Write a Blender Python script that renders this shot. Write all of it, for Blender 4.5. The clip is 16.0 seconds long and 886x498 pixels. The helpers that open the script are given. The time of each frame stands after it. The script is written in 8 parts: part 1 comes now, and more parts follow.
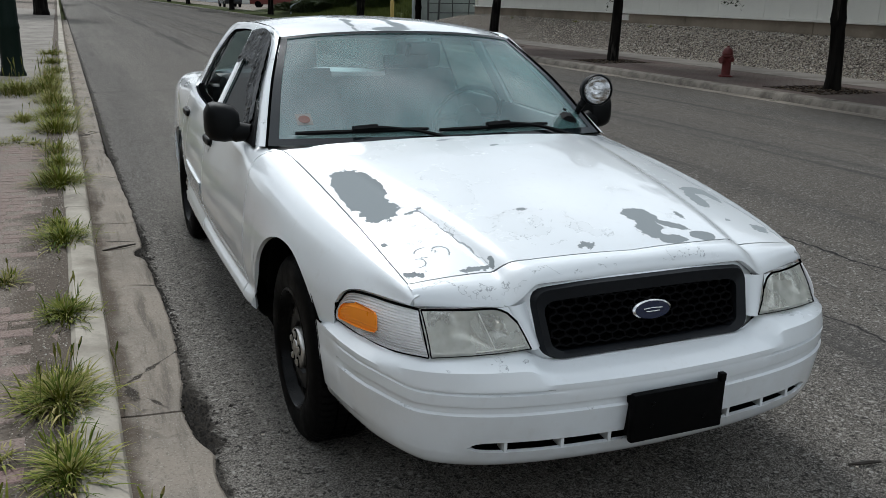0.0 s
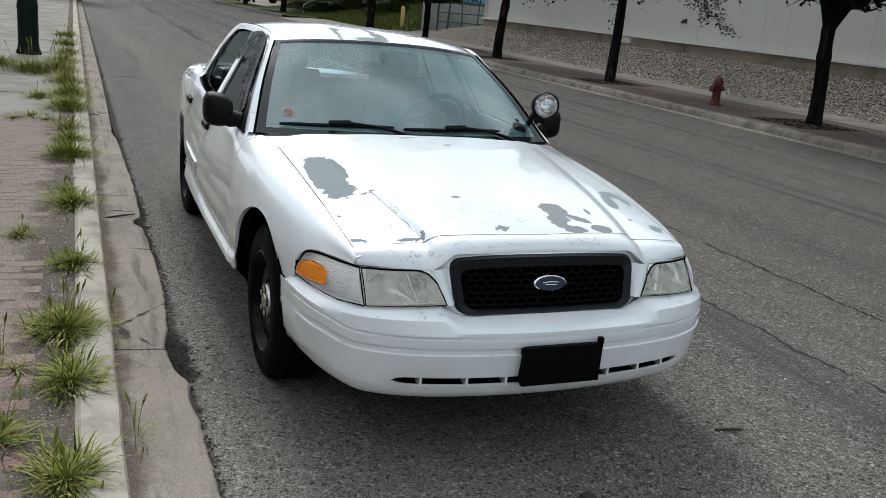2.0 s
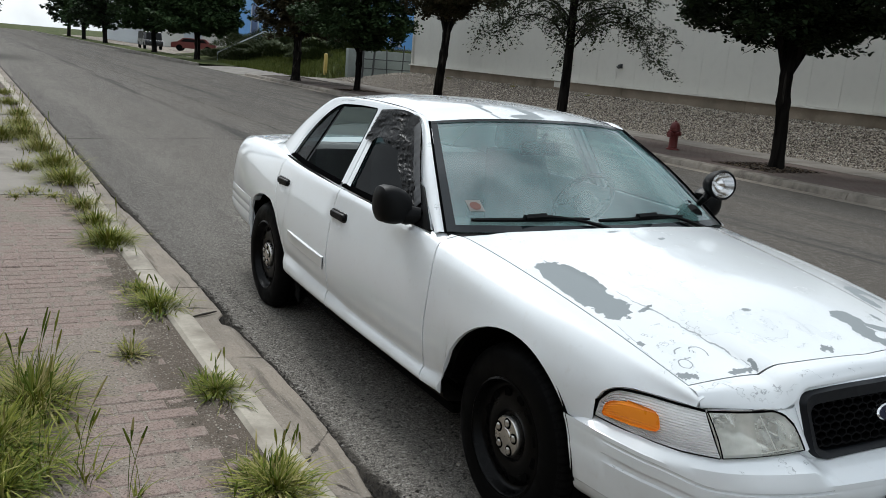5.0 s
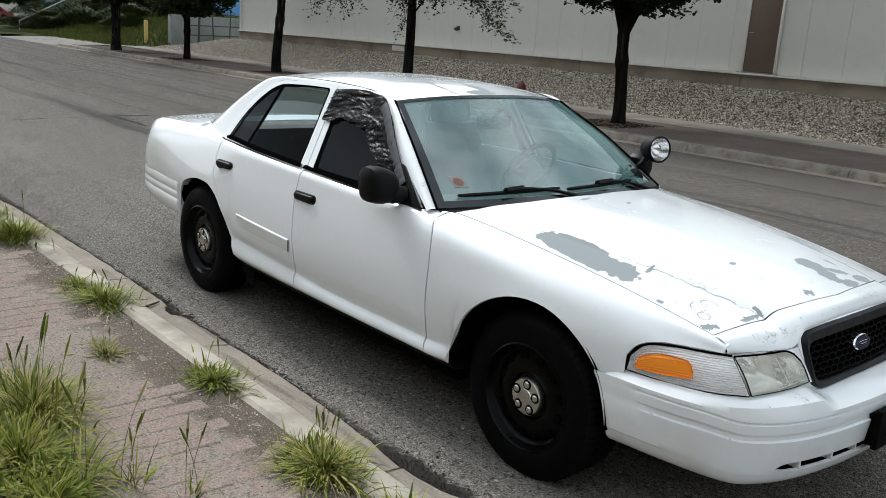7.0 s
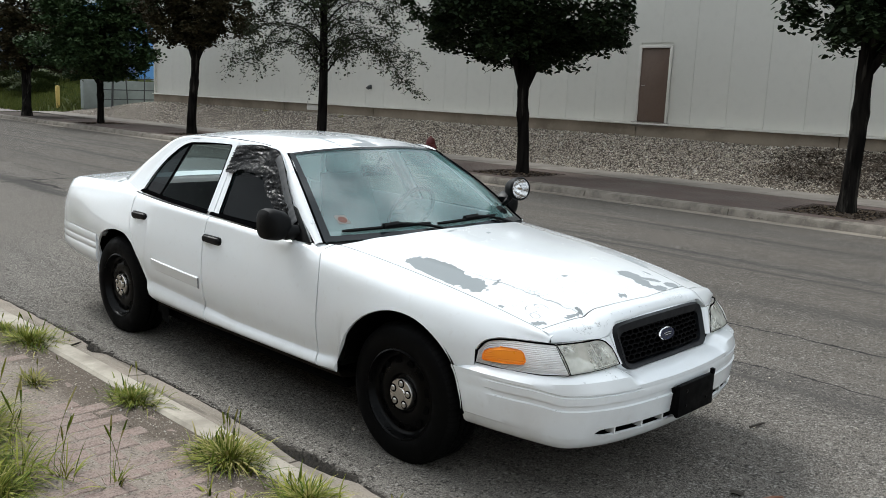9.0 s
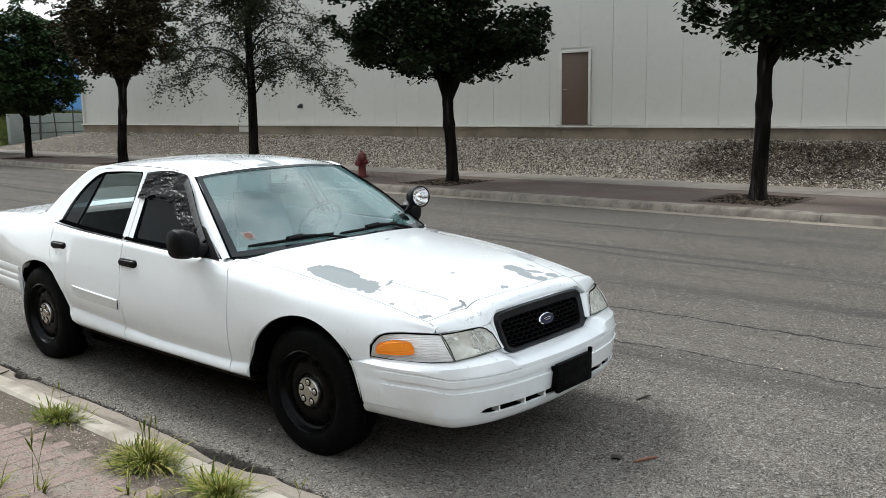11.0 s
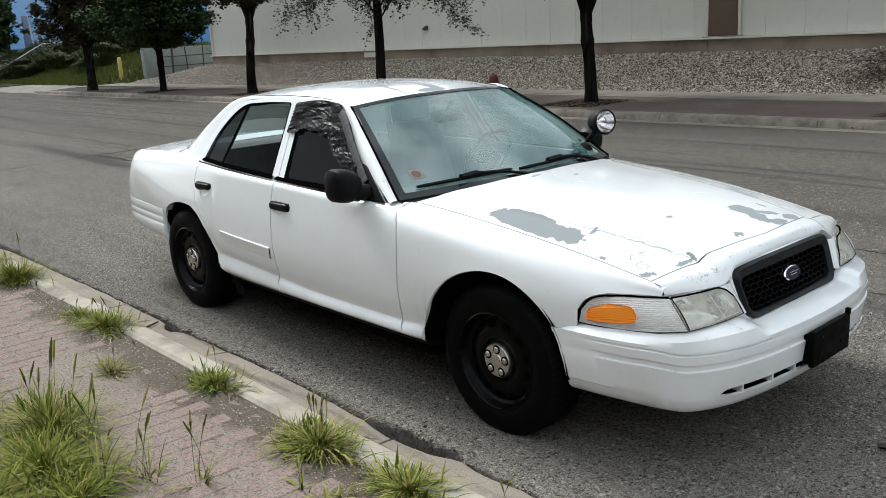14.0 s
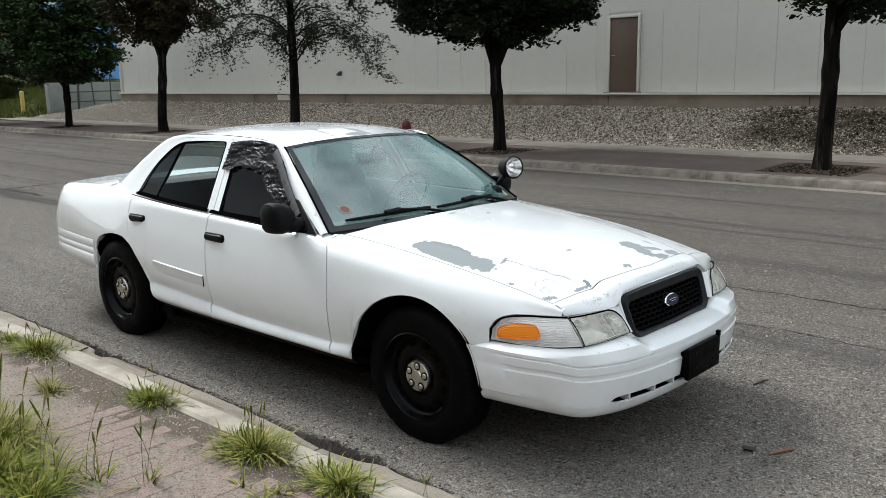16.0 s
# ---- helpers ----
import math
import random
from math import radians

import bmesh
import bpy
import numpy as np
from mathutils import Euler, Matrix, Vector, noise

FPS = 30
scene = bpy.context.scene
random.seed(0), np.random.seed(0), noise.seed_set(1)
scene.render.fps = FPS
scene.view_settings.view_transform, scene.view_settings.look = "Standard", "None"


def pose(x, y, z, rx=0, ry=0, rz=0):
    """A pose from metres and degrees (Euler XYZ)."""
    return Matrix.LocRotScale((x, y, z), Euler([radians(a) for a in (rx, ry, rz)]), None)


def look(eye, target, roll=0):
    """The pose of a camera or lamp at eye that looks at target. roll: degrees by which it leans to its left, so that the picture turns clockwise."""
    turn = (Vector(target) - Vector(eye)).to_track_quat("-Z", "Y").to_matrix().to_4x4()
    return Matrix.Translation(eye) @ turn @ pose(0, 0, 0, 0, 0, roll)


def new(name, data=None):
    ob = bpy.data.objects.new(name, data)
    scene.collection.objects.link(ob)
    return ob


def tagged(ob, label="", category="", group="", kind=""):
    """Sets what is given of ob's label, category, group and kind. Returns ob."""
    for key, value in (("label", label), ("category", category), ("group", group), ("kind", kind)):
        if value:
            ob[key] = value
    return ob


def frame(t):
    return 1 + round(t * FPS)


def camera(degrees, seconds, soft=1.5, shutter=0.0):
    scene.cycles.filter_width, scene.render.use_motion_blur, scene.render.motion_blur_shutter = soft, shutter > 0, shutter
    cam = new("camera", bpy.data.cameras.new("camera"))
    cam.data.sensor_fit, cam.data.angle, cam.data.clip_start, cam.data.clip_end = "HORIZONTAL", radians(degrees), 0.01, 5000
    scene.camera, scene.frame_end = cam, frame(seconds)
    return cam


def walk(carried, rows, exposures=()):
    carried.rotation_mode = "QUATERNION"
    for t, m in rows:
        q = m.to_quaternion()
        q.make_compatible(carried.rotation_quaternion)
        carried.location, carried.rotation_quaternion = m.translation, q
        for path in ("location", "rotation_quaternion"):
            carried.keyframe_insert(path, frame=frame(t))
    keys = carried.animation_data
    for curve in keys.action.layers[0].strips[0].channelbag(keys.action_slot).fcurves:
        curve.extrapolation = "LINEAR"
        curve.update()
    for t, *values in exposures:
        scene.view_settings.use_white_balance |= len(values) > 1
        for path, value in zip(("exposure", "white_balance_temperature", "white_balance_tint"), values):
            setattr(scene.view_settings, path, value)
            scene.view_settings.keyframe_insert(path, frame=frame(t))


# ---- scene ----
cam = camera(54.3, 16.0, soft=0.6)
SKY, SUN, SUN_AZ = 0.112, 1.85, 5
STOPS = [(0.0, 0.36), (1.5, 0.60), (3.5, 0.54), (6.0, 0.78), (8.0, 0.96), (10.5, 1.06), (11.5, 1.20), (12.5, 1.14), (13.5, 0.98), (16.0, 1.02)]
EXPOSURES = [(t, stops, 6200 + 260 * min(1.0, t / 11.0), 10) for t, stops in STOPS]
PATH = [
    (0, (-1.58, -2.925, 1.591), (-0.811, -1.166, 1.031), 1.5),
    (0.5, (-1.705, -3.191, 1.608), (-0.905, -1.45, 1.036), 2.2),
    (1, (-1.671, -3.411, 1.624), (-0.878, -1.666, 1.053), 3.0),
    (1.5, (-1.555, -3.598, 1.622), (-0.769, -1.846, 1.061), 4.0),
    (2, (-1.638, -3.598, 1.663), (-0.86, -1.837, 1.121), 5.7),
    (2.5, (-1.819, -3.48, 1.675), (-0.983, -1.731, 1.181), 7.5),
    (3, (-1.939, -3.345, 1.682), (-1.07, -1.606, 1.214), 9.8),
    (3.5, (-2.075, -3.088, 1.688), (-1.209, -1.344, 1.231), 9.0),
    (3.7, (-2.153, -2.984, 1.696), (-1.287, -1.235, 1.259), 8.1),
    (5.8, (-2.916, -2.242, 1.697), (-1.803, -0.637, 1.27), 0.9),
    (6, (-2.989, -2.194, 1.694), (-1.822, -0.627, 1.264), 0.1),
    (6.5, (-3.216, -2.164, 1.685), (-1.937, -0.698, 1.222), 3.2),
    (7, (-3.3, -2.184, 1.732), (-2.018, -0.728, 1.247), 3.8),
    (7.5, (-3.384, -2.335, 1.749), (-2.063, -0.902, 1.3), 3.5),
    (8, (-3.52, -2.567, 1.753), (-2.054, -1.272, 1.338), 4.3),
    (8.2, (-3.552, -2.63, 1.754), (-2.11, -1.302, 1.356), 4.0),
    (10.3, (-3.687, -3.291, 1.783), (-2.219, -1.968, 1.472), -0.1),
    (10.5, (-3.694, -3.337, 1.785), (-2.203, -2.04, 1.476), -0.4),
    (11, (-3.726, -3.351, 1.793), (-2.221, -2.074, 1.469), -0.8),
    (11.5, (-3.746, -3.232, 1.799), (-2.242, -1.955, 1.468), -0.6),
    (12, (-3.75, -3.061, 1.785), (-2.214, -1.825, 1.449), -1.5),
    (12.5, (-3.736, -2.884, 1.749), (-2.243, -1.627, 1.315), -1.6),
    (13, (-3.58, -2.73, 1.759), (-2.302, -1.27, 1.276), -3.6),
    (13.5, (-3.411, -2.566, 1.746), (-2.146, -1.093, 1.265), -3.7),
    (14, (-3.398, -2.54, 1.75), (-2.116, -1.085, 1.263), -3.2),
    (14.5, (-3.552, -2.558, 1.774), (-2.161, -1.2, 1.306), -3.2),
    (15, (-3.718, -2.569, 1.772), (-2.254, -1.289, 1.304), -3.4),
    (15.5, (-3.741, -2.625, 1.779), (-2.246, -1.372, 1.336), -2.1),
    (16, (-3.782, -2.824, 1.783), (-2.331, -1.505, 1.389), -1.0),
]
walk(cam, [(t, look(eye, target, roll)) for t, eye, target, roll in PATH], EXPOSURES)

# ---- world and sun: bright overcast afternoon ----
world = bpy.data.worlds.new("overcast_sky")
scene.world = world
world.use_nodes = True
wn, wl = world.node_tree.nodes, world.node_tree.links
sky = wn.new("ShaderNodeTexSky")
sky.sky_type = "NISHITA"
sky.sun_disc = False
sky.sun_elevation, sky.sun_rotation = radians(46), radians(SUN_AZ)
sky.air_density, sky.dust_density = 1.0, 3.0
wc = wn.new("ShaderNodeTexCoord")
cloud = wn.new("ShaderNodeTexNoise")
cloud.inputs["Scale"].default_value, cloud.inputs["Detail"].default_value = 3.4, 8
cramp = wn.new("ShaderNodeValToRGB")
cramp.color_ramp.elements[0].position, cramp.color_ramp.elements[0].color = 0.36, (2.5, 2.85, 3.1, 1)
cramp.color_ramp.elements[1].position, cramp.color_ramp.elements[1].color = 0.64, (8.4, 8.9, 9.1, 1)
wmix = wn.new("ShaderNodeMixRGB")
wmix.inputs[0].default_value = 0.88
wl.new(wc.outputs["Generated"], cloud.inputs["Vector"])
wl.new(cloud.outputs["Fac"], cramp.inputs["Fac"])
wl.new(sky.outputs["Color"], wmix.inputs[1])
wl.new(cramp.outputs["Color"], wmix.inputs[2])
wl.new(wmix.outputs["Color"], wn["Background"].inputs["Color"])
wn["Background"].inputs["Strength"].default_value = SKY

sun_data = bpy.data.lights.new("sun", "SUN")
sun_data.energy, sun_data.angle, sun_data.color = SUN, radians(17), (0.97, 0.985, 0.96)
sun = new("sun", sun_data)
sun.matrix_basis = look((0.8, 10.0, 10.4), (0, 0, 0))


# ---- helpers for building ----
def V(*a):
    return Vector(a)


def finish(name, bm, mat, smooth=True, parent=None, label="", sharp=38):
    me = bpy.data.meshes.new(name)
    bmesh.ops.recalc_face_normals(bm, faces=bm.faces)
    bm.to_mesh(me)
    bm.free()
    if smooth:
        me.polygons.foreach_set("use_smooth", [True] * len(me.polygons))
        me.set_sharp_from_angle(angle=radians(sharp))
    for m in mat if isinstance(mat, (list, tuple)) else [mat]:
        me.materials.append(m)
    ob = new(name, me)
    if parent is not None:
        ob.parent = parent
    if label:
        tagged(ob, label)
    return ob


def part(name, bm, mat, parent, label="", smooth=True, sharp=38):
    return finish(name, bm, mat, smooth, parent, label, sharp)


def thing(name, label, category, loc=(0, 0, 0), group="", kind=""):
    ob = new(name)
    ob.location = loc
    ob.empty_display_size = 0.1
    return tagged(ob, label, category, group, kind)


def cat(p, n):
    """A smooth curve of n points through the points p."""
    p = [Vector(q) for q in p]
    if len(p) == 2:
        return [p[0].lerp(p[1], i / (n - 1)) for i in range(n)]
    out = []
    m = len(p) - 1
    for i in range(n):
        s = i / (n - 1) * m
        k = min(int(s), m - 1)
        f = s - k
        p1, p2 = p[k], p[k + 1]
        p0 = p[k - 1] if k else p1 * 2 - p2
        p3 = p[k + 2] if k + 2 <= m else p2 * 2 - p1
        out.append(0.5 * (2 * p1 + (p2 - p0) * f + (2 * p0 - 5 * p1 + 4 * p2 - p3) * f * f + (3 * p1 - p0 - 3 * p2 + p3) * f ** 3))
    return out


def rail(keys):
    """A smooth function through (position, value) keys."""
    xs = [k[0] for k in keys]
    vs = [k[1] for k in keys]
    n = len(xs)
    d = [(vs[i + 1] - vs[i]) / (xs[i + 1] - xs[i]) for i in range(n - 1)]
    m = [d[0]] + [0 if d[i - 1] * d[i] <= 0 else 2 * d[i - 1] * d[i] / (d[i - 1] + d[i]) for i in range(1, n - 1)] + [d[-1]]

    def f(x):
        if x <= xs[0]:
            return vs[0] + m[0] * (x - xs[0])
        if x >= xs[-1]:
            return vs[-1] + m[-1] * (x - xs[-1])
        k = max(i for i in range(n - 1) if xs[i] <= x)
        h = xs[k + 1] - xs[k]
        s = (x - xs[k]) / h
        return ((1 + 2 * s) * (1 - s) ** 2 * vs[k] + s * (1 - s) ** 2 * h * m[k] + s * s * (3 - 2 * s) * vs[k + 1] + s * s * (s - 1) * h * m[k + 1])
    return f


def smooth01(x):
    x = max(0.0, min(1.0, x))
    return x * x * (3 - 2 * x)


def sheet(bm, P, skip=None, close=False):
    """Faces over a table of points P[i][j]."""
    vs = [[bm.verts.new(p) for p in row] for row in P]
    for i in range(len(P) - 1):
        for j in range(len(P[0]) - 1):
            if skip and skip(i, j):
                continue
            bm.faces.new((vs[i][j], vs[i][j + 1], vs[i + 1][j + 1], vs[i + 1][j]))
        if close:
            bm.faces.new((vs[i][-1], vs[i][0], vs[i + 1][0], vs[i + 1][-1]))
    return vs


def lip(bm, depth, away=None):
    """Turns the open edges of a panel inwards, as folded sheet metal is. away: a point inside the thing."""
    bmesh.ops.recalc_face_normals(bm, faces=bm.faces)
    bm.normal_update()
    if away is not None:
        f = max(bm.faces, key=lambda q: q.calc_area())
        if (f.calc_center_median() - Vector(away)).dot(f.normal) < 0:
            bmesh.ops.reverse_faces(bm, faces=bm.faces)
            bm.normal_update()
    edges = [e for e in bm.edges if e.is_boundary]
    normals = {v: v.normal.copy() for e in edges for v in e.verts}
    ret = bmesh.ops.extrude_edge_only(bm, edges=edges)
    new_verts = [g for g in ret["geom"] if isinstance(g, bmesh.types.BMVert)]
    old = list(normals)
    for v in new_verts:
        o = min((e.other_vert(v) for e in v.link_edges if e.other_vert(v) in normals), key=lambda q: (q.co - v.co).length)
        v.co = v.co - normals[o] * depth


def box(bm, lo, hi, bevel=0.0):
    sub = bmesh.new()
    bmesh.ops.create_cube(sub, size=1)
    lo, hi = Vector(lo), Vector(hi)
    for v in sub.verts:
        v.co = V(*[(lo[k] + hi[k]) / 2 + v.co[k] * (hi[k] - lo[k]) for k in range(3)])
    if bevel:
        bmesh.ops.bevel(sub, geom=sub.edges[:], offset=bevel, segments=2, affect="EDGES", profile=0.6)
    merge(bm, sub)


def merge(bm, sub, m=None):
    me = bpy.data.meshes.new("tmp")
    sub.to_mesh(me)
    sub.free()
    if m is not None:
        me.transform(m)
    bm.from_mesh(me)
    bpy.data.meshes.remove(me)


def tube(bm, pts, radii, sides=10, cap=True):
    """A round bar along points, with a radius at each."""
    pts = [Vector(p) for p in pts]
    if not isinstance(radii, (list, tuple)):
        radii = [radii] * len(pts)
    rings = []
    up = None
    for i, p in enumerate(pts):
        d = (pts[min(i + 1, len(pts) - 1)] - pts[max(i - 1, 0)]).normalized()
        if up is None:
            up = d.orthogonal().normalized()
        up = (up - d * up.dot(d))
        up = up.normalized() if up.length > 1e-6 else d.orthogonal().normalized()
        side = d.cross(up)
        rings.append([bm.verts.new(p + (up * math.cos(a) + side * math.sin(a)) * radii[i]) for a in (2 * math.pi * k / sides for k in range(sides))])
    for a, b in zip(rings, rings[1:]):
        for k in range(sides):
            bm.faces.new((a[k], a[(k + 1) % sides], b[(k + 1) % sides], b[k]))
    if cap:
        bm.faces.new(rings[0][::-1])
        bm.faces.new(rings[-1])


def lathe(bm, profile, axis="x", centre=(0, 0, 0), sides=48, closed=False):
    """Turns (radius, along) points round an axis."""
    rings = []
    c = Vector(centre)
    for r, h in profile:
        ring = []
        for k in range(sides):
            a = 2 * math.pi * k / sides
            q = {"x": V(h, r * math.cos(a), r * math.sin(a)), "y": V(r * math.cos(a), h, r * math.sin(a)), "z": V(r * math.cos(a), r * math.sin(a), h)}[axis]
            ring.append(bm.verts.new(c + q))
        rings.append(ring)
    pairs = list(zip(rings, rings[1:])) + ([(rings[-1], rings[0])] if closed else [])
    for a, b in pairs:
        for k in range(sides):
            bm.faces.new((a[k], a[(k + 1) % sides], b[(k + 1) % sides], b[k]))
    return rings


def ring_between(bm, outer, inner):
    o = [bm.verts.new(p) for p in outer]
    i = [bm.verts.new(p) for p in inner]
    n = len(o)
    for k in range(n):
        bm.faces.new((o[k], o[(k + 1) % n], i[(k + 1) % n], i[k]))


def rounded(poly, r, seg=5):
    """The 2D outline with its corners rounded by r."""
    out = []
    n = len(poly)
    for k in range(n):
        p = Vector(poly[k])
        a = (Vector(poly[k - 1]) - p)
        b = (Vector(poly[(k + 1) % n]) - p)
        q = min(r if not isinstance(r, (list, tuple)) else r[k], a.length * 0.45, b.length * 0.45)
        s, e = p + a.normalized() * q, p + b.normalized() * q
        for i in range(seg + 1):
            f = i / seg
            out.append(s * (1 - f) ** 2 + p * 2 * f * (1 - f) + e * f * f)
    return out


# ---- materials ----
class Mat:
    """A short way to write node materials: world-size coordinates, noise and mixes."""

    def __init__(self, name, colour, rough=0.6, metal=0.0, spec=0.5, coat=0.0):
        self.m = bpy.data.materials.new(name)
        self.m.use_nodes = True
        self.n, self.l = self.m.node_tree.nodes, self.m.node_tree.links
        self.b = self.n["Principled BSDF"]
        self.b.inputs["Base Color"].default_value = (*colour, 1)
        self.b.inputs["Roughness"].default_value = rough
        self.b.inputs["Metallic"].default_value = metal
        self.b.inputs["Specular IOR Level"].default_value = spec
        self.b.inputs["Coat Weight"].default_value = coat
        self.b.inputs["Coat Roughness"].default_value = 0.06
        self.geo = self.n.new("ShaderNodeNewGeometry")
        self.pos = self.geo.outputs["Position"]
        self.col = None

    def noise(self, scale, detail=4, rough=0.55, vec=None, stretch=None):
        t = self.n.new("ShaderNodeTexNoise")
        t.inputs["Scale"].default_value, t.inputs["Detail"].default_value, t.inputs["Roughness"].default_value = scale, detail, rough
        src = vec or self.pos
        if stretch:
            mp = self.n.new("ShaderNodeMapping")
            mp.inputs["Scale"].default_value = stretch
            self.l.new(src, mp.inputs["Vector"])
            src = mp.outputs["Vector"]
        self.l.new(src, t.inputs["Vector"])
        return t.outputs["Fac"]

    def voronoi(self, scale, feature="F1", out="Distance", rnd=1.0):
        t = self.n.new("ShaderNodeTexVoronoi")
        t.feature = feature
        t.inputs["Scale"].default_value, t.inputs["Randomness"].default_value = scale, rnd
        self.l.new(self.pos, t.inputs["Vector"])
        return t.outputs[out]

    def ramp(self, src, a, b, lo=0.0, hi=1.0):
        t = self.n.new("ShaderNodeMapRange")
        t.inputs["From Min"].default_value, t.inputs["From Max"].default_value = a, b
        t.inputs["To Min"].default_value, t.inputs["To Max"].default_value = lo, hi
        self.l.new(src, t.inputs["Value"])
        return t.outputs["Result"]

    def math(self, op, a, b=None, c=None):
        t = self.n.new("ShaderNodeMath")
        t.operation = op
        for k, q in enumerate((a, b, c)):
            if q is None:
                continue
            if isinstance(q, (int, float)):
                t.inputs[k].default_value = q
            else:
                self.l.new(q, t.inputs[k])
        return t.outputs[0]

    def axis(self, k, src=None):
        t = self.n.new("ShaderNodeSeparateXYZ")
        self.l.new(src or self.pos, t.inputs[0])
        return t.outputs[k]

    def random(self, island=False):
        if island:
            return self.geo.outputs["Random Per Island"]
        return self.n.new("ShaderNodeObjectInfo").outputs["Random"]

    def mix(self, fac, colour):
        """Lays a colour over what is there so far."""
        t = self.n.new("ShaderNodeMixRGB")
        if isinstance(fac, (int, float)):
            t.inputs[0].default_value = fac
        else:
            self.l.new(fac, t.inputs[0])
        if self.col is None:
            t.inputs[1].default_value = self.b.inputs["Base Color"].default_value
        else:
            self.l.new(self.col, t.inputs[1])
        t.inputs[2].default_value = (*colour, 1)
        self.col = t.outputs[0]
        self.l.new(self.col, self.b.inputs["Base Color"])
        return self

    def rough(self, src):
        self.l.new(src, self.b.inputs["Roughness"])
        return self

    def bump(self, src, strength=0.3, dist=0.01):
        t = self.n.new("ShaderNodeBump")
        t.inputs["Strength"].default_value, t.inputs["Distance"].default_value = strength, dist
        self.l.new(src, t.inputs["Height"])
        old = self.b.inputs["Normal"]
        if old.is_linked:
            self.l.new(old.links[0].from_socket, t.inputs["Normal"])
        self.l.new(t.outputs["Normal"], old)
        return self


def asphalt():
    m = Mat("worn_asphalt", (0.092, 0.082, 0.072), 0.95, spec=0.04)
    big, mid = m.noise(0.35, 5), m.noise(2.2, 5)
    m.mix(m.ramp(big, 0.35, 0.7), (0.112, 0.101, 0.088))
    m.mix(m.ramp(mid, 0.5, 0.75, 0, 0.45), (0.078, 0.071, 0.064))
    # pale dust that gathers towards the gutter
    side = m.math("ADD", m.axis(0), m.ramp(m.noise(0.9, 5), 0.25, 0.75, -0.6, 0.6))
    m.mix(m.ramp(side, 0.5, -0.7, 0, 0.8), (0.150, 0.138, 0.122))
    # browner and darker towards the crown of the street
    m.mix(m.ramp(m.axis(0), 1.4, 4.5, 0, 0.5), (0.066, 0.058, 0.049))
    # worn wheel lanes and long dark tyre marks that follow the street
    lanes = m.noise(0.9, 3, vec=None, stretch=(1.0, 0.035, 1.0))
    m.mix(m.ramp(lanes, 0.48, 0.62, 0, 0.75), (0.064, 0.059, 0.054))
    fine = m.noise(0.9, 6, stretch=(5.0, 0.12, 1.0))
    m.mix(m.ramp(fine, 0.54, 0.64, 0, 0.6), (0.054, 0.050, 0.046))
    # light and dark aggregate
    grit = m.voronoi(280, out="Color")
    g = m.axis(0, grit)
    keen = m.ramp(m.axis(0), 1.0, 3.2, 1.0, 0.4)
    m.mix(m.math("MULTIPLY", m.ramp(g, 0.68, 0.76, 0, 0.8), keen), (0.27, 0.25, 0.225))
    m.mix(m.math("MULTIPLY", m.ramp(g, 0.36, 0.22, 0, 0.8), keen), (0.034, 0.031, 0.028))
    big_g = m.axis(0, m.voronoi(90, out="Color"))
    m.mix(m.ramp(big_g, 0.94, 0.96, 0, 0.6), (0.34, 0.325, 0.30))
    m.mix(m.ramp(big_g, 0.09, 0.07, 0, 0.75), (0.020, 0.019, 0.018))
    # black crumbled patches beside the gutter
    rim = m.math("ADD", m.axis(0), m.ramp(m.noise(9, 6, 0.75), 0.25, 0.75, -0.045, 0.045))
    m.mix(m.ramp(rim, -1.185, -1.215, 0, 0.85), (0.030, 0.026, 0.022))
    hole_y = m.math("ABSOLUTE", m.math("SUBTRACT", m.axis(1), 0.2))
    m.mix(m.math("MULTIPLY", m.ramp(rim, -1.150, -1.180, 0, 0.9), m.ramp(hole_y, 0.34, 0.22)), (0.024, 0.021, 0.018))
    # cracks along and across the street, and bands of tyre marks
    x, y = m.axis(0), m.axis(1)
    wob = m.ramp(m.noise(1.6, 7, 0.7), 0.2, 0.8, -0.10, 0.10)
    gap = m.ramp(m.noise(1.7, 3), 0.34, 0.42)
    for at, along, lo, hi, wide in ((3.14, 0, -14, 3.5, 0.020), (2.1, 0, -12, 1.6, 0.016), (3.07, 0, 13.2, 60, 0.022), (7.4, 0, 9, 60, 0.03), (29.5, 1, -1.0, 6.5, 0.04)):
        u, w = (x, y) if along == 0 else (y, x)
        d = m.math("ABSOLUTE", m.math("ADD", m.math("SUBTRACT", u, at), wob))
        inside = m.math("MULTIPLY", m.ramp(w, lo, lo + 0.4), m.ramp(w, hi, hi - 0.4))
        m.mix(m.math("MULTIPLY", m.math("MULTIPLY", m.ramp(d, wide, wide * 0.35), inside), gap), (0.018, 0.018, 0.018))
    # the cracked joint across the street behind the car and the broken patch on it
    jag = m.ramp(m.noise(2.6, 6, 0.7), 0.2, 0.8, -0.10, 0.10)
    for ax, ay, bx, by, wide in ((-1.3, 11.9, 0.5, 12.3, 0.035), (0.5, 12.3, 1.7, 12.6, 0.035), (1.7, 12.6, 3.1, 12.9, 0.06), (2.1, 12.75, 2.15, 11.3, 0.07), (3.1, 12.9, 5.2, 13.1, 0.022), (5.0, 25.2, 5.4, 24.4, 0.07)):
        ln = math.hypot(bx - ax, by - ay)
        ux, uy = (bx - ax) / ln, (by - ay) / ln
        dx, dy = m.math("SUBTRACT", x, ax), m.math("SUBTRACT", y, ay)
        run = m.math("ADD", m.math("MULTIPLY", dx, ux), m.math("MULTIPLY", dy, uy))
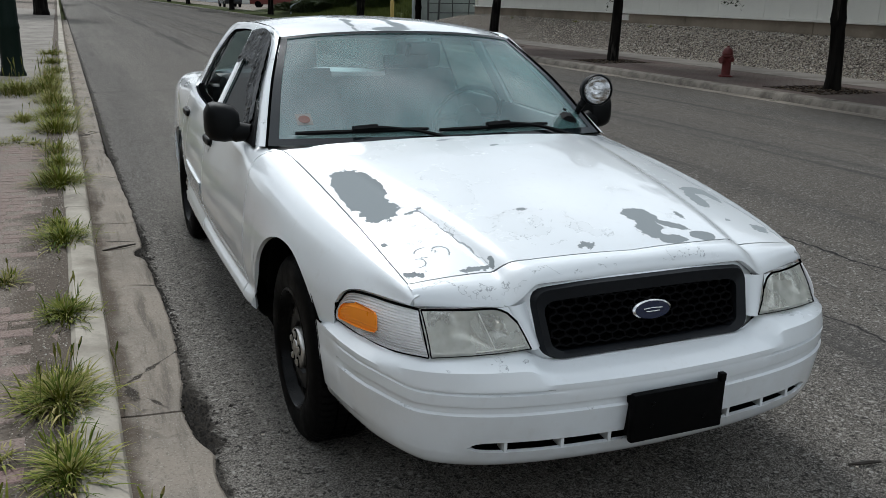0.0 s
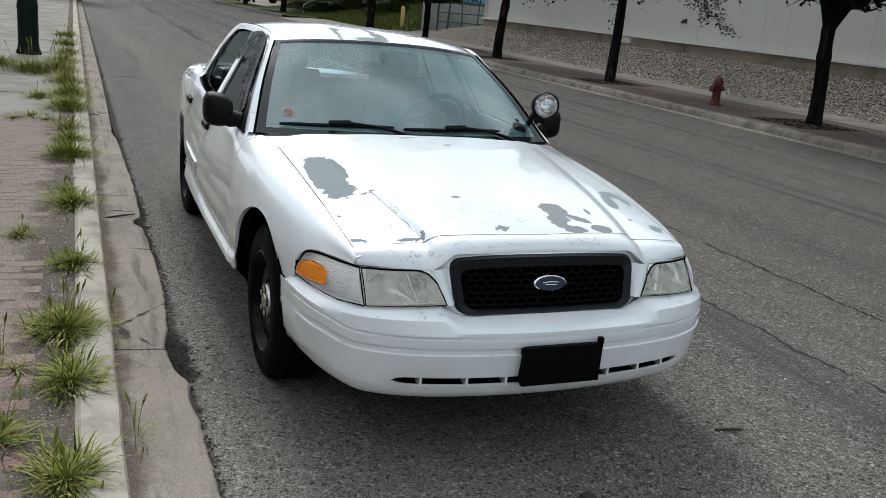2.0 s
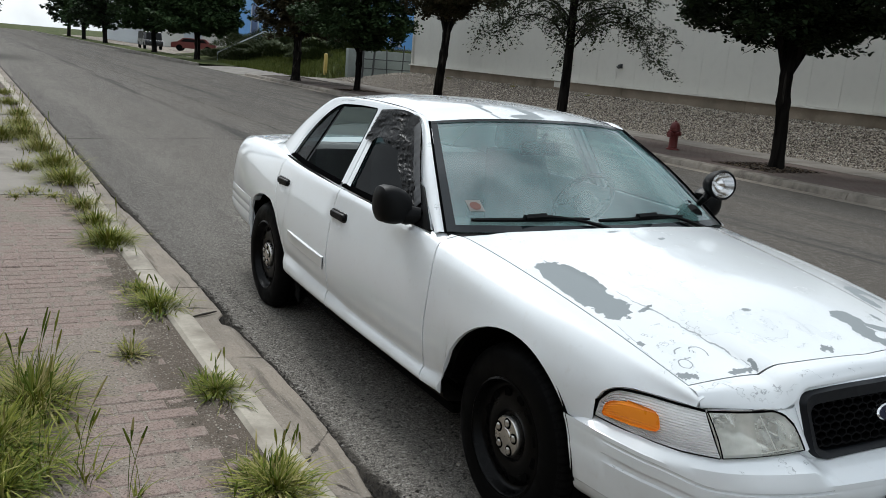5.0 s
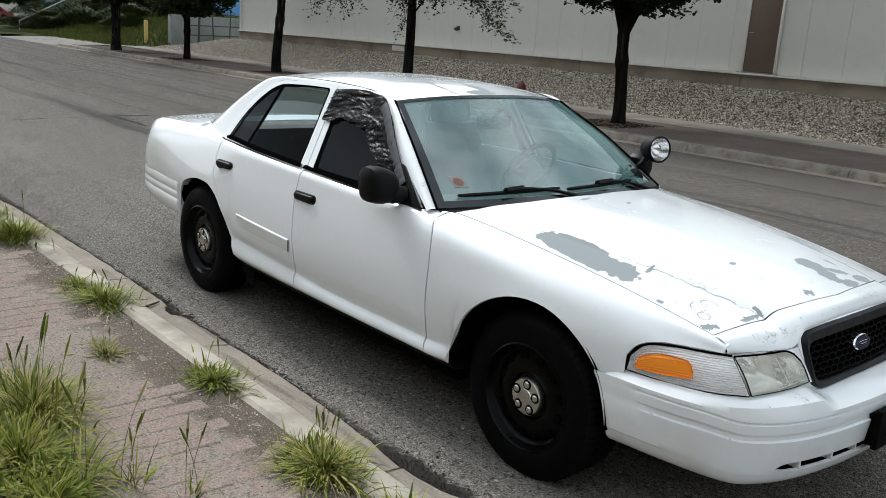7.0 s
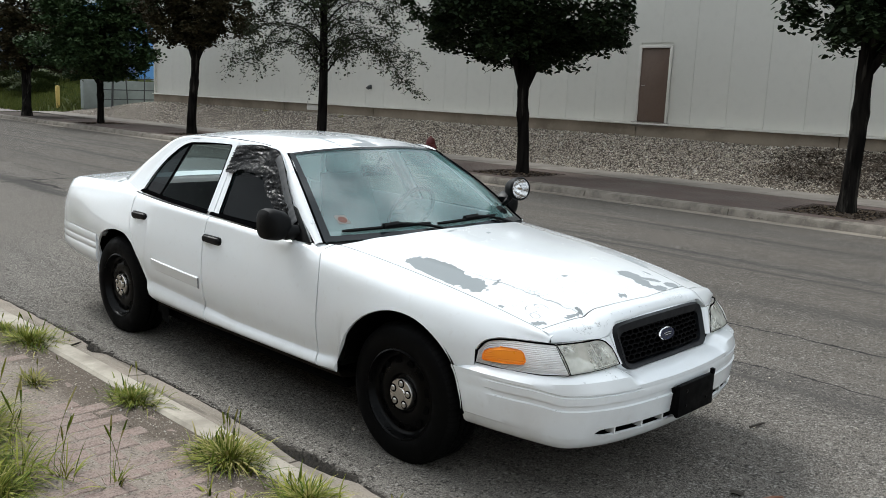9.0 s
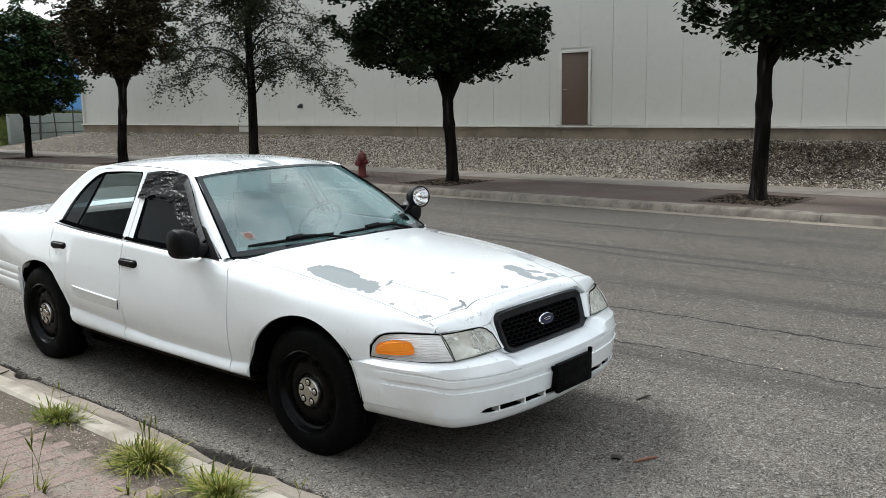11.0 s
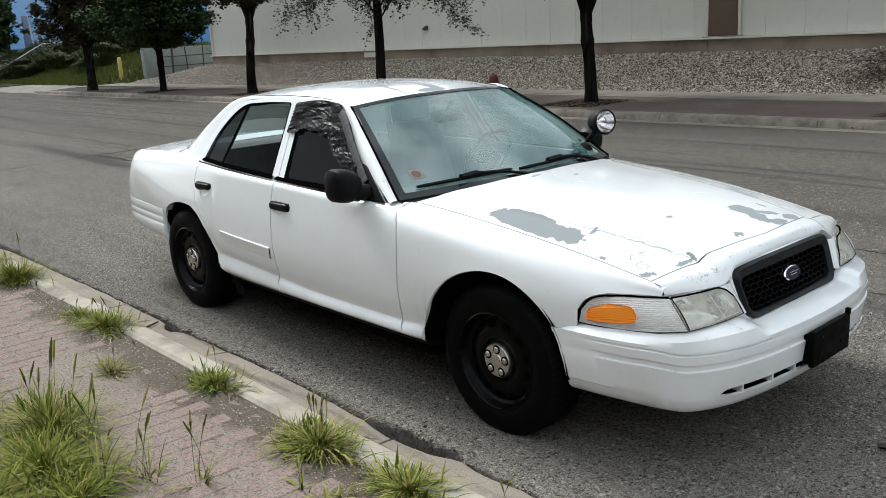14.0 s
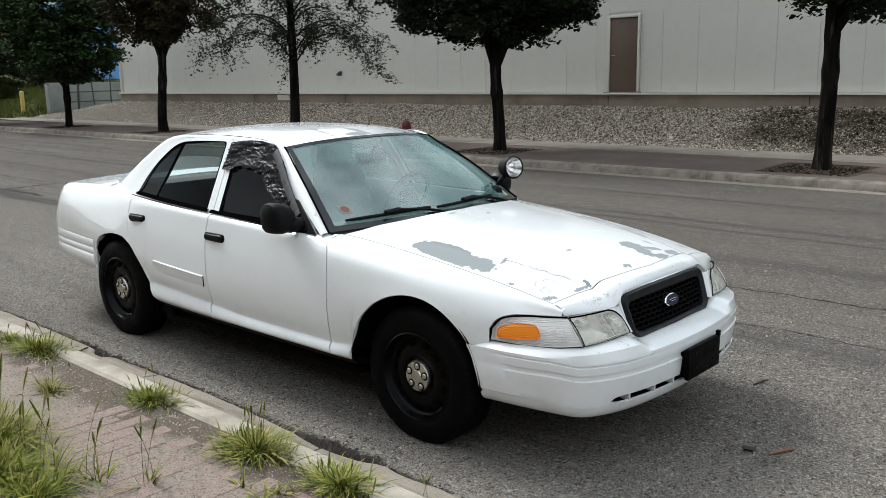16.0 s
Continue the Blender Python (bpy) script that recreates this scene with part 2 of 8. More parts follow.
        off = m.math("ABSOLUTE", m.math("ADD", m.math("ADD", m.math("MULTIPLY", dx, -uy), m.math("MULTIPLY", dy, ux)), jag))
        inside = m.math("MULTIPLY", m.ramp(run, -0.06, 0.06), m.ramp(run, ln + 0.06, ln - 0.06))
        m.mix(m.math("MULTIPLY", m.ramp(off, wide, wide * 0.3, 0, 0.9), inside), (0.018, 0.017, 0.016))
    broken = m.math("SQRT", m.math("ADD", m.math("POWER", m.math("SUBTRACT", x, 2.25), 2.0), m.math("POWER", m.math("MULTIPLY", m.math("SUBTRACT", y, 12.5), 0.7), 2.0)))
    m.mix(m.math("MULTIPLY", m.ramp(m.math("ADD", broken, jag), 0.6, 0.2), m.ramp(m.noise(7, 6, 0.7), 0.46, 0.6, 0, 0.7)), (0.030, 0.028, 0.026))
    streak = m.ramp(m.noise(1.6, 5, stretch=(3.0, 0.08, 1)), 0.40, 0.62)
    for at, wide in ((5.85, 0.16), (6.3, 0.14), (4.3, 0.3), (8.3, 0.35), (1.9, 0.28)):
        d = m.math("ABSOLUTE", m.math("ADD", m.math("SUBTRACT", x, at), m.ramp(m.noise(0.25, 2), 0.2, 0.8, -0.25, 0.25)))
        m.mix(m.math("MULTIPLY", m.ramp(d, wide, wide * 0.3, 0, 0.85), streak), (0.050, 0.047, 0.045))
    m.bump(m.voronoi(280), 0.6, 0.002)
    m.bump(m.noise(9, 4), 0.2, 0.01)
    return m.m


def concrete(name, base, dark, scale=1.0, grain=90):
    m = Mat(name, base, 0.9, spec=0.1)
    m.mix(m.ramp(m.noise(1.3 * scale, 6), 0.42, 0.72, 0, 0.8), dark)
    m.mix(m.ramp(m.noise(7 * scale, 5), 0.55, 0.75, 0, 0.5), tuple(c * 1.18 for c in base))
    m.mix(m.ramp(m.noise(grain, 3), 0.5, 0.75, 0, 0.45), tuple(c * 0.6 for c in base))
    m.bump(m.noise(grain * 0.7, 4), 0.35, 0.004)
    return m.m


def paver(name, a, b, island=False, dust=1.0):
    m = Mat(name, a, 0.92, spec=0.08)
    m.mix(m.random(island), b)
    m.mix(m.ramp(m.noise(5, 5), 0.42, 0.68, 0, 0.75 * dust), (0.240, 0.197, 0.168))
    m.mix(m.ramp(m.noise(24, 4), 0.5, 0.7, 0, 0.6 * dust), (0.262, 0.228, 0.198))
    m.mix(m.ramp(m.noise(38, 4), 0.52, 0.66, 0, 0.55), tuple(c * 0.55 for c in a))
    m.mix(m.ramp(m.noise(110, 3), 0.48, 0.62, 0, 0.75), tuple(c * 0.42 for c in a))
    m.bump(m.noise(70, 4), 0.55, 0.005)
    return m.m


def paint_metal(name, colour, rough=0.45, dirt=0.25, metal=0.0, spec=0.5):
    m = Mat(name, colour, rough, metal, spec)
    m.mix(m.ramp(m.noise(4, 5), 0.5, 0.8, 0, dirt), tuple(c * 0.55 for c in colour))
    m.mix(m.ramp(m.noise(38, 4), 0.55, 0.8, 0, dirt), tuple(min(1, c * 1.3 + 0.02 * min(1.0, c * 12)) for c in colour))
    m.rough(m.ramp(m.noise(14, 4), 0.3, 0.7, rough * 0.8, min(1, rough * 1.25)))
    m.bump(m.noise(60, 3), 0.08, 0.002)
    return m.m


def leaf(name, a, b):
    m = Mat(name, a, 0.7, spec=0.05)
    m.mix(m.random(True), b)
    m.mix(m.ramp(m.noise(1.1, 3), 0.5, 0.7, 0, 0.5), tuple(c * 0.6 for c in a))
    m.b.inputs["Subsurface Weight"].default_value = 0.0
    return m.m


ASPHALT = asphalt()
def gutter_mat():
    """Old gutter concrete with washed-in dirt, streaks along the flow and hairline cracks."""
    m = Mat("stained_gutter_concrete", (0.262, 0.226, 0.188), 0.95, spec=0.05)
    m.mix(m.ramp(m.noise(1.4, 6, 0.65), 0.42, 0.66, 0, 0.75), (0.165, 0.148, 0.128))
    m.mix(m.ramp(m.noise(6, 6, 0.65), 0.52, 0.70, 0, 0.6), (0.31, 0.275, 0.235))
    flow = m.noise(3.2, 6, 0.7, stretch=(3.5, 0.35, 1))
    m.mix(m.ramp(flow, 0.52, 0.64, 0, 0.75), (0.105, 0.09, 0.076))
    inner = m.math("ADD", m.axis(0), m.ramp(m.noise(2.4, 6, 0.7), 0.25, 0.75, -0.07, 0.07))
    m.mix(m.ramp(inner, -1.42, -1.475, 0, 0.85), (0.082, 0.064, 0.050))
    m.mix(m.ramp(m.noise(0.9, 3), 0.62, 0.70, 0, 0.4), (0.19, 0.135, 0.115))
    crack = m.voronoi(0.9, "DISTANCE_TO_EDGE")
    crack = m.math("ADD", crack, m.ramp(m.noise(9, 4), 0.3, 0.7, -0.012, 0.012))
    m.mix(m.math("MULTIPLY", m.ramp(crack, 0.010, 0.004), m.ramp(m.noise(1.1, 2), 0.48, 0.52)), (0.05, 0.043, 0.036))
    m.mix(m.ramp(m.noise(95, 3), 0.52, 0.68, 0, 0.6), (0.13, 0.115, 0.10))
    m.mix(m.ramp(m.noise(150, 2), 0.62, 0.70, 0, 0.6), (0.42, 0.40, 0.36))
    m.bump(m.noise(70, 4), 0.6, 0.004)
    m.bump(m.noise(8, 4), 0.4, 0.01)
    return m.m


GUTTER = gutter_mat()
KERB = concrete("pale_kerb_concrete", (0.38, 0.345, 0.29), (0.15, 0.13, 0.107), 3.0)
FAR_KERB = concrete("dirty_far_kerb", (0.225, 0.20, 0.17), (0.06, 0.052, 0.044), 2.6)
FAR_SLAB = concrete("far_pavement_concrete", (0.195, 0.176, 0.155), (0.10, 0.090, 0.078))
SLAB = concrete("pavement_concrete", (0.245, 0.222, 0.195), (0.12, 0.105, 0.088), 1.5)
FOOTING = concrete("brown_stained_footing", (0.27, 0.225, 0.175), (0.13, 0.105, 0.08), 0.7)
def soil():
    """Sandy soil, darker and damper in the strip beside the kerb."""
    m = Mat("dry_soil", (0.215, 0.183, 0.155), 0.95, spec=0.06)
    m.mix(m.ramp(m.noise(2.6, 6), 0.45, 0.72, 0, 0.6), (0.175, 0.148, 0.122))
    strip_x = m.math("ADD", m.axis(0), m.ramp(m.noise(2.1, 4), 0.25, 0.75, -0.14, 0.14))
    m.mix(m.ramp(strip_x, -1.93, -1.82, 0, 0.85), (0.085, 0.068, 0.054))
    m.mix(m.ramp(m.noise(85, 3), 0.52, 0.66, 0, 0.8), (0.055, 0.046, 0.038))
    m.mix(m.ramp(m.noise(120, 2), 0.62, 0.68, 0, 0.8), (0.36, 0.33, 0.29))
    m.bump(m.noise(60, 5), 0.9, 0.008)
    return m.m


DIRT = soil()
MULCH = concrete("dark_mulch", (0.055, 0.042, 0.033), (0.018, 0.014, 0.011), 6.0, 22)
PAVER = paver("weathered_brick_paver", (0.252, 0.190, 0.166), (0.226, 0.172, 0.150))
PAVER_PINK = paver("pinkish_brick_paver", (0.235, 0.158, 0.142), (0.200, 0.136, 0.124), True, 0.45)
PAVER_REST = paver("weathered_brick_paver_rest", (0.252, 0.190, 0.166), (0.226, 0.172, 0.150), True)
SIDING = paint_metal("light_grey_siding", (0.58, 0.57, 0.52), 0.55, 0.12, spec=0.25)
TRIM = paint_metal("off_white_trim", (0.60, 0.58, 0.53), 0.5, 0.2)
DOOR_BROWN = paint_metal("brown_steel_door", (0.115, 0.075, 0.055), 0.5, 0.3)
DARK_STEEL = paint_metal("dark_steel", (0.03, 0.032, 0.034), 0.5, 0.3)
POLE_GREEN = paint_metal("dark_green_enamel", (0.004, 0.011, 0.008), 0.55, 0.4, spec=0.12)
HYDRANT_RED = paint_metal("faded_red_enamel", (0.115, 0.016, 0.014), 0.5, 0.5)
BLUE = paint_metal("blue_cladding", (0.09, 0.27, 0.56), 0.5, 0.25)
BLUE_DARK = paint_metal("dark_blue_recess", (0.02, 0.06, 0.17), 0.4, 0.25)
PALE = paint_metal("pale_cladding", (0.42, 0.46, 0.49), 0.5, 0.2)
YELLOW = paint_metal("faded_yellow_post", (0.50, 0.36, 0.10), 0.6, 0.4)
BRASS = paint_metal("dull_steel_fitting", (0.35, 0.33, 0.30), 0.35, 0.3, 0.9)
GREY_WALL = concrete("grey_retaining_wall", (0.26, 0.285, 0.275), (0.16, 0.175, 0.17), 0.6)


def gravel_mat():
    m = Mat("river_gravel", (0.43, 0.378, 0.31), 0.85, spec=0.1)
    m.mix(m.ramp(m.random(True), 0.3, 0.9), (0.26, 0.235, 0.20))
    m.mix(m.ramp(m.random(True), 0.86, 0.9, 0, 0.8), (0.62, 0.59, 0.54))
    m.mix(m.ramp(m.random(True), 0.17, 0.13, 0, 0.9), (0.05, 0.042, 0.035))
    m.mix(m.ramp(m.noise(6, 4, 0.65), 0.55, 0.64, 0, 0.7), (0.10, 0.085, 0.07))
    m.mix(m.ramp(m.math("ADD", m.voronoi(4.5), m.ramp(m.noise(14, 4), 0.3, 0.7, -0.12, 0.12)), 0.26, 0.16, 0, 0.9), (0.040, 0.034, 0.024))
    m.bump(m.noise(80, 3), 0.3, 0.004)
    return m.m


def gravel_bed_mat():
    m = Mat("gravel_bed", (0.385, 0.345, 0.29), 0.95, spec=0.08)
    v = m.axis(0, m.voronoi(30, out="Color"))
    m.mix(m.ramp(v, 0.3, 0.9), (0.33, 0.30, 0.26))
    m.mix(m.ramp(m.voronoi(30), 0.34, 0.54), (0.045, 0.034, 0.028))
    m.mix(m.math("MULTIPLY", m.ramp(m.noise(1.3, 5), 0.42, 0.6, 0, 0.8), m.ramp(m.axis(1), 6.6, 5.0)), (0.07, 0.052, 0.038))
    m.mix(m.ramp(m.noise(9, 5, 0.7), 0.55, 0.62, 0, 0.85), (0.05, 0.042, 0.035))
    m.mix(m.ramp(m.math("ADD", m.voronoi(4.5), m.ramp(m.noise(14, 4), 0.3, 0.7, -0.12, 0.12)), 0.26, 0.16, 0, 0.9), (0.035, 0.030, 0.021))
    m.bump(m.voronoi(30), 0.8, 0.03)
    return m.m


GRAVEL, GRAVEL_BED = gravel_mat(), gravel_bed_mat()


def grass_ground_mat():
    m = Mat("rough_grass_ground", (0.04, 0.052, 0.017), 0.95, spec=0.05)
    m.mix(m.ramp(m.noise(0.5, 6), 0.4, 0.7), (0.085, 0.09, 0.036))
    m.mix(m.ramp(m.noise(6, 5), 0.5, 0.75, 0, 0.7), (0.035, 0.05, 0.016))
    m.mix(m.ramp(m.noise(2.2, 5), 0.6, 0.75, 0, 0.7), (0.19, 0.165, 0.11))
    m.bump(m.noise(20, 5), 0.8, 0.06)
    return m.m


GRASS_GROUND = grass_ground_mat()
BARK = None


def bark_mat():
    m = Mat("furrowed_bark", (0.014, 0.0125, 0.011), 0.95, spec=0.03)
    r = m.noise(9, 5, stretch=(1, 1, 0.16))
    m.mix(m.ramp(r, 0.42, 0.6), (0.005, 0.0046, 0.0042))
    m.mix(m.ramp(m.noise(7, 5, stretch=(1, 1, 0.13)), 0.57, 0.67, 0, 0.8), (0.055, 0.050, 0.043))
    m.bump(r, 0.9, 0.03)
    return m.m


BARK = bark_mat()
# street-tree leaves: these near-black colours include the darkness of backlit crowns
LEAF_DARK = leaf("backlit_dark_maple_leaf", (0.009, 0.016, 0.008), (0.022, 0.034, 0.014))
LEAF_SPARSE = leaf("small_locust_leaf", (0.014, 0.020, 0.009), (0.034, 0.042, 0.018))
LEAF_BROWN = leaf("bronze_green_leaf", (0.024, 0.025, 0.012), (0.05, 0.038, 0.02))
LEAF_FRESH = leaf("fresh_green_leaf", (0.022, 0.044, 0.017), (0.048, 0.074, 0.03))
BLADE = leaf("weed_blade", (0.045, 0.080, 0.010), (0.235, 0.240, 0.045))
BLADE_DRY = leaf("dry_weed_blade", (0.33, 0.28, 0.12), (0.20, 0.21, 0.05))
SHRUB = leaf("juniper_sprig", (0.034, 0.050, 0.020), (0.080, 0.095, 0.040))
TALL_GRASS = leaf("tall_rough_grass", (0.055, 0.075, 0.018), (0.12, 0.13, 0.035))


# ---- ground, street and pavements ----
def road_z(x):
    if x < -1.22:
        return 0.02 * (-1.22 - x) / 0.28
    return 0.0 if x < 1 else -0.15 * ((x - 1) / 9.9) ** 1.3


Y0, Y1 = -45.0, 210.0


def strip(name, xs, zf, mat, y0=Y0, y1=Y1, ny=60, rough=0.0):
    bm = bmesh.new()
    P = []
    for j in range(ny + 1):
        y = y0 + (y1 - y0) * j / ny
        P.append([V(x, y, zf(x) + (noise.noise(V(x, y, 3) * 0.7) * rough if rough else 0)) for x in xs])
    sheet(bm, P)
    return finish(name, bm, mat)


bm = bmesh.new()
P = [[V(x, y, -0.45) for x in (-400, -60, -8, 40, 400)] for y in (-300, -45, 0, 60, 210, 600)]
sheet(bm, P)
tagged(finish("ground", bm, GRASS_GROUND), "rough grass and bare ground that runs to the horizon", "ground", kind="structure")
road = strip("road", [-1.26, -1.0, 0, 1, 2, 3, 4, 5, 6, 7, 8, 9, 10, 10.6], road_z, ASPHALT)
tagged(road, "worn grey asphalt street with tyre marks and cracks", "road", kind="structure")


EDGE = rail([(-12, -1.215), (-2, -1.205), (-0.63, -1.21), (-0.43, -1.21), (-0.25, -1.223), (-0.09, -1.21), (0.07, -1.26), (0.27, -1.267), (0.65, -1.233), (0.95, -1.215), (1.4, -1.206), (2.2, -1.22), (2.42, -1.228), (2.50, -1.28), (2.62, -1.27), (2.68, -1.225), (2.9, -1.218), (3.8, -1.214), (4.5, -1.228), (5.8, -1.248), (6.2, -1.278), (7.2, -1.27), (12, -1.25), (46, -1.24)])


def gutter_edge(y):
    return EDGE(y) + 0.010 * noise.noise(V(y * 5, 1, 0)) + 0.008 * noise.noise(V(y * 17, 5, 0))


bm = bmesh.new()
ys = sorted([-12 + 0.05 * k for k in range(int(58 / 0.05))] + [0.28 + 3.05 * q + e for q in range(-4, 15) for e in (-0.0075, -0.005, 0.005, 0.0075)])
P = [[V(-1.52, y, 0.024), V(-1.42, y, 0.017), V(-1.32, y, 0.013), V(gutter_edge(y) - 0.01, y, 0.011), V(gutter_edge(y), y, 0.002), V(gutter_edge(y) + 0.004, y, -0.02)] for y in ys]
for row_ in P:
    e = abs((row_[0].y - 0.28 + 1.5) % 3.05 - 1.5)
    if e < 0.0061:
        for q in row_:
            q.z -= 0.012
sheet(bm, P)
tagged(finish("gutter", bm, GUTTER), "stained concrete gutter strip with a broken edge", "gutter", kind="structure")
# crumbled black asphalt along the broken gutter edge
bm = bmesh.new()
rnd = random.Random(5)
for k in range(9000):
    y = rnd.choice((rnd.uniform(-3.5, 6), rnd.uniform(-1, 4), rnd.uniform(4, 16)))
    hole = max(0.0, 1 - abs(y - 0.2) / 0.30)
    notch = max(0.0, 1 - abs(y - 2.54) / 0.16)
    w = min(1.0, 0.22 + 0.8 * smooth01(0.3 + 1.4 * noise.noise(V(y * 0.9, 9, 0))) + hole + notch)
    if rnd.random() > w:
        continue
    x = gutter_edge(y) - 0.004 + abs(rnd.gauss(0.0, 0.010 + 0.016 * w + 0.034 * hole + 0.016 * notch))
    s = rnd.choice((0.002, 0.003, 0.003, 0.004, 0.005, 0.008)) * (1.35 if hole + notch > 0.2 else 1.0)
    a = rnd.uniform(0, 6.28)
    vs = [bm.verts.new(V(x + s * math.cos(a + q), y + s * math.sin(a + q), 0.0 + rnd.uniform(0.001, 0.003))) for q in (0, 1.7, 3.1, 4.6)]
    top = bm.verts.new(V(x, y, s * 0.9 + 0.002))
    for q in range(4):
        bm.faces.new((vs[q], vs[(q + 1) % 4], top))
CRUMB = concrete("crumbled_asphalt", (0.050, 0.045, 0.040), (0.016, 0.014, 0.012), 9)
tagged(finish("asphalt_crumbs", bm, CRUMB, smooth=False), "loose black asphalt crumbs along the gutter edge", "gravel", kind="stuff")

KERB_TOP = 0.165


def kerb_segment(y0, y1, lean, seed):
    bm = bmesh.new()
    rows = []
    n = 14
    for i in range(n + 1):
        y = y0 + (y1 - y0) * i / n
        w = 0.006 * noise.noise(V(y * 3, seed, 0))
        e = 0.006 if i in (0, n) else 0
        rows.append([V(-1.50 + w, y, -0.05), V(-1.505 + w, y, KERB_TOP - 0.035), V(-1.515 + w, y, KERB_TOP - 0.012 - e), V(-1.54 + w, y, KERB_TOP - e), V(-1.64 + lean, y, KERB_TOP + 0.004 - e), V(-1.66 + lean, y, KERB_TOP - 0.012), V(-1.665 + lean, y, -0.05)])
    vs = sheet(bm, rows)
    bm.faces.new(vs[0])
    bm.faces.new(vs[-1][::-1])
    return bm


kerb = thing("kerb", "pale concrete kerb in worn segments beside the brick pavement", "kerb", kind="structure")
y = -11.7
k = 0
for length in [3.0] * 18:
    part("kerb_stone", kerb_segment(y + 0.004, y + length - 0.004, 0.006 * math.sin(k * 2.1), k), KERB, kerb)
    y += length
    k += 1
    if y > 42:
        break
bm = bmesh.new()
box(bm, (-1.66, 42.3, -0.05), (-1.5, 200, KERB_TOP), 0.01)
part("kerb_stone", bm, KERB, kerb)


def walk_z(x, y):
    return 0.156 + 0.012 * (-1.66 - x) + 0.008 * noise.noise(V(x * 0.8, y * 0.8, 7))


bm = bmesh.new()
P = [[V(x, y, walk_z(x, y) - 0.0022) for x in (-12, -6, -4.5, -3.6, -3, -2.5, -2.1, -1.8, -1.655)] for y in [Y0 + 0.6 * q for q in range(425)]]
sheet(bm, P)
tagged(finish("pavement_bed", bm, DIRT), "sandy soil between the pavers and along the kerb", "ground", kind="structure")

# far side of the street
strip("far_gutter", [10.55, 10.7, 10.93], lambda x: -0.14 - 0.01 * (x > 10.6), GUTTER, -30, 44.5)
tagged(bpy.data.objects["far_gutter"], "concrete gutter strip of the far kerb", "gutter", kind="structure")
far_kerb = thing("far_kerb", "worn rounded concrete kerb across the street", "kerb", kind="structure")
y, k = -30.0, 0
while y < 44:
    bm = bmesh.new()
    rows = []
    L = min(3.1, 44.3 - y)
    for i in range(25):
        yy = y + 0.006 + (L - 0.012) * i / 24
        w = 0.03 * noise.noise(V(yy * 1.5, 2, k)) + 0.022 * noise.noise(V(yy * 5, 2, k))
        rows.append([V(10.92 + w, yy, -0.22), V(10.95 + w, yy, -0.09), V(10.985 + w * 0.6, yy, -0.035), V(11.04, yy, -0.018 + w * 0.4), V(11.2, yy, -0.012), V(11.21, yy, -0.2)])
    vs = sheet(bm, rows)
    bm.faces.new(vs[0])
    bm.faces.new(vs[-1][::-1])
    part("kerb_stone", bm, FAR_KERB, far_kerb)
    y += L
    k += 1
FW = -0.02
TREES_Y = [-5.0, 2.62, 10.22, 17.86, 25.3, 32.6]


def in_pit(x, y):
    return 11.62 < x < 13.55 and any(abs(y - t - 0.08) < 0.80 for t in TREES_Y)


bm = bmesh.new()
P = [[V(x, y, -0.06) for x in (11.19, 12.7, 15.7)] for y in (-30, 0, 30, 44.3)]
sheet(bm, P)
tagged(finish("far_pavement_bed", bm, MULCH), "dark soil and mulch below the far pavement", "ground", kind="structure")

# the slope of gravel up to the factory wall
def bank_z(x, y):
    f = smooth01((x - 15.45) / 2.6)
    end = smooth01((46 - y) / 9.0)
    return -0.05 + (0.90 * f + 0.05 * (y < 6) * f + 0.04 * noise.noise(V(x * 0.5, y * 0.35, 0)) * f + 0.02 * noise.noise(V(x * 2, y * 2, 4))) * (0.25 + 0.75 * end)


bm = bmesh.new()
xs = [15.4 + 0.16 * q for q in range(17)]
P = [[V(x, y, bank_z(x, y)) for x in xs] for y in [-30 + 0.5 * q for q in range(154)]]
sheet(bm, P)
tagged(finish("gravel_bank", bm, GRAVEL_BED), "sloping bank of pale gravel below the factory wall", "gravel bank", kind="structure")

# ---- the factory ----
WX = 17.92
factory = thing("factory_building", "long windowless factory wall of light grey metal panels on a concrete footing", "building", kind="structure")
bm = bmesh.new()
box(bm, (WX + 0.06, -40, -0.4), (WX + 22, 38.3, 8.4))
part("wall", bm, SIDING, factory, smooth=False)
y = -40.0
while y < 38.2:
    L = min(5.6, 38.34 - y)
    bm = bmesh.new()
    box(bm, (WX - 0.06, y + 0.01, -0.3), (WX + 0.1, y + L - 0.01, 1.165), 0.012)
    part("footing", bm, FOOTING, factory, "brown-stained concrete footing")
    y += L
bm = bmesh.new()
box(bm, (WX - 0.16, -40, 1.17), (WX + 0.06, 38.32, 1.215), 0.004)
part("drip_trim", bm, TRIM, factory)
bm = bmesh.new()
box(bm, (WX - 0.1, -40, 8.3), (WX + 0.2, 38.4, 8.55), 0.02)
part("roof_edge", bm, TRIM, factory)
bm = bmesh.new()
box(bm, (WX - 0.03, 38.24, 1.2), (WX + 0.12, 38.36, 8.4), 0.006)
part("corner_trim", bm, TRIM, factory)
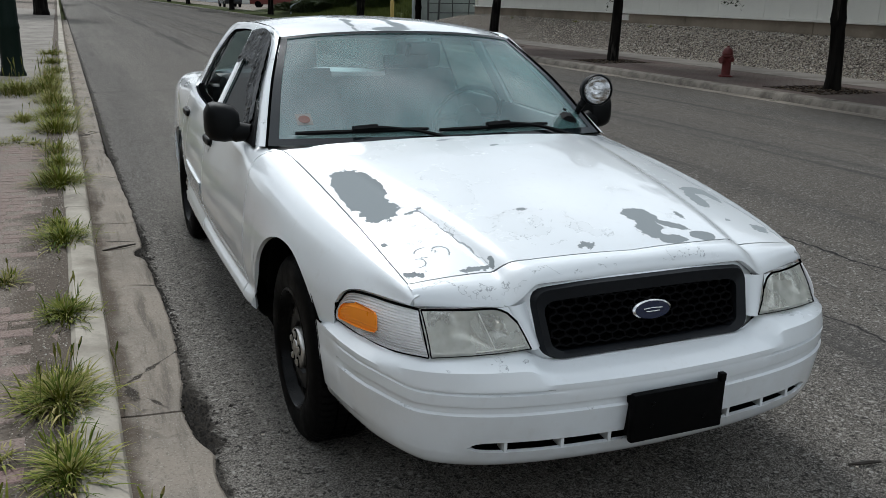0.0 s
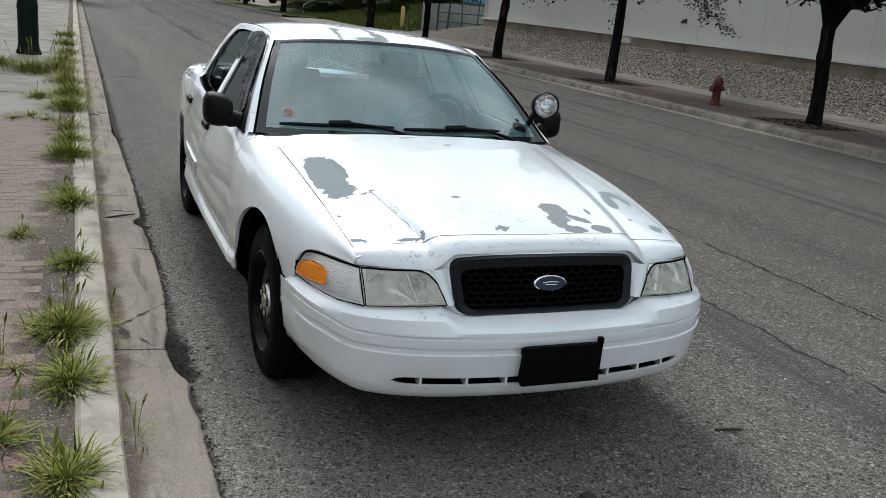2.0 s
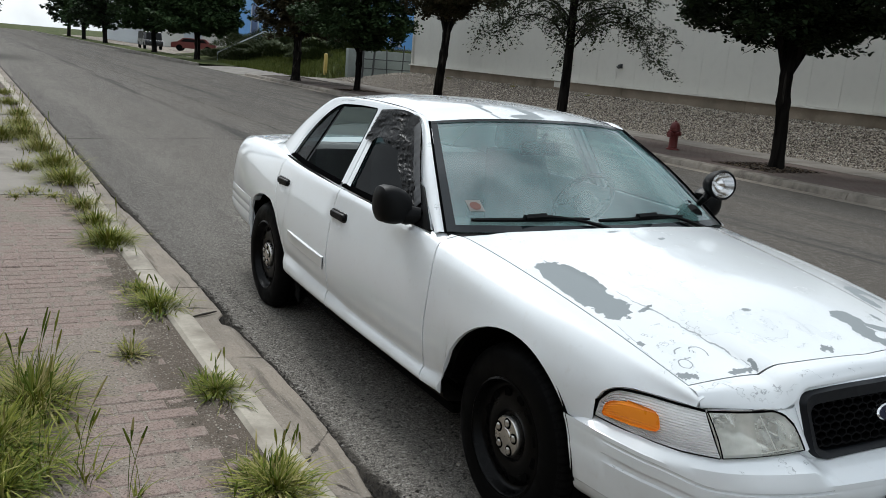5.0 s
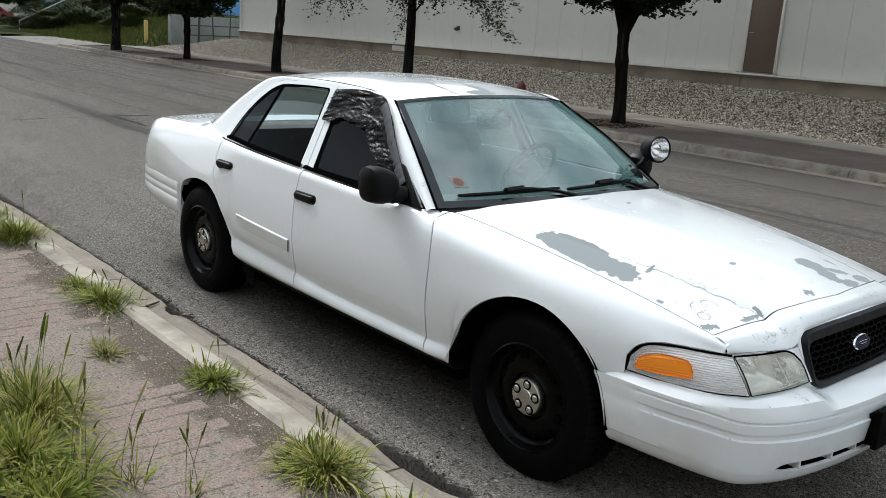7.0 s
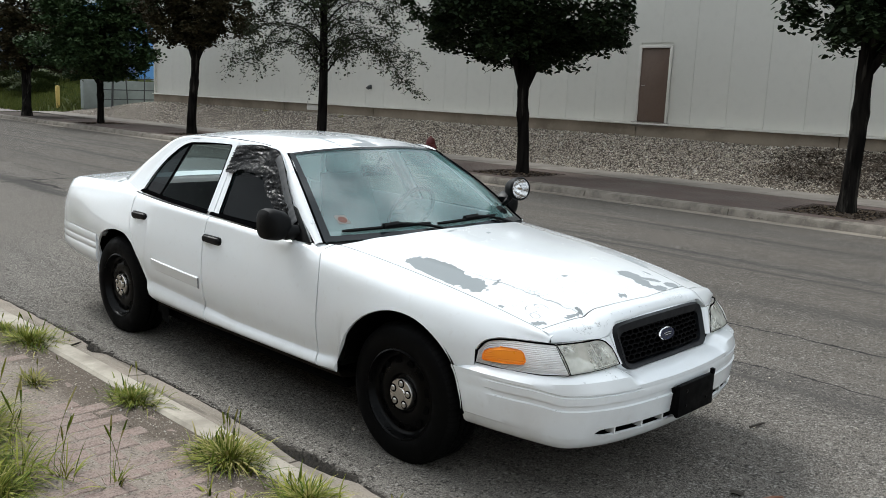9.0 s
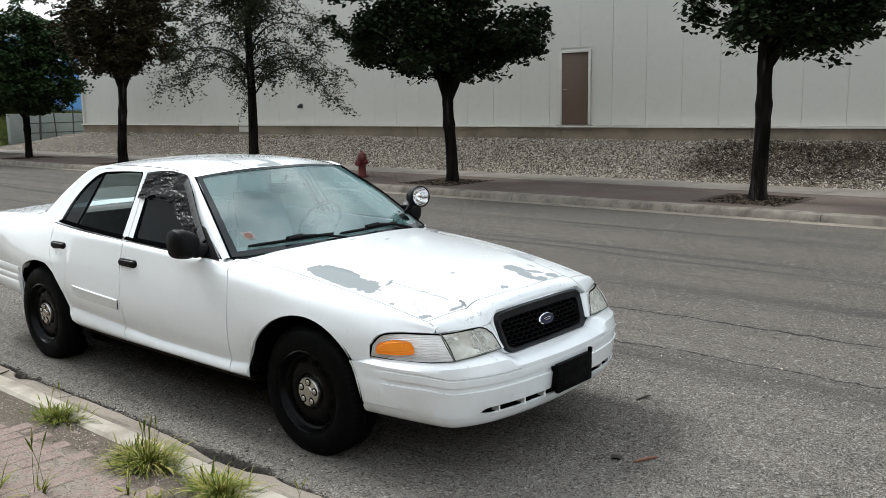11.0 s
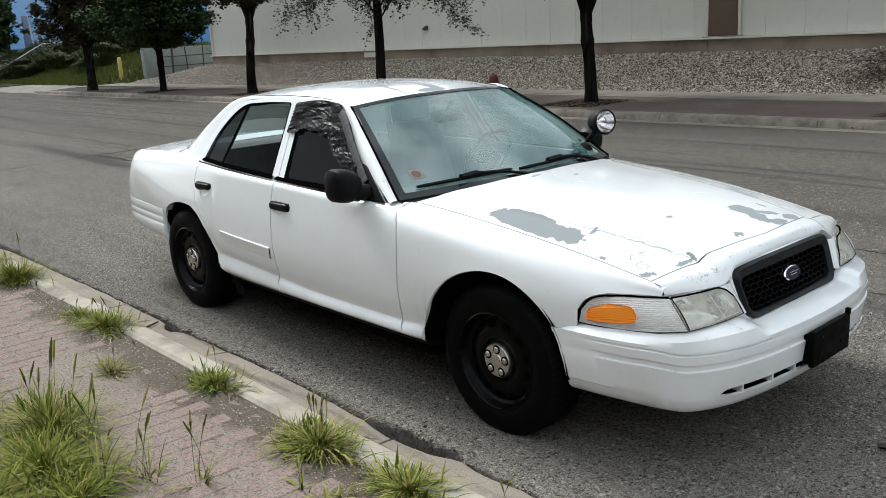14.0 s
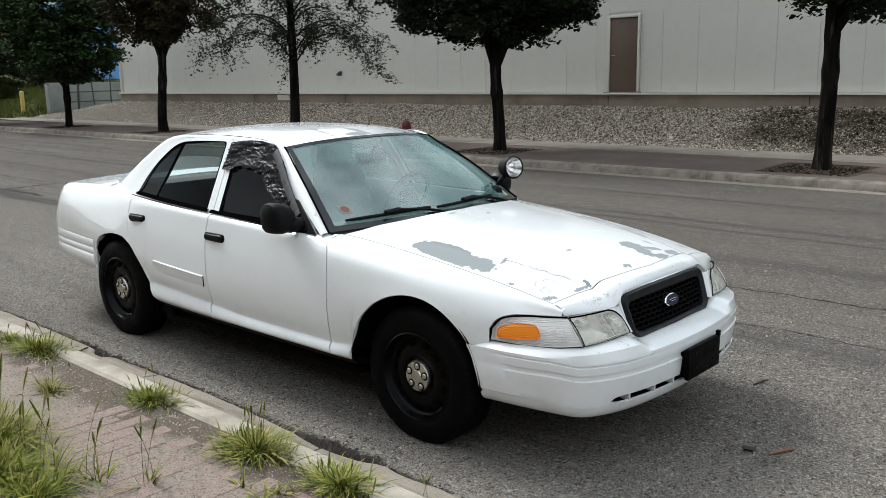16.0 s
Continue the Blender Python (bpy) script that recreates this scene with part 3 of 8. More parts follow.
# metal panels, folded at their edges
PW = 1.03
bm = bmesh.new()
rows = [[V(-0.0, -PW / 2, z), V(-0.012, -PW / 2 + 0.006, z), V(-0.012, -0.18, z), V(-0.0110, -0.165, z), V(-0.0110, 0.165, z), V(-0.012, 0.18, z), V(-0.012, PW / 2 - 0.006, z), V(0, PW / 2, z)] for z in (1.226, 8.3)]
sheet(bm, rows)
panel_me = None
k = 0
yc = 5.71 - PW / 2 - 44 * PW
while yc < 38.0:
    if not 9.3 < yc < 10.6:
        if panel_me is None:
            ob = part("panel", bm, SIDING, factory, sharp=10)
            panel_me = ob.data
        else:
            ob = new("panel", panel_me)
            ob.parent = factory
        ob.location = (WX + 0.045, yc, 0)
    else:
        b2 = bmesh.new()
        box(b2, (WX + 0.033, yc - PW / 2 + 0.003, 3.42), (WX + 0.045, yc + PW / 2 - 0.003, 8.3))
        part("panel", b2, SIDING, factory)
    yc += PW
# steel door
b2 = bmesh.new()
for y0, y1 in ((8.803, 9.46), (10.48, 10.857)):
    box(b2, (WX + 0.033, y0, 1.226), (WX + 0.05, y1, 3.4195))
part("panel", b2, SIDING, factory)
door = part("door", (lambda b: (box(b, (WX + 0.0, 9.53, 1.25), (WX + 0.05, 10.41, 3.27), 0.004), b)[1])(bmesh.new()), DOOR_BROWN, factory, "brown steel door, closed")
b2 = bmesh.new()
box(b2, (WX - 0.04, 9.475, 1.24), (WX + 0.06, 9.53, 3.34), 0.008)
box(b2, (WX - 0.04, 10.41, 1.24), (WX + 0.06, 10.485, 3.34), 0.008)
box(b2, (WX - 0.048, 9.531, 3.271), (WX + 0.058, 10.409, 3.338), 0.008)
part("door_frame", b2, TRIM, door)
b2 = bmesh.new()
tube(b2, [(WX + 0.01, 10.33, 2.25), (WX - 0.05, 10.33, 2.25)], 0.012)
tube(b2, [(WX - 0.05, 10.33, 2.25), (WX - 0.05, 10.22, 2.25)], 0.011)
part("door_handle", b2, BRASS, door)
b2 = bmesh.new()
box(b2, (WX - 0.1, 9.4, 1.12), (WX + 0.02, 10.55, 1.236), 0.01)
part("sill", b2, SLAB, door)
b2 = bmesh.new()
box(b2, (WX - 0.12, 24.85, 0.93), (WX - 0.03, 25.6, 1.14), 0.01)
part("vent_cover", b2, TRIM, factory)
lamp = thing("wall_lamp", "small dark wall lamp on a bracket", "lamp", (WX + 0.033, 21.9, 1.92))
b2 = bmesh.new()
box(b2, (-0.03, -0.06, -0.08), (0, 0.06, 0.08), 0.008)
part("back_plate", b2, DARK_STEEL, lamp)
b2 = bmesh.new()
tube(b2, [(-0.03, 0, 0), (-0.1, 0, 0.02), (-0.16, 0, -0.06)], [0.03, 0.04, 0.07])
part("hood", b2, DARK_STEEL, lamp)


# ---- trees ----
def tree(label, x, y, z, height, trunk, fork, crown, mat, leaves, leaf_size, seed, lean=0.0, fill=1.0, bend=0.12, base=2.0, aside=0.0):
    """crown: centre height above the foot, radius across, radius up; base: height of its underside; aside: how far it hangs along the street."""
    r = random.Random(seed)
    ob = thing("tree", label, "tree", (x, y, z))
    bm = bmesh.new()
    tips = []
    pts, rad = [], []
    top = fork
    for i in range(25):
        f = i / 24
        pts.append(V(bend * 0.35 * math.sin(f * 3 + seed) + lean * f * fork * 0.4, bend * 0.4 * math.sin(f * 4.1 + seed * 2) + lean * f * fork, f * top))
        knot = 0.16 * max(0.0, 1 - abs(f - 0.62) * 14) + 0.10 * max(0.0, 1 - abs(f - 0.85) * 18)
        rad.append(trunk * (1.10 - 0.10 * min(1, f * 5) - 0.16 * f + knot + 0.14 * max(0.0, 1 - f * 9)))
    tube(bm, [V(0, 0, -0.15)] + pts, [trunk * 1.4] + rad, 18)
    for v in bm.verts:
        c = pts[min(24, max(0, round(v.co.z / top * 24)))]
        a = math.atan2(v.co.y - c.y, v.co.x - c.x)
        q = 1 + 0.10 * noise.noise(V(math.cos(a) * 2.2 + seed, math.sin(a) * 2.2, v.co.z * 0.7)) + 0.05 * noise.noise(V(math.cos(a) * 6, math.sin(a) * 6 + seed, v.co.z * 2.5))
        v.co.x, v.co.y = c.x + (v.co.x - c.x) * q, c.y + (v.co.y - c.y) * q
    tip = pts[-1] + V(0, aside, 0)
    cz, cr, ch = crown
    for k in range(9):
        a = k * 2.4 + r.uniform(-0.3, 0.3)
        start = pts[20] if k < 4 else pts[-1].lerp(V(0, 0, height * 0.75), r.uniform(0.1, 0.7))
        reach = cr * r.uniform(0.55, 0.9)
        zz = cz + ch * r.uniform(-0.55, 0.75)
        end = V(tip.x + reach * math.cos(a), tip.y + reach * math.sin(a), zz)
        mid = start.lerp(end, 0.5) + V(0, 0, 0.25 + r.uniform(-0.1, 0.2))
        curve = cat([start, mid, end], 7)
        tube(bm, curve, [trunk * ((0.48 if k < 4 else 0.36) * (1 - i / 6) ** 0.8 + 0.09) for i in range(7)], 8)
        for i in range(2, 7):
            tips.append(curve[i])
            side = V(r.uniform(-1, 1), r.uniform(-1, 1), r.uniform(-0.4, 0.6)) * cr * 0.38
            c2 = [curve[i], curve[i] + side * 0.6, curve[i] + side + V(0, 0, -0.1)]
            tube(bm, c2, [trunk * 0.13, trunk * 0.08, trunk * 0.03], 4)
            tips += [c2[1], c2[2], c2[2] + V(r.uniform(-.3, .3), r.uniform(-.3, .3), r.uniform(-.3, .2))]
    tube(bm, cat([pts[-1], V(tip.x + 0.1, tip.y - 0.1, height * 0.6), V(tip.x, tip.y, height * 0.92)], 6), [trunk * (0.80 - 0.14 * i) for i in range(6)], 9)
    part("trunk", bm, BARK, ob)
    # clumps of leaves round the twig ends and through the crown, whose underside is flat
    clumps = [(t, r.uniform(0.18, 0.36)) for t in tips if t.z > base]
    while len(clumps) < 430 * fill:
        d = V(r.gauss(0, 1), r.gauss(0, 1), r.gauss(0, 1)).normalized() * r.uniform(0.35, 1.0) ** 0.5
        lump = 1 + 0.36 * noise.noise(d * 2.6 + V(seed, 0, 0))
        up = d.z * ch * lump if d.z > 0 else -(cz - base) * min(1.0, abs(d.z) ** 0.55 * lump)
        clumps.append((V(tip.x + d.x * cr * lump, tip.y + d.y * cr * lump, cz + up), r.uniform(0.14, 0.32)))
    verts, faces = [], []
    for k in range(leaves):
        c, s = clumps[int(r.random() * len(clumps))]
        p = c + V(*(max(-1.7, min(1.7, r.gauss(0, 1))) * q for q in (1, 1, 0.7))) * s * 0.62
        L = leaf_size * r.uniform(0.6, 1.25)
        a = r.uniform(0, 6.283)
        d = V(math.cos(a), math.sin(a), r.uniform(-0.9, 0.2)).normalized()
        side = d.cross(V(r.uniform(-.6, .6), r.uniform(-.6, .6), 1)).normalized()
        n = len(verts)
        fold = side.cross(d) * L * 0.10
        verts += [p, p + d * L * 0.30 + side * L * 0.36 + fold, p + d * L * 0.72 + side * L * 0.24, p + d * L, p + d * L * 0.72 - side * L * 0.24, p + d * L * 0.30 - side * L * 0.36 + fold]
        faces += [(n, n + 1, n + 2, n + 3), (n, n + 3, n + 4, n + 5)]
    me = bpy.data.meshes.new("crown")
    me.from_pydata(verts, [], faces)
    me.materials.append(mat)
    cr_ob = new("crown", me)
    cr_ob.parent = ob
    tagged(cr_ob, kind="stuff")
    return ob


def sparse_tree(label, x, y, z, seed):
    """A slim trunk with long arching limbs, whose thin twigs hang and carry single small leaves."""
    r = random.Random(seed)
    ob = thing("tree", label, "tree", (x, y, z))
    bm = bmesh.new()
    trunk = [V(0.05 * math.sin(k * 0.9), 0.06 * math.sin(k * 0.7 + 1), 0.8 * k) for k in range(10)]
    tube(bm, [V(0, 0, -0.15)] + trunk, [0.21, 0.165, 0.145, 0.135, 0.125, 0.115, 0.10, 0.08, 0.06, 0.04, 0.02], 12)
    verts, faces = [], []

    def leaf_at(p):
        L = r.uniform(0.055, 0.115)
        a = r.uniform(0, 6.283)
        d = V(math.cos(a), math.sin(a), r.uniform(-1.1, 0.1)).normalized()
        side = d.cross(V(r.uniform(-.6, .6), r.uniform(-.6, .6), 1)).normalized() * L * 0.34
        n = len(verts)
        verts.extend([p, p + d * L * 0.5 + side, p + d * L, p + d * L * 0.5 - side])
        faces.append((n, n + 1, n + 2, n + 3))

    for k in range(34):
        h = 2.2 + 4.4 * (k / 33) ** 0.95
        a = k * 2.4 + r.uniform(-0.4, 0.4)
        reach = (3.7 - 0.52 * (h - 2.2)) * r.uniform(0.6, 1.05)
        start = trunk[min(int(h / 0.8), 8)].lerp(trunk[min(int(h / 0.8), 8) + 1], h / 0.8 % 1)
        out = V(math.cos(a), math.sin(a), 0)
        bow = out.cross(V(0, 0, 1)) * r.uniform(-0.4, 0.4)
        rise = r.uniform(0.7, 1.3) * (1 - 0.06 * k / 3.3)
        fall = r.uniform(0.2, 1.0) * max(0.0, 1 - (h - 2.2) / 3.5)
        limb = cat([start, start + out * reach * 0.25 + bow * 0.5 + V(0, 0, rise * 0.75), start + out * reach * 0.62 + bow + V(0, 0, rise * 0.8), start + out * reach + bow * 0.6 + V(0, 0, rise * 0.4 - fall)], 14)
        tube(bm, limb, [0.030 - 0.0019 * i for i in range(14)], 5)
        for i in range(2, 14):
            for _ in range(4):
                d = (out * r.uniform(-0.2, 0.9) + V(r.uniform(-1, 1), r.uniform(-1, 1), r.uniform(-0.8, 0.5))).normalized()
                L = r.uniform(0.3, 0.75)
                twig = [limb[i], limb[i] + d * L * 0.55, limb[i] + d * L + V(0, 0, -0.30 * L)]
                tube(bm, twig, [0.006, 0.0045, 0.003], 3)
                clothed = max(0.25, noise.noise(limb[i] * 0.9 + V(seed, 0, 0)) + 0.55)
                for _ in range(int(30 * clothed)):
                    f = r.uniform(0.1, 1.05)
                    p = twig[0].lerp(twig[1], f * 2) if f < 0.5 else twig[1].lerp(twig[2], f * 2 - 1)
                    leaf_at(p + V(r.gauss(0, 0.07), r.gauss(0, 0.07), r.gauss(-0.02, 0.06)))
    part("trunk", bm, BARK, ob)
    me = bpy.data.meshes.new("crown")
    me.from_pydata(verts, [], faces)
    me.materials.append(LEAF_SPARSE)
    crown = new("crown", me)
    crown.parent = ob
    tagged(crown, kind="stuff")
    return ob


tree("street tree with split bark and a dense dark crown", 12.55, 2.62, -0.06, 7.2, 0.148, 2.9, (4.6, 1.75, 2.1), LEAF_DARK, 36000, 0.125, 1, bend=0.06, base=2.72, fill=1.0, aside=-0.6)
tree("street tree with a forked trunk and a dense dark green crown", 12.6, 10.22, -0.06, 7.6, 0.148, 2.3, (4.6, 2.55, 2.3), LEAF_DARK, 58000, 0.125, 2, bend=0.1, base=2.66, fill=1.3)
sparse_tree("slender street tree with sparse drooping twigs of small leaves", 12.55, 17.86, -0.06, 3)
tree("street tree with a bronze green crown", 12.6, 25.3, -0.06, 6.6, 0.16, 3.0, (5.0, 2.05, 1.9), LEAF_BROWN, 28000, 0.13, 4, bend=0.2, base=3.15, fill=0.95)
tree("low bushy street tree with a broad green crown", 12.5, 32.6, -0.06, 6.4, 0.14, 1.9, (4.0, 2.5, 2.1), LEAF_FRESH, 46000, 0.15, 5, bend=0.05, base=1.85, fill=1.4)
tree("street tree with a leaning split trunk", 12.3, 40.0, -0.06, 6.4, 0.22, 2.2, (4.5, 2.4, 2.0), LEAF_BROWN, 24000, 0.17, 6, lean=0.18, fill=1.0)
tree("street tree beside the driveway", 13.2, 64.8, -0.1, 7.0, 0.22, 2.0, (4.1, 3.3, 2.9), LEAF_FRESH, 30000, 0.25, 7, fill=1.6)
tree("street tree on the grass verge", 12.9, 79.7, -0.1, 7.0, 0.22, 2.0, (4.1, 3.4, 2.9), LEAF_FRESH, 24000, 0.27, 8, fill=1.6)

# ---- the white sedan: its nose points to -y, its right side faces the kerb ----
def chipped_paint():
    """Old white paint that has peeled in patches down to grey primer."""
    m = Mat("peeling_white_paint", (0.752, 0.782, 0.80), 0.32, spec=0.5, coat=0.9)
    m.b.inputs["Coat Roughness"].default_value = 0.05
    m.mix(m.ramp(m.noise(2.6, 5), 0.45, 0.75, 0, 0.35), (0.69, 0.69, 0.68))
    m.mix(m.ramp(m.noise(30, 4), 0.60, 0.78, 0, 0.25), (0.60, 0.59, 0.56))
    # road dirt low on the body
    low = m.ramp(m.axis(2), 0.55, 0.22)
    m.mix(m.math("MULTIPLY", low, m.ramp(m.noise(6, 5), 0.42, 0.75, 0, 0.55)), (0.42, 0.39, 0.34))
    x, y = m.axis(0), m.axis(1)
    w1 = m.ramp(m.noise(9, 4, 0.55), 0.25, 0.75, -0.10, 0.10)
    w2 = m.ramp(m.noise(24, 4, 0.65), 0.25, 0.75, -0.10, 0.10)
    w3 = m.ramp(m.noise(95, 2, 0.6), 0.25, 0.75, -0.035, 0.035)
    wob = m.math("ADD", m.math("ADD", w1, w2), w3)
    wob_mid = m.math("ADD", m.math("MULTIPLY", w1, 1.5), m.math("ADD", m.math("MULTIPLY", w2, 3.2), w3))
    wob_small = m.math("ADD", w2, m.ramp(m.noise(48, 4, 0.65), 0.25, 0.75, -0.75, 0.75))

    def reach(cx, cy, rx, ry, turn=0.0):
        """1 on the rim of an ellipse on the sheet, less inside."""
        c, s = math.cos(radians(turn)), math.sin(radians(turn))
        dx, dy = m.math("SUBTRACT", x, cx), m.math("SUBTRACT", y, cy)
        u = m.math("ADD", m.math("MULTIPLY", dx, c / rx), m.math("MULTIPLY", dy, s / rx))
        v = m.math("ADD", m.math("MULTIPLY", dx, -s / ry), m.math("MULTIPLY", dy, c / ry))
        return m.math("SQRT", m.math("ADD", m.math("MULTIPLY", u, u), m.math("MULTIPLY", v, v)))

    total = None
    for chip in CHIPS:
        size = max(chip[2:4])
        d = m.math("ADD", reach(*chip), wob_small if size < 0.05 else wob_mid if size < 0.1 else wob)
        total = d if total is None else m.math("MINIMUM", total, d)
    for island in ISLANDS:
        d = m.math("ADD", reach(*island), wob)
        total = m.math("MAXIMUM", total, m.math("SUBTRACT", 2.0, d))
    up = m.ramp(m.axis(2, m.geo.outputs["Normal"]), 0.55, 0.7)
    mask = m.math("MULTIPLY", m.ramp(total, 1.0, 0.975), up)
    edge = m.math("MULTIPLY", m.ramp(total, 1.14, 1.05), up)
    m.mix(m.math("MULTIPLY", edge, 0.6), (0.80, 0.80, 0.80))
    # fine flakes inside the blister and along the lifted corner
    zone = m.math("MAXIMUM", m.ramp(reach(-0.20, -0.50, 0.13, 0.12), 1.0, 0.6), m.ramp(reach(-0.52, -0.30, 0.05, 0.03), 1.0, 0.7))
    zone = m.math("MULTIPLY", m.math("MAXIMUM", zone, m.ramp(reach(-0.56, -0.68, 0.14, 0.03), 1.0, 0.8)), up)
    spots = m.math("MULTIPLY", m.ramp(m.noise(34, 6, 0.75), 0.645, 0.66), zone)
    # scattered scuffs over the middle of the hood and the roof
    scuff = m.math("MULTIPLY", m.ramp(m.noise(5, 6, 0.8, stretch=(0.6, 1.8, 1)), 0.715, 0.73), m.math("MULTIPLY", up, 0.35))
    spots = m.math("MAXIMUM", spots, scuff)
    # blisters of paint with cracked rims
    broken = m.ramp(m.noise(16, 3), 0.47, 0.50)
    for cx, cy, rx, ry, strength in ((-0.602, -0.545, 0.034, 0.030, 0.95), (-0.556, -0.562, 0.026, 0.036, 0.95), (-0.640, -0.595, 0.022, 0.024, 0.9), (-0.20, -0.55, 0.135, 0.13, 0.5), (-0.20, -0.135, 0.024, 0.026, 0.6)):
        d = m.math("ADD", reach(cx, cy, rx, ry), m.math("MULTIPLY", wob, 1.2))
        line = m.ramp(m.math("ABSOLUTE", m.math("SUBTRACT", d, 1.0)), 0.0034 / rx, 0.0016 / rx)
        spots = m.math("MAXIMUM", spots, m.math("MULTIPLY", m.math("MULTIPLY", line, up), m.math("MULTIPLY", broken, strength)))
    # cracks along the pressed crease of the hood and down from the large patch
    for slope, at0, lo, hi, widest in ((-0.165, -0.566, -0.735, -0.09, 0.0045), (0.083, -0.672, -0.53, -0.29, 0.0025)):
        at = m.math("ADD", m.math("MULTIPLY", y, slope), at0)
        off = m.math("ABSOLUTE", m.math("ADD", m.math("SUBTRACT", x, at), m.ramp(m.noise(22, 4), 0.3, 0.7, -0.005, 0.005)))
        wide = m.ramp(m.noise(9, 4, 0.7), 0.42, 0.70, 0.0004, widest)
        crack = m.math("MULTIPLY", m.math("LESS_THAN", off, wide), m.math("MULTIPLY", m.ramp(y, hi, hi - 0.04), m.ramp(y, lo, lo + 0.03)))
        spots = m.math("MAXIMUM", spots, m.math("MULTIPLY", crack, m.math("MULTIPLY", up, 0.8)))
    # thin broken rims of lifted clear coat, and dull areas inside them
    coat = m.noise(4.2, 5, 0.6)
    rim = m.ramp(m.math("ABSOLUTE", m.math("SUBTRACT", coat, 0.585)), 0.0045, 0.0015)
    m.mix(m.math("MULTIPLY", m.ramp(coat, 0.583, 0.592, 0, 0.30), up), (0.66, 0.69, 0.70))
    spots = m.math("MAXIMUM", spots, m.math("MULTIPLY", m.math("MULTIPLY", rim, up), m.ramp(m.noise(11, 4, 0.6), 0.43, 0.52, 0, 0.75)))
    mask = m.math("MAXIMUM", mask, spots)
    m.mix(mask, (0.245, 0.267, 0.275))
    m.rough(m.ramp(mask, 0, 1, 0.27, 0.9))
    m.l.new(m.ramp(mask, 0, 1, 0.5, 0.1), m.b.inputs["Specular IOR Level"])
    m.l.new(m.ramp(mask, 0, 1, 0.9, 0.0), m.b.inputs["Coat Weight"])
    m.bump(m.math("SUBTRACT", 1.0, mask), 0.25, 0.002)
    m.bump(m.noise(1.6, 2), 0.018, 0.05)
    return m.m


# peeled patches: middle, radii across and along, turn
HOOD_CHIPS = [
    (-0.640, -0.02, 0.083, 0.255, 0), (-0.640, -0.20, 0.074, 0.095, 0), (0.188, -0.560, 0.058, 0.064, 0), (0.172, -0.655, 0.056, 0.078, 6), (0.200, -0.722, 0.058, 0.030, -6),
    (0.262, -0.634, 0.058, 0.026, -34), (0.338, -0.714, 0.050, 0.030, 0), (0.680, -0.235, 0.068, 0.046, 0), (0.615, -0.330, 0.034, 0.095, -14), (0.722, -0.295, 0.022, 0.062, -8)]
NOSE_CHIPS = [
    (-0.536, -0.272, 0.030, 0.009, 12), (0.352, -0.560, 0.012, 0.028, 0), (0.705, -0.585, 0.036, 0.032, 0), (0.602, -0.530, 0.016, 0.010, 0), (-0.125, -0.712, 0.030, 0.018, 10),
    (-0.206, -0.428, 0.020, 0.012, 0), (-0.680, -0.645, 0.036, 0.016, -32), (-0.50, -0.692, 0.046, 0.011, -6), (-0.443, -0.690, 0.008, 0.026, -12), (-0.700, -0.446, 0.013, 0.015, 0),
    (0.05, 0.30, 0.030, 0.010, 30), (-0.13, 0.42, 0.040, 0.010, 10)]
ISLANDS = [(-0.556, -0.120, 0.022, 0.030, 20), (0.222, -0.676, 0.036, 0.020, 20), (0.685, -0.350, 0.026, 0.046, 0)]
ROOF_CHIPS = [
    (-0.06, 1.265, 0.105, 0.05, 0), (0.005, 1.37, 0.040, 0.10, 5), (-0.005, 1.53, 0.026, 0.09, 0), (-0.215, 1.55, 0.026, 0.07, 0), (-0.235, 1.41, 0.014, 0.08, 0),
    (-0.245, 1.28, 0.009, 0.06, 0), (0.25, 1.52, 0.035, 0.05, 0), (-0.30, 1.95, 0.10, 0.03, 20), (0.10, 2.1, 0.12, 0.03, -10), (-0.66, 3.06, 0.05, 0.06, 40),
    (-0.70, 3.22, 0.03, 0.06, 20)]
CHIPS = HOOD_CHIPS + NOSE_CHIPS + ROOF_CHIPS
PAINT = chipped_paint()
RUBBER = paint_metal("tyre_rubber", (0.0018, 0.0018, 0.002), 0.6, 0.5, spec=0.06)
TREAD = paint_metal("dusty_tread_rubber", (0.005, 0.005, 0.005), 0.75, 0.5, spec=0.06)
BLACK_STEEL = paint_metal("black_steel_wheel", (0.0012, 0.0012, 0.0014), 0.3, 0.3, spec=0.10)
BLACK_PLASTIC = paint_metal("black_grained_plastic", (0.0035, 0.0037, 0.004), 0.5, 0.25, spec=0.12)
GRILLE_BLACK = paint_metal("dark_grey_grille_frame", (0.006, 0.007, 0.009), 0.45, 0.2, spec=0.22)
ROCKER = paint_metal("dark_brown_rocker", (0.016, 0.013, 0.011), 0.9, 0.6, spec=0.05)
# near-black for the underside, and for shade put into holes and recesses
UNDER = paint_metal("underbody_and_hollow_shade", (0.002, 0.002, 0.002), 0.95, 0.3, spec=0.03)
CHROME = Mat("worn_chrome", (0.72, 0.72, 0.72), 0.16, 1.0).m
CAP = paint_metal("dull_chrome_cap", (0.55, 0.53, 0.50), 0.28, 0.5, 1.0)
FRIT = paint_metal("black_glass_band", (0.008, 0.011, 0.013), 0.12, 0.15, spec=0.4)
SEAM = paint_metal("black_rubber_seal", (0.0022, 0.0022, 0.0024), 0.8, 0.2, spec=0.0)
CLOTH = concrete("grey_seat_cloth", (0.15, 0.155, 0.155), (0.10, 0.104, 0.104), 3, 200)
TRIM_GREY = paint_metal("grey_cabin_plastic", (0.12, 0.123, 0.123), 0.6, 0.2)
DASH = paint_metal("dark_dashboard", (0.05, 0.055, 0.055), 0.7, 0.2)
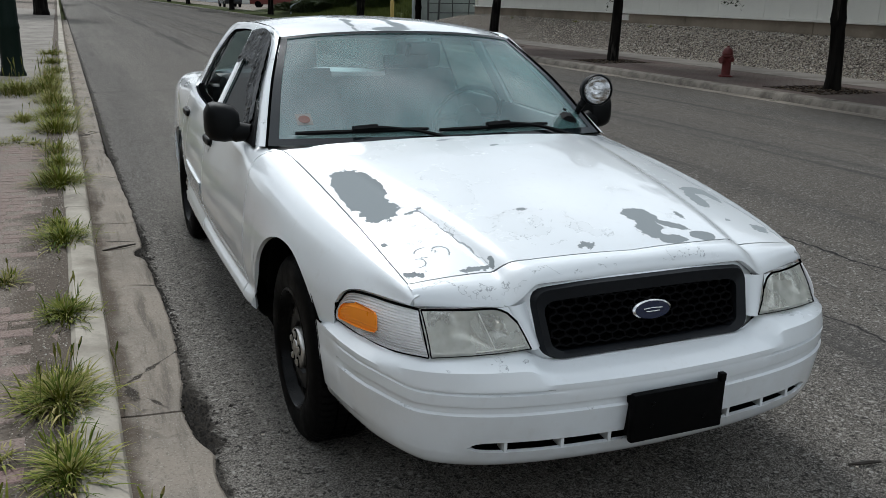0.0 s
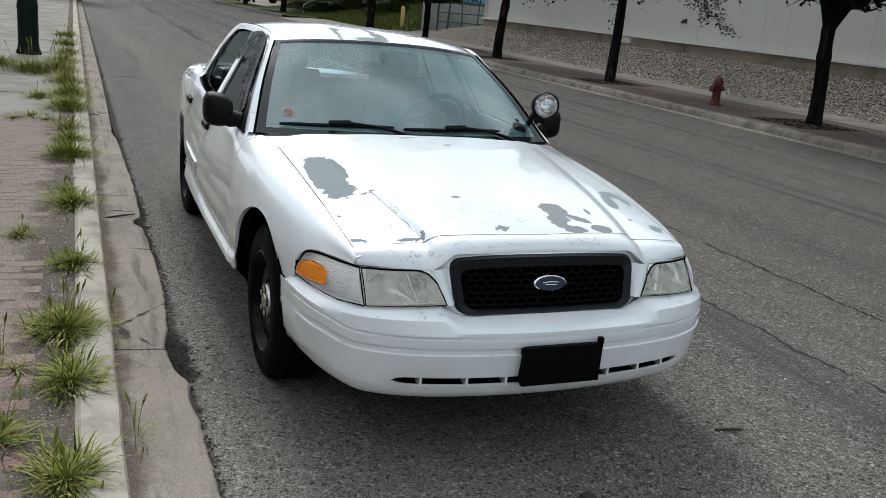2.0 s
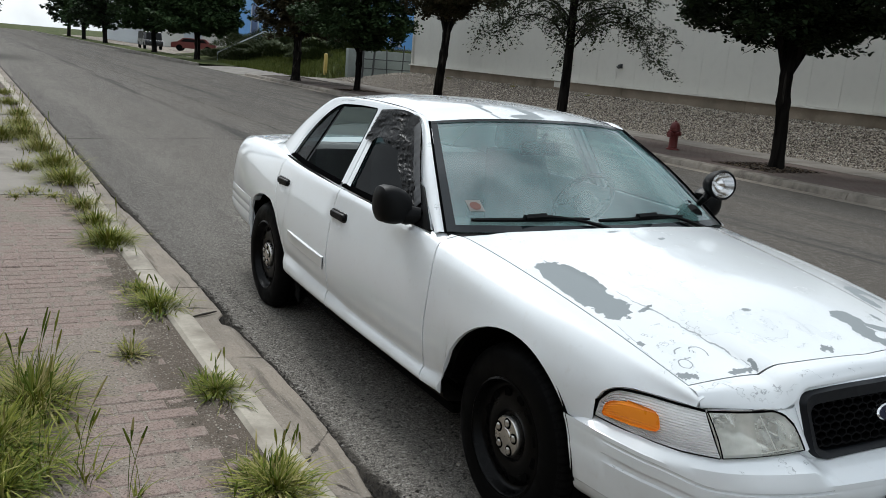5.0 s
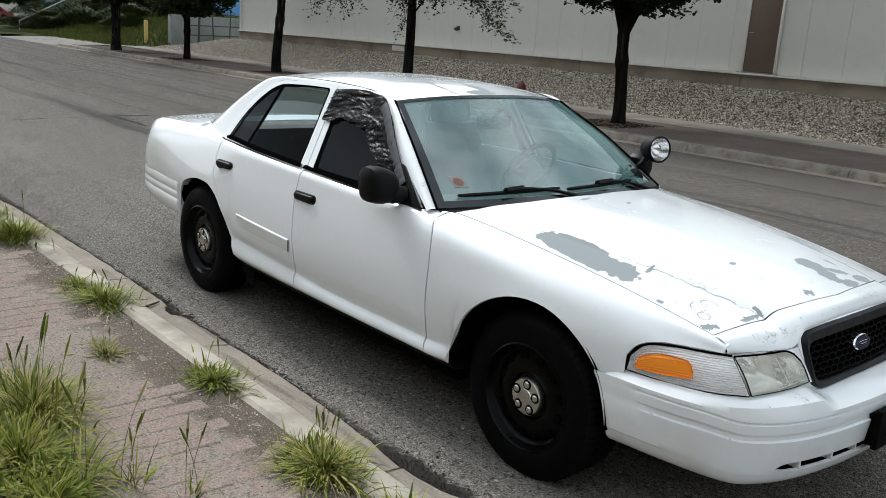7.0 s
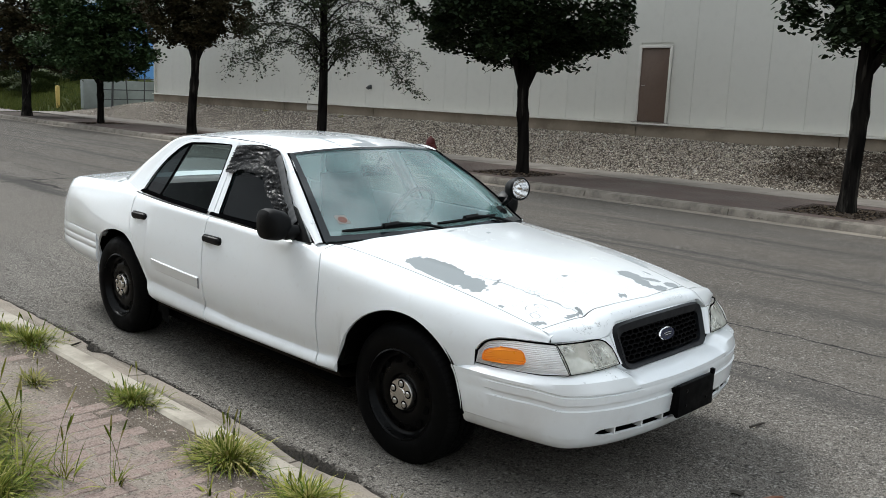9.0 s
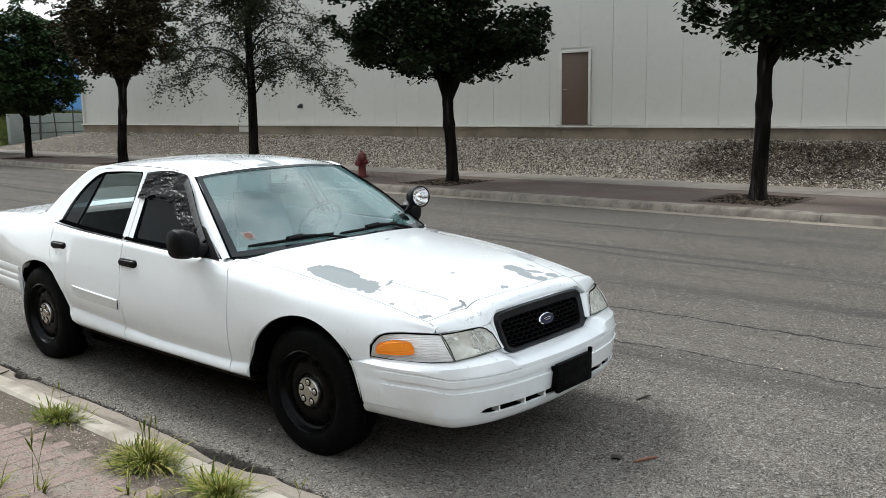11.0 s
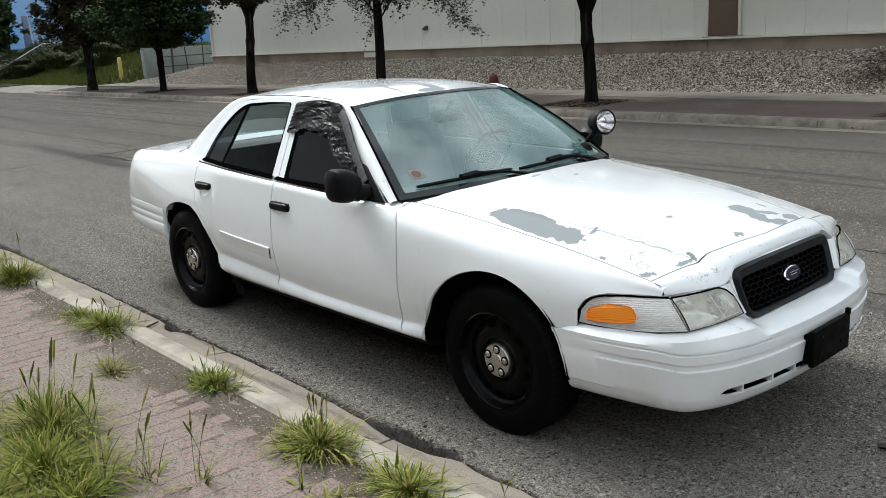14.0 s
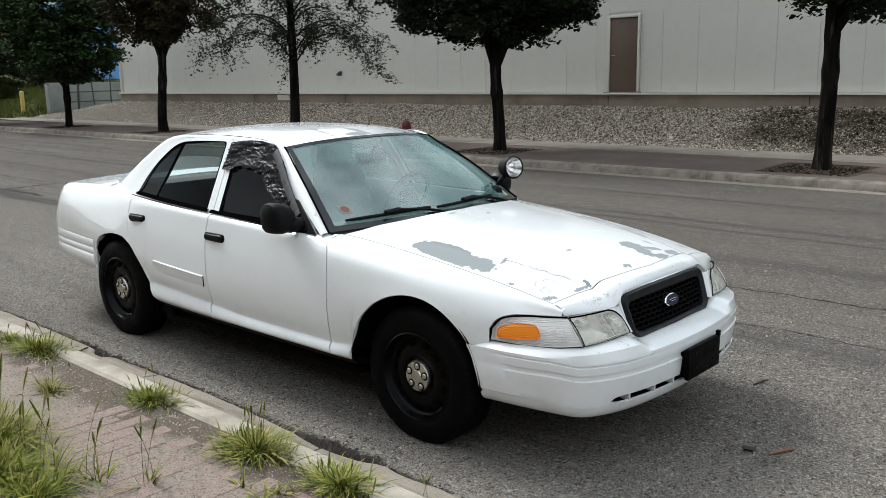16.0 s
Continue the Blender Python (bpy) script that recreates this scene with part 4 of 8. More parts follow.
BRIGHT = Mat("white_silver_reflector", (0.90, 0.90, 0.90), 0.35, 0.35).m
SILVER = Mat("lamp_reflector", (0.88, 0.88, 0.88), 0.22, 0.75).m
BADGE_BLUE = paint_metal("deep_blue_badge", (0.006, 0.010, 0.035), 0.25, 0.1)


def glass(name, tint, rough=0.0, cloudy=0.0, cloud_colour=(0.6, 0.6, 0.55), grain=4.0, vary=1.0, least=0.05, most=0.75):
    m = bpy.data.materials.new(name)
    m.use_nodes = True
    n, l = m.node_tree.nodes, m.node_tree.links
    b = n["Principled BSDF"]
    b.inputs["Base Color"].default_value = (*tint, 1)
    b.inputs["Roughness"].default_value = rough
    b.inputs["IOR"].default_value = 1.5
    tr = n.new("ShaderNodeBsdfTransparent")
    tr.inputs["Color"].default_value = (*tint, 1)
    gl = n.new("ShaderNodeBsdfGlossy")
    gl.inputs["Roughness"].default_value = max(rough, 0.01)
    fr = n.new("ShaderNodeLayerWeight")
    fr.inputs["Blend"].default_value = 0.5
    pw = n.new("ShaderNodeMath")
    pw.operation = "POWER"
    pw.inputs[1].default_value = 5.0
    l.new(fr.outputs["Facing"], pw.inputs[0])
    mr = n.new("ShaderNodeMapRange")
    mr.inputs["To Min"].default_value, mr.inputs["To Max"].default_value = least, most
    l.new(pw.outputs[0], mr.inputs["Value"])
    mx = n.new("ShaderNodeMixShader")
    l.new(mr.outputs[0], mx.inputs[0])
    l.new(tr.outputs[0], mx.inputs[1])
    l.new(gl.outputs[0], mx.inputs[2])
    out = mx.outputs[0]
    if cloudy:
        df = n.new("ShaderNodeBsdfDiffuse")
        df.inputs["Color"].default_value = (*cloud_colour, 1)
        ns = n.new("ShaderNodeTexNoise")
        ns.inputs["Scale"].default_value, ns.inputs["Detail"].default_value = grain, 5
        gm = n.new("ShaderNodeNewGeometry")
        l.new(gm.outputs["Position"], ns.inputs["Vector"])
        rg = n.new("ShaderNodeMapRange")
        rg.inputs["From Min"].default_value, rg.inputs["From Max"].default_value = 0.3, 0.7
        rg.inputs["To Min"].default_value, rg.inputs["To Max"].default_value = cloudy * (1 - 0.4 * vary), cloudy * (1 + 0.3 * vary)
        l.new(ns.outputs["Fac"], rg.inputs["Value"])
        m2 = n.new("ShaderNodeMixShader")
        l.new(rg.outputs[0], m2.inputs[0])
        l.new(out, m2.inputs[1])
        l.new(df.outputs[0], m2.inputs[2])
        out = m2.outputs[0]
    l.new(out, n["Material Output"].inputs["Surface"])
    return m


# the diffuse teal film stands for part of the sky's reflection
SCREEN = glass("dusty_sky_sheen_glass", (0.62, 0.80, 0.79), 0.015, 0.13, (0.40, 0.75, 0.74), grain=2.6, vary=1.4, least=0.20)
REAR_GLASS = glass("rear_window_glass", (0.42, 0.55, 0.55), 0.02, 0.05, (0.4, 0.5, 0.5))
SIDE_GLASS = glass("tinted_side_glass", (0.06, 0.078, 0.082), 0.01, most=0.22, least=0.02)
CLEAR_GLASS = glass("clear_side_glass", (0.60, 0.74, 0.73), 0.01)
LENS = glass("yellowed_lamp_lens", (0.93, 0.93, 0.88), 0.05, 0.34, (0.66, 0.66, 0.60), grain=9, vary=1.2)
# strong white film in this lens stands for the reflector's brightness behind it
LENS_CLEAR = glass("whitened_ribbed_lens", (0.95, 0.95, 0.95), 0.05, 0.5, (0.95, 0.95, 0.95))
AMBER = paint_metal("amber_lens", (0.95, 0.29, 0.02), 0.3, 0.15)



def face_out(ob, centre):
    """Glass must face outwards."""
    p = max(ob.data.polygons, key=lambda q: q.area)
    if (p.center - Vector(centre)).dot(p.normal) < 0:
        ob.data.flip_normals()
    return ob


sedan = thing("sedan", "white sedan with peeling hood, black steel wheels, parked at the kerb", "car")

EX = rail([(-0.83, 0.66), (-0.68, 0.712), (-0.3, 0.735), (0.1, 0.75), (0.45, 0.762), (0.60, 0.775), (0.70, 0.825), (0.80, 0.868), (1.2, 0.876), (1.7, 0.88), (2.3, 0.864), (2.7, 0.834), (3.0, 0.786), (3.4, 0.728), (3.8, 0.708), (4.0, 0.685), (4.1, 0.66)])
EZ = rail([(-0.83, 0.738), (-0.68, 0.78), (-0.3, 0.853), (0.1, 0.908), (0.45, 0.945), (0.65, 0.960), (0.80, 0.955), (1.2, 0.962), (1.7, 0.976), (2.3, 0.992), (2.7, 1.008), (3.0, 1.02), (3.4, 1.02), (4.0, 0.995), (4.3, 0.96)])
SX = rail([(-0.83, 0.70), (-0.45, 0.815), (0, 0.885), (0.35, 0.908), (0.65, 0.914), (1.2, 0.913), (1.7, 0.912), (2.3, 0.902), (2.9, 0.880), (3.4, 0.858), (3.7, 0.838), (3.9, 0.811), (4.06, 0.755)])
SZ = rail([(-0.83, 0.72), (-0.45, 0.775), (0, 0.835), (0.35, 0.865), (0.65, 0.885), (1.2, 0.895), (1.7, 0.908), (2.3, 0.92), (2.9, 0.93), (3.5, 0.925), (4.0, 0.905), (4.3, 0.87)])
MX = rail([(-0.83, 0.735), (-0.45, 0.862), (0, 0.940), (0.35, 0.957), (0.65, 0.963), (1.2, 0.968), (1.7, 0.970), (2.3, 0.960), (2.9, 0.936), (3.4, 0.902), (3.7, 0.868), (3.9, 0.845), (4.06, 0.80)])
MZ = rail([(-0.83, 0.66), (-0.45, 0.66), (0, 0.68), (0.35, 0.64), (0.65, 0.62), (1.7, 0.62), (2.3, 0.63), (2.9, 0.68), (3.5, 0.70), (4.3, 0.70)])
LX = rail([(-0.83, 0.74), (-0.45, 0.870), (0, 0.945), (0.35, 0.960), (0.65, 0.968), (1.7, 0.974), (2.3, 0.965), (2.9, 0.936), (3.5, 0.885), (3.9, 0.845), (4.06, 0.80)])
LZ = rail([(-0.83, 0.56), (-0.45, 0.52), (0, 0.45), (0.35, 0.425), (0.65, 0.413), (1.2, 0.415), (1.7, 0.435), (2.3, 0.462), (2.9, 0.48), (3.5, 0.50), (4.3, 0.52)])
BX = rail([(-0.83, 0.73), (-0.45, 0.86), (0, 0.93), (0.35, 0.945), (0.65, 0.950), (1.7, 0.955), (2.3, 0.948), (2.9, 0.92), (3.5, 0.88), (3.9, 0.83), (4.06, 0.78)])
BZ = rail([(-0.83, 0.50), (-0.45, 0.42), (0, 0.365), (0.35, 0.352), (0.65, 0.348), (1.7, 0.350), (2.3, 0.355), (2.9, 0.36), (3.5, 0.38), (4.3, 0.42)])


def section(y):
    """The body's outline across it at y, from the shoulder line down to the sill."""
    x, z = LX(y), LZ(y)
    low = BZ(y)
    return cat([V(EX(y), y, EZ(y)), V((EX(y) * 0.42 + SX(y) * 0.58), y, EZ(y) * 0.72 + SZ(y) * 0.28), V(SX(y), y, SZ(y)), V((SX(y) + MX(y)) / 2 + 0.008, y, (SZ(y) + MZ(y)) / 2), V(MX(y), y, MZ(y)), V(x - 0.005, y, z + (MZ(y) - z) * 0.42), V(x - 0.020, y, z + 0.016), V(x - 0.018, y, z), V(x - 0.002, y, z - (z - low) * 0.34), V(x + 0.004, y, z - (z - low) * 0.72), V(BX(y), y, low)], 73)


def cut(pts, ztop, zbot, n):
    """n points along the outline between two heights."""
    def at(z):
        for k in range(len(pts) - 1):
            if pts[k].z >= z >= pts[k + 1].z:
                f = (pts[k].z - z) / max(1e-9, pts[k].z - pts[k + 1].z)
                return k + f
        return 0 if z > pts[0].z else len(pts) - 1
    a, b = at(ztop), at(zbot)
    out = []
    for i in range(n):
        s = a + (b - a) * i / (n - 1)
        k = min(int(s), len(pts) - 2)
        out.append(pts[k].lerp(pts[k + 1], s - k))
    return out


WHEEL_R = 0.345
FRONT_Y, REAR_Y = 0.0, 2.913


def arch(y, yc, r, zc=0.345, low=0.0):
    d = abs(y - yc)
    return zc + math.sqrt(max(0, r * r - d * d)) if d < r else low


SEAM_FRONT = rail([(0.34, -0.105), (0.42, -0.075), (0.48, -0.08), (0.58, -0.071), (0.69, -0.066), (0.80, -0.051), (0.886, -0.031), (0.94, 0.005), (1.0, 0.008)])
SEAM_MIDDLE = rail([(0.34, -0.085), (0.39, -0.075), (0.43, -0.05), (0.47, -0.06), (0.53, -0.055), (0.63, -0.03), (0.745, -0.01), (0.84, 0.01), (0.9, 0.015), (1.0, 0.015)])
REAR_OPENING = rail([(2.25, 0.345), (2.30, 0.362), (2.36, 0.41), (2.42, 0.485), (2.46, 0.55), (2.55, 0.63), (2.64, 0.695), (2.77, 0.738), (2.88, 0.742), (3.00, 0.727), (3.11, 0.69), (3.165, 0.64), (3.195, 0.556), (3.21, 0.45), (3.215, 0.36)])
DOOR_EDGE = rail([(2.46, 0.565), (2.56, 0.668), (2.63, 0.738), (2.68, 0.80), (2.70, 0.86), (2.71, 0.90)])


def rear_arch(y):
    return REAR_OPENING(y) if 2.25 < y < 3.215 else 0.0


def rear_door_low(y):
    """The rear door's lower edge, cut back round the wheel opening."""
    return DOOR_EDGE(y) if y > 2.46 else rear_arch(y)


def warped(p):
    """Lets the door gaps curve as they run down the side."""
    return V(p.x, p.y + SEAM_FRONT(p.z) * smooth01(1 - abs(p.y - 0.636) / 0.21) + SEAM_MIDDLE(p.z) * smooth01(1 - abs(p.y - 1.71) / 0.3), p.z)


def side_panel(ys, top, bottom, n=30):
    made = []
    for s in (-1, 1):
        bm = bmesh.new()
        P = [[warped(V(p.x * s, p.y, p.z)) for p in cut(section(y), top(y), max(bottom(y), BZ(y)), n)] for y in ys]
        sheet(bm, P)
        lip(bm, 0.016, (0, 1.5, 0.6))
        made.append(bm)
    return made


def span(a, b, n, extra=()):
    return sorted([a + (b - a) * i / n for i in range(n + 1)] + list(extra))


def split_panel(ys, split, bottom, keep):
    """A wing in two zones that share an edge line at the height split(y); keep(y) tells where the lower zone is."""
    made = []
    for s in (-1, 1):
        bm = bmesh.new()
        P = []
        for y in ys:
            sec = section(y)
            zs = split(y)
            low = cut(sec, zs, max(min(bottom(y), zs - 0.002), BZ(y)), 16)
            P.append([warped(V(p.x * s, p.y, p.z)) for p in cut(sec, 9.0, zs, 16) + low[1:]])
        sheet(bm, P, skip=lambda i, j: j >= 15 and not keep((ys[i] + ys[i + 1]) / 2))
        loose = [v for v in bm.verts if not v.link_faces]
        bmesh.ops.delete(bm, geom=loose, context="VERTS")
        lip(bm, 0.016, (0, 1.5, 0.6))
        made.append(bm)
    return made


AR_F, AR_R = 0.405, 0.40
top_none = lambda y: 9.0
lamp_top = rail([(-0.84, 0.728), (-0.70, 0.732), (-0.56, 0.728), (-0.50, 0.714), (-0.466, 0.692), (-0.445, 0.655)])


def fender_bottom(y):
    if y < -0.445:
        return lamp_top(y) + 0.004
    return max(arch(y, FRONT_Y, AR_F), 0.57 if y < -0.335 else 0)


low_wing = rail([(-0.446, 0.661), (-0.40, 0.70), (-0.33, 0.735), (-0.15, 0.772), (0.15, 0.775), (0.4, 0.74), (0.64, 0.70)])
low_quarter = rail([(2.70, 0.775), (2.88, 0.785), (3.0, 0.775), (3.12, 0.735), (3.19, 0.68), (3.215, 0.66), (4.1, 0.66)])


def fender_split(y):
    return lamp_top(y) + 0.004 if y < -0.446 else low_wing(y)


for s_i, s_name in enumerate(("right", "left")):
    f_ys = span(-0.742, -0.446, 18) + span(-0.4449, -0.336, 5) + span(-0.335, 0.3995, 26) + span(0.4055, 0.632, 6)
    part("front_fender", split_panel(f_ys, fender_split, fender_bottom, lambda y: y > -0.4455)[s_i], PAINT, sedan)


# greenhouse side: x across from the height
def gx(y, z):
    f = (z - 0.965) / 0.42
    belt = EX(min(max(y, 0.8), 3.3)) - 0.006
    return belt - (0.228 - 0.02 * smooth01((y - 2.0) / 1.0)) * max(0, f) ** 1.12 - 0.0


def on_side(p, out=0.0):
    return V(gx(p[0], p[1]) + out, p[0], p[1])


FRONT_OUT = rounded([(0.755, 0.962), (1.335, 1.388), (1.50, 1.408), (1.792, 1.418), (1.712, 0.972)], [0.01, 0.10, 0.2, 0.01, 0.01], 6)
FRONT_WIN = rounded([(0.865, 0.985), (1.345, 1.360), (1.50, 1.386), (1.738, 1.396), (1.660, 0.990)], [0.02, 0.08, 0.2, 0.03, 0.02], 6)
REAR_OUT = rounded([(1.720, 0.972), (1.800, 1.418), (2.10, 1.414), (2.46, 1.396), (2.675, 1.225), (2.80, 1.008)], [0.01, 0.01, 0.3, 0.16, 0.25, 0.03], 6)
REAR_WIN = rounded([(1.785, 0.998), (1.850, 1.398), (2.10, 1.395), (2.43, 1.376), (2.622, 1.215), (2.735, 1.012)], [0.02, 0.03, 0.3, 0.14, 0.25, 0.03], 6)


def flip(bm, s):
    if s < 0:
        for v in bm.verts:
            v.co.x = -v.co.x
    return bm


def window_door(name, y0, y1, outer, window, s, label, has_bar=False):
    low = side_panel(span(y0, y1, 30, (2.255, 2.275, 2.33, 2.44, 2.459, 2.461, 2.475) if y1 > 2 else ()), top_none, rear_door_low if y1 > 2 else lambda y: 0.0)[0 if s < 0 else 1]
    n = len(outer)
    fr = bmesh.new()
    ring_between(fr, [on_side(p) for p in outer], [on_side(p) for p in window])
    lip(fr, 0.02, (0, 1.5, 1.1))
    merge(low, flip(fr, s))
    d = part(name, low, PAINT, sedan, label)
    # black seal round the glass
    b = bmesh.new()
    c = sum((Vector(p) for p in window), V(0, 0)) / len(window)
    inner = [Vector(p) + (c - Vector(p)).normalized() * 0.018 for p in window]
    ring_between(b, [on_side(p, -0.001) for p in window], [on_side(p, -0.004) for p in inner])
    # belt seal
    lo_y, hi_y = min(p[0] for p in window) - 0.02, max(p[0] for p in window) + 0.01
    rows = []
    for k in range(9):
        yy = lo_y + (hi_y - lo_y) * k / 8
        zb = EZ(yy) + 0.006
        rows.append([V(gx(yy, zb) + 0.002, yy, zb), V(gx(yy, zb) + 0.010, yy, zb + 0.004), V(gx(yy, zb + 0.016) + 0.008, yy, zb + 0.016), V(gx(yy, zb + 0.022) - 0.010, yy, zb + 0.023)])
    sheet(b, rows)
    if has_bar:
        sheet(b, [[on_side((2.325, 1.378), 0.003), on_side((2.355, 1.378), 0.003)], [on_side((2.415, 1.01), 0.003), on_side((2.447, 1.01), 0.003)]])
    part("window_seal", flip(b, s), SEAM, d, "black rubber window seal")
    return d


def pane(parent, poly, s, mat=None, out=-0.012):
    b = bmesh.new()
    c = sum((Vector(p) for p in poly), V(0, 0)) / len(poly)
    cv = b.verts.new(on_side(c, out + 0.004))
    vs = [b.verts.new(on_side(p, out)) for p in poly]
    for k in range(len(vs)):
        b.faces.new((vs[k], vs[(k + 1) % len(vs)], cv))
    ob = part("window_pane", flip(b, s), mat or SIDE_GLASS, parent, "side window glass")
    ob.visible_shadow = False
    face_out(ob, (0, 1.7, 0.8))
    return ob


def door_handle(parent, y, z, s):
    x0 = [p for p in cut(section(y), z, z - 0.01, 2)][0].x
    b = bmesh.new()
    # a bezel with round ends and a lever that bulges out of it
    def bean(hy, hz, cz, reach):
        rings = []
        for f, o in ((1.0, -0.012), (1.0, 0.4), (0.92, 0.85), (0.75, 1.0), (0.0, 1.0)):
            r = []
            for k in range(28):
                a = 2 * math.pi * k / 28
                cy_, cz_ = math.cos(a), math.sin(a)
                py = (hy - hz) * (1 if cy_ > 1e-6 else -1 if cy_ < -1e-6 else 0) * (f if f > 0 else 0.6) + hz * f * cy_
                r.append(V(x0 + (o if o < 0 else reach * o), y + py, z + cz + hz * f * cz_))
            rings.append(r)
        sheet(b, rings, close=True)

    bean(0.104, 0.029, 0.0, 0.005)
    bean(0.092, 0.019, 0.005, 0.020)
    part("door_handle", flip(b, s), BLACK_PLASTIC, parent, "black plastic pull handle")
    # finger cup pressed into the door below the lever
    b = bmesh.new()
    rows = []
    for j in range(7):
        v = j / 6
        zz = z - 0.020 - 0.040 * v
        half = 0.048 * (1 - v ** 4) ** 0.25 if j < 6 else 0.018
        row = []
        for i in range(11):
            u = -1 + 0.2 * i
            yy = y - 0.012 + half * u
            xs = cut(section(yy), zz, zz - 0.01, 2)[0].x
            row.append(V(xs + 0.0012 - 0.004 * (1 - v) * (1 - u * u), yy, zz))
        rows.append(row)
    sheet(b, rows)
    part("handle_cup", flip(b, s), PAINT, parent)


for s in (-1, 1):
    fd = window_door("front_door", 0.640, 1.706, FRONT_OUT, FRONT_WIN, s, "white front door")
    pane(fd, FRONT_WIN, s, CLEAR_GLASS if s > 0 else None)
    door_handle(fd, 1.626, 0.848, s)
    rd = window_door("rear_door", 1.714, 2.70, REAR_OUT, REAR_WIN, s, "white rear door", True)
    if s > 0:
        pane(rd, REAR_WIN, s, CLEAR_GLASS)
    else:
        pane(rd, [(2.34, 1.380), (2.42, 1.370), (2.48, 1.330), (2.55, 1.275), (2.63, 1.195), (2.735, 1.016), (2.43, 1.010)], s)
    door_handle(rd, 2.565, 0.873, s)
    # body side moulding on the rear door
    b = bmesh.new()
    rows = []
    for k in range(13):
        yy = 1.712 + 0.60 * k / 12
        zz = 0.582 + 0.019 * (k / 12)
        x0 = cut(section(yy), zz, zz - 0.01, 2)[0].x
        q = 1 - 0.55 * smooth01((k - 9) / 3)
        rows.append([V(x0 - 0.006, yy, zz - 0.036), V(x0 + 0.0035, yy, zz - 0.033), V(x0 + 0.0065 * q, yy, zz - 0.026), V(x0 + 0.0065 * q, yy, zz + 0.018), V(x0 + 0.0095 * q, yy, zz + 0.023), V(x0 + 0.008 * q, yy, zz + 0.028), V(x0 - 0.004, yy, zz + 0.031)])
    vs = sheet(b, rows)
    b.faces.new(vs[0]); b.faces.new(vs[-1][::-1])
    part("side_moulding", flip(b, s), PAINT, rd)
    b = bmesh.new()
    x0 = cut(section(1.708), 0.58, 0.57, 2)[0].x
    sheet(b, [[V(x0 + 0.003, yy, 0.545), V(x0 + 0.004, yy, 0.61)] for yy in (1.7015, 1.7105)])
    part("moulding_gap", flip(b, s), SEAM, rd)
    # rear quarter, and its narrow tongue between the door and the wheel opening
    q_ys = span(2.708, 3.2145, 22) + span(3.2155, 4.06, 14)
    part("rear_quarter", split_panel(q_ys, low_quarter, rear_arch, lambda y: y < 3.215)[0 if s < 0 else 1], PAINT, sedan)
    part("quarter_tongue", side_panel(span(2.466, 2.708, 14), lambda y: DOOR_EDGE(y) - 0.006, rear_arch, 8)[0 if s < 0 else 1], PAINT, sedan)
    # added near-black sheet for the shaded hollow ahead of the rear wheel
    b = bmesh.new()
    sheet(b, [[V(x, y, z) for z in (0.22, 0.66)] for x, y in ((0.925, 2.16), (0.90, 2.30), (0.70, 2.54), (0.66, 2.60))])
    part("inner_panel", flip(b, s), UNDER, sedan, smooth=False)

# black backing strips put the shade into the door gaps
for s in (-1, 1):
    for y in (0.636, 1.710, 2.704):
        b = bmesh.new()
        pts = [p for p in section(y) if p.z > (0.80 if y > 2.5 else 0.365)]
        sheet(b, [[warped(V(p.x - 0.011, p.y + d, p.z)) for p in pts] for d in (-0.016, 0.016)])
        part("door_jamb", flip(b, s), SEAM, sedan)
    b = bmesh.new()
    sheet(b, [[V(cut(section(y), DOOR_EDGE(y) + d, 0.3, 2)[0].x - 0.011, y, DOOR_EDGE(y) + d) for d in (-0.016, 0.012)] for y in span(2.468, 2.70, 12)])
    part("door_jamb", flip(b, s), SEAM, sedan)

# hood
hood_front = rail([(0, -0.765), (0.40, -0.735), (0.50, -0.712), (0.72, -0.680)])
hood_back = rail([(0, 0.46), (0.4, 0.50), (0.6, 0.555), (0.78, 0.62)])


def hood_z(x, y):
    a = abs(x)
    xe, he = EX(y), EZ(y)
    t = (y + 0.75) / 1.35
    dome = 0.024 * (1 - smooth01(t / 0.95)) + 0.006
    crown = 0.055 + 0.008 * t
    # the pressed crease runs outwards from the grille to the cowl
    f = max(0.0, min(1.0, (0.572 + 0.165 * y - a) / (0.075 + 0.03 * t)))
    return he + crown * (1 - (a / xe) ** 2.2) + dome * f * (2 - f) ** 1.2 / 1.0


bm = bmesh.new()
P = []
for j in range(49):
    row = []
    for i in range(129):
        u = -1 + 2 * i / 128
        a = abs(u)
        y0, y1 = hood_front(a * 0.712), hood_back(a * 0.77)
        y = y0 + (y1 - y0) * j / 48
        x = u * (EX(y) - 0.006)
        row.append(V(x, y, hood_z(x, y)))
    P.append(row)
sheet(bm, P)
lip(bm, 0.018, (0, 0, 0.2))
hood = part("hood", bm, PAINT, sedan, "white hood peeled to grey primer in ragged patches", sharp=50)

# nose panel between hood, headlamps and grille
def nose_low(x):
    a = abs(x)
    lampz = V(0, -0.745 - (0.712 - a) / 0.27 * 0.10, 0.736)
    g = V(0, -0.838, 0.795)
    f = smooth01((a - 0.36) / 0.11)
    return g.lerp(lampz, f)


bm = bmesh.new()
rows = []
for i in range(121):
    x = -0.712 + 1.424 * i / 120
    top = V(x, hood_front(abs(x)) - 0.0032, hood_z(x, hood_front(abs(x))) - 0.001)
    lo = nose_low(x)
    lo.x = x
    mid = top.lerp(lo, 0.45) + V(0, -0.012, 0.012)
    rows.append(cat([top, mid, lo, lo + V(0, 0.02, -0.012)], 12))
sheet(bm, rows)
part("nose_panel", bm, PAINT, sedan)

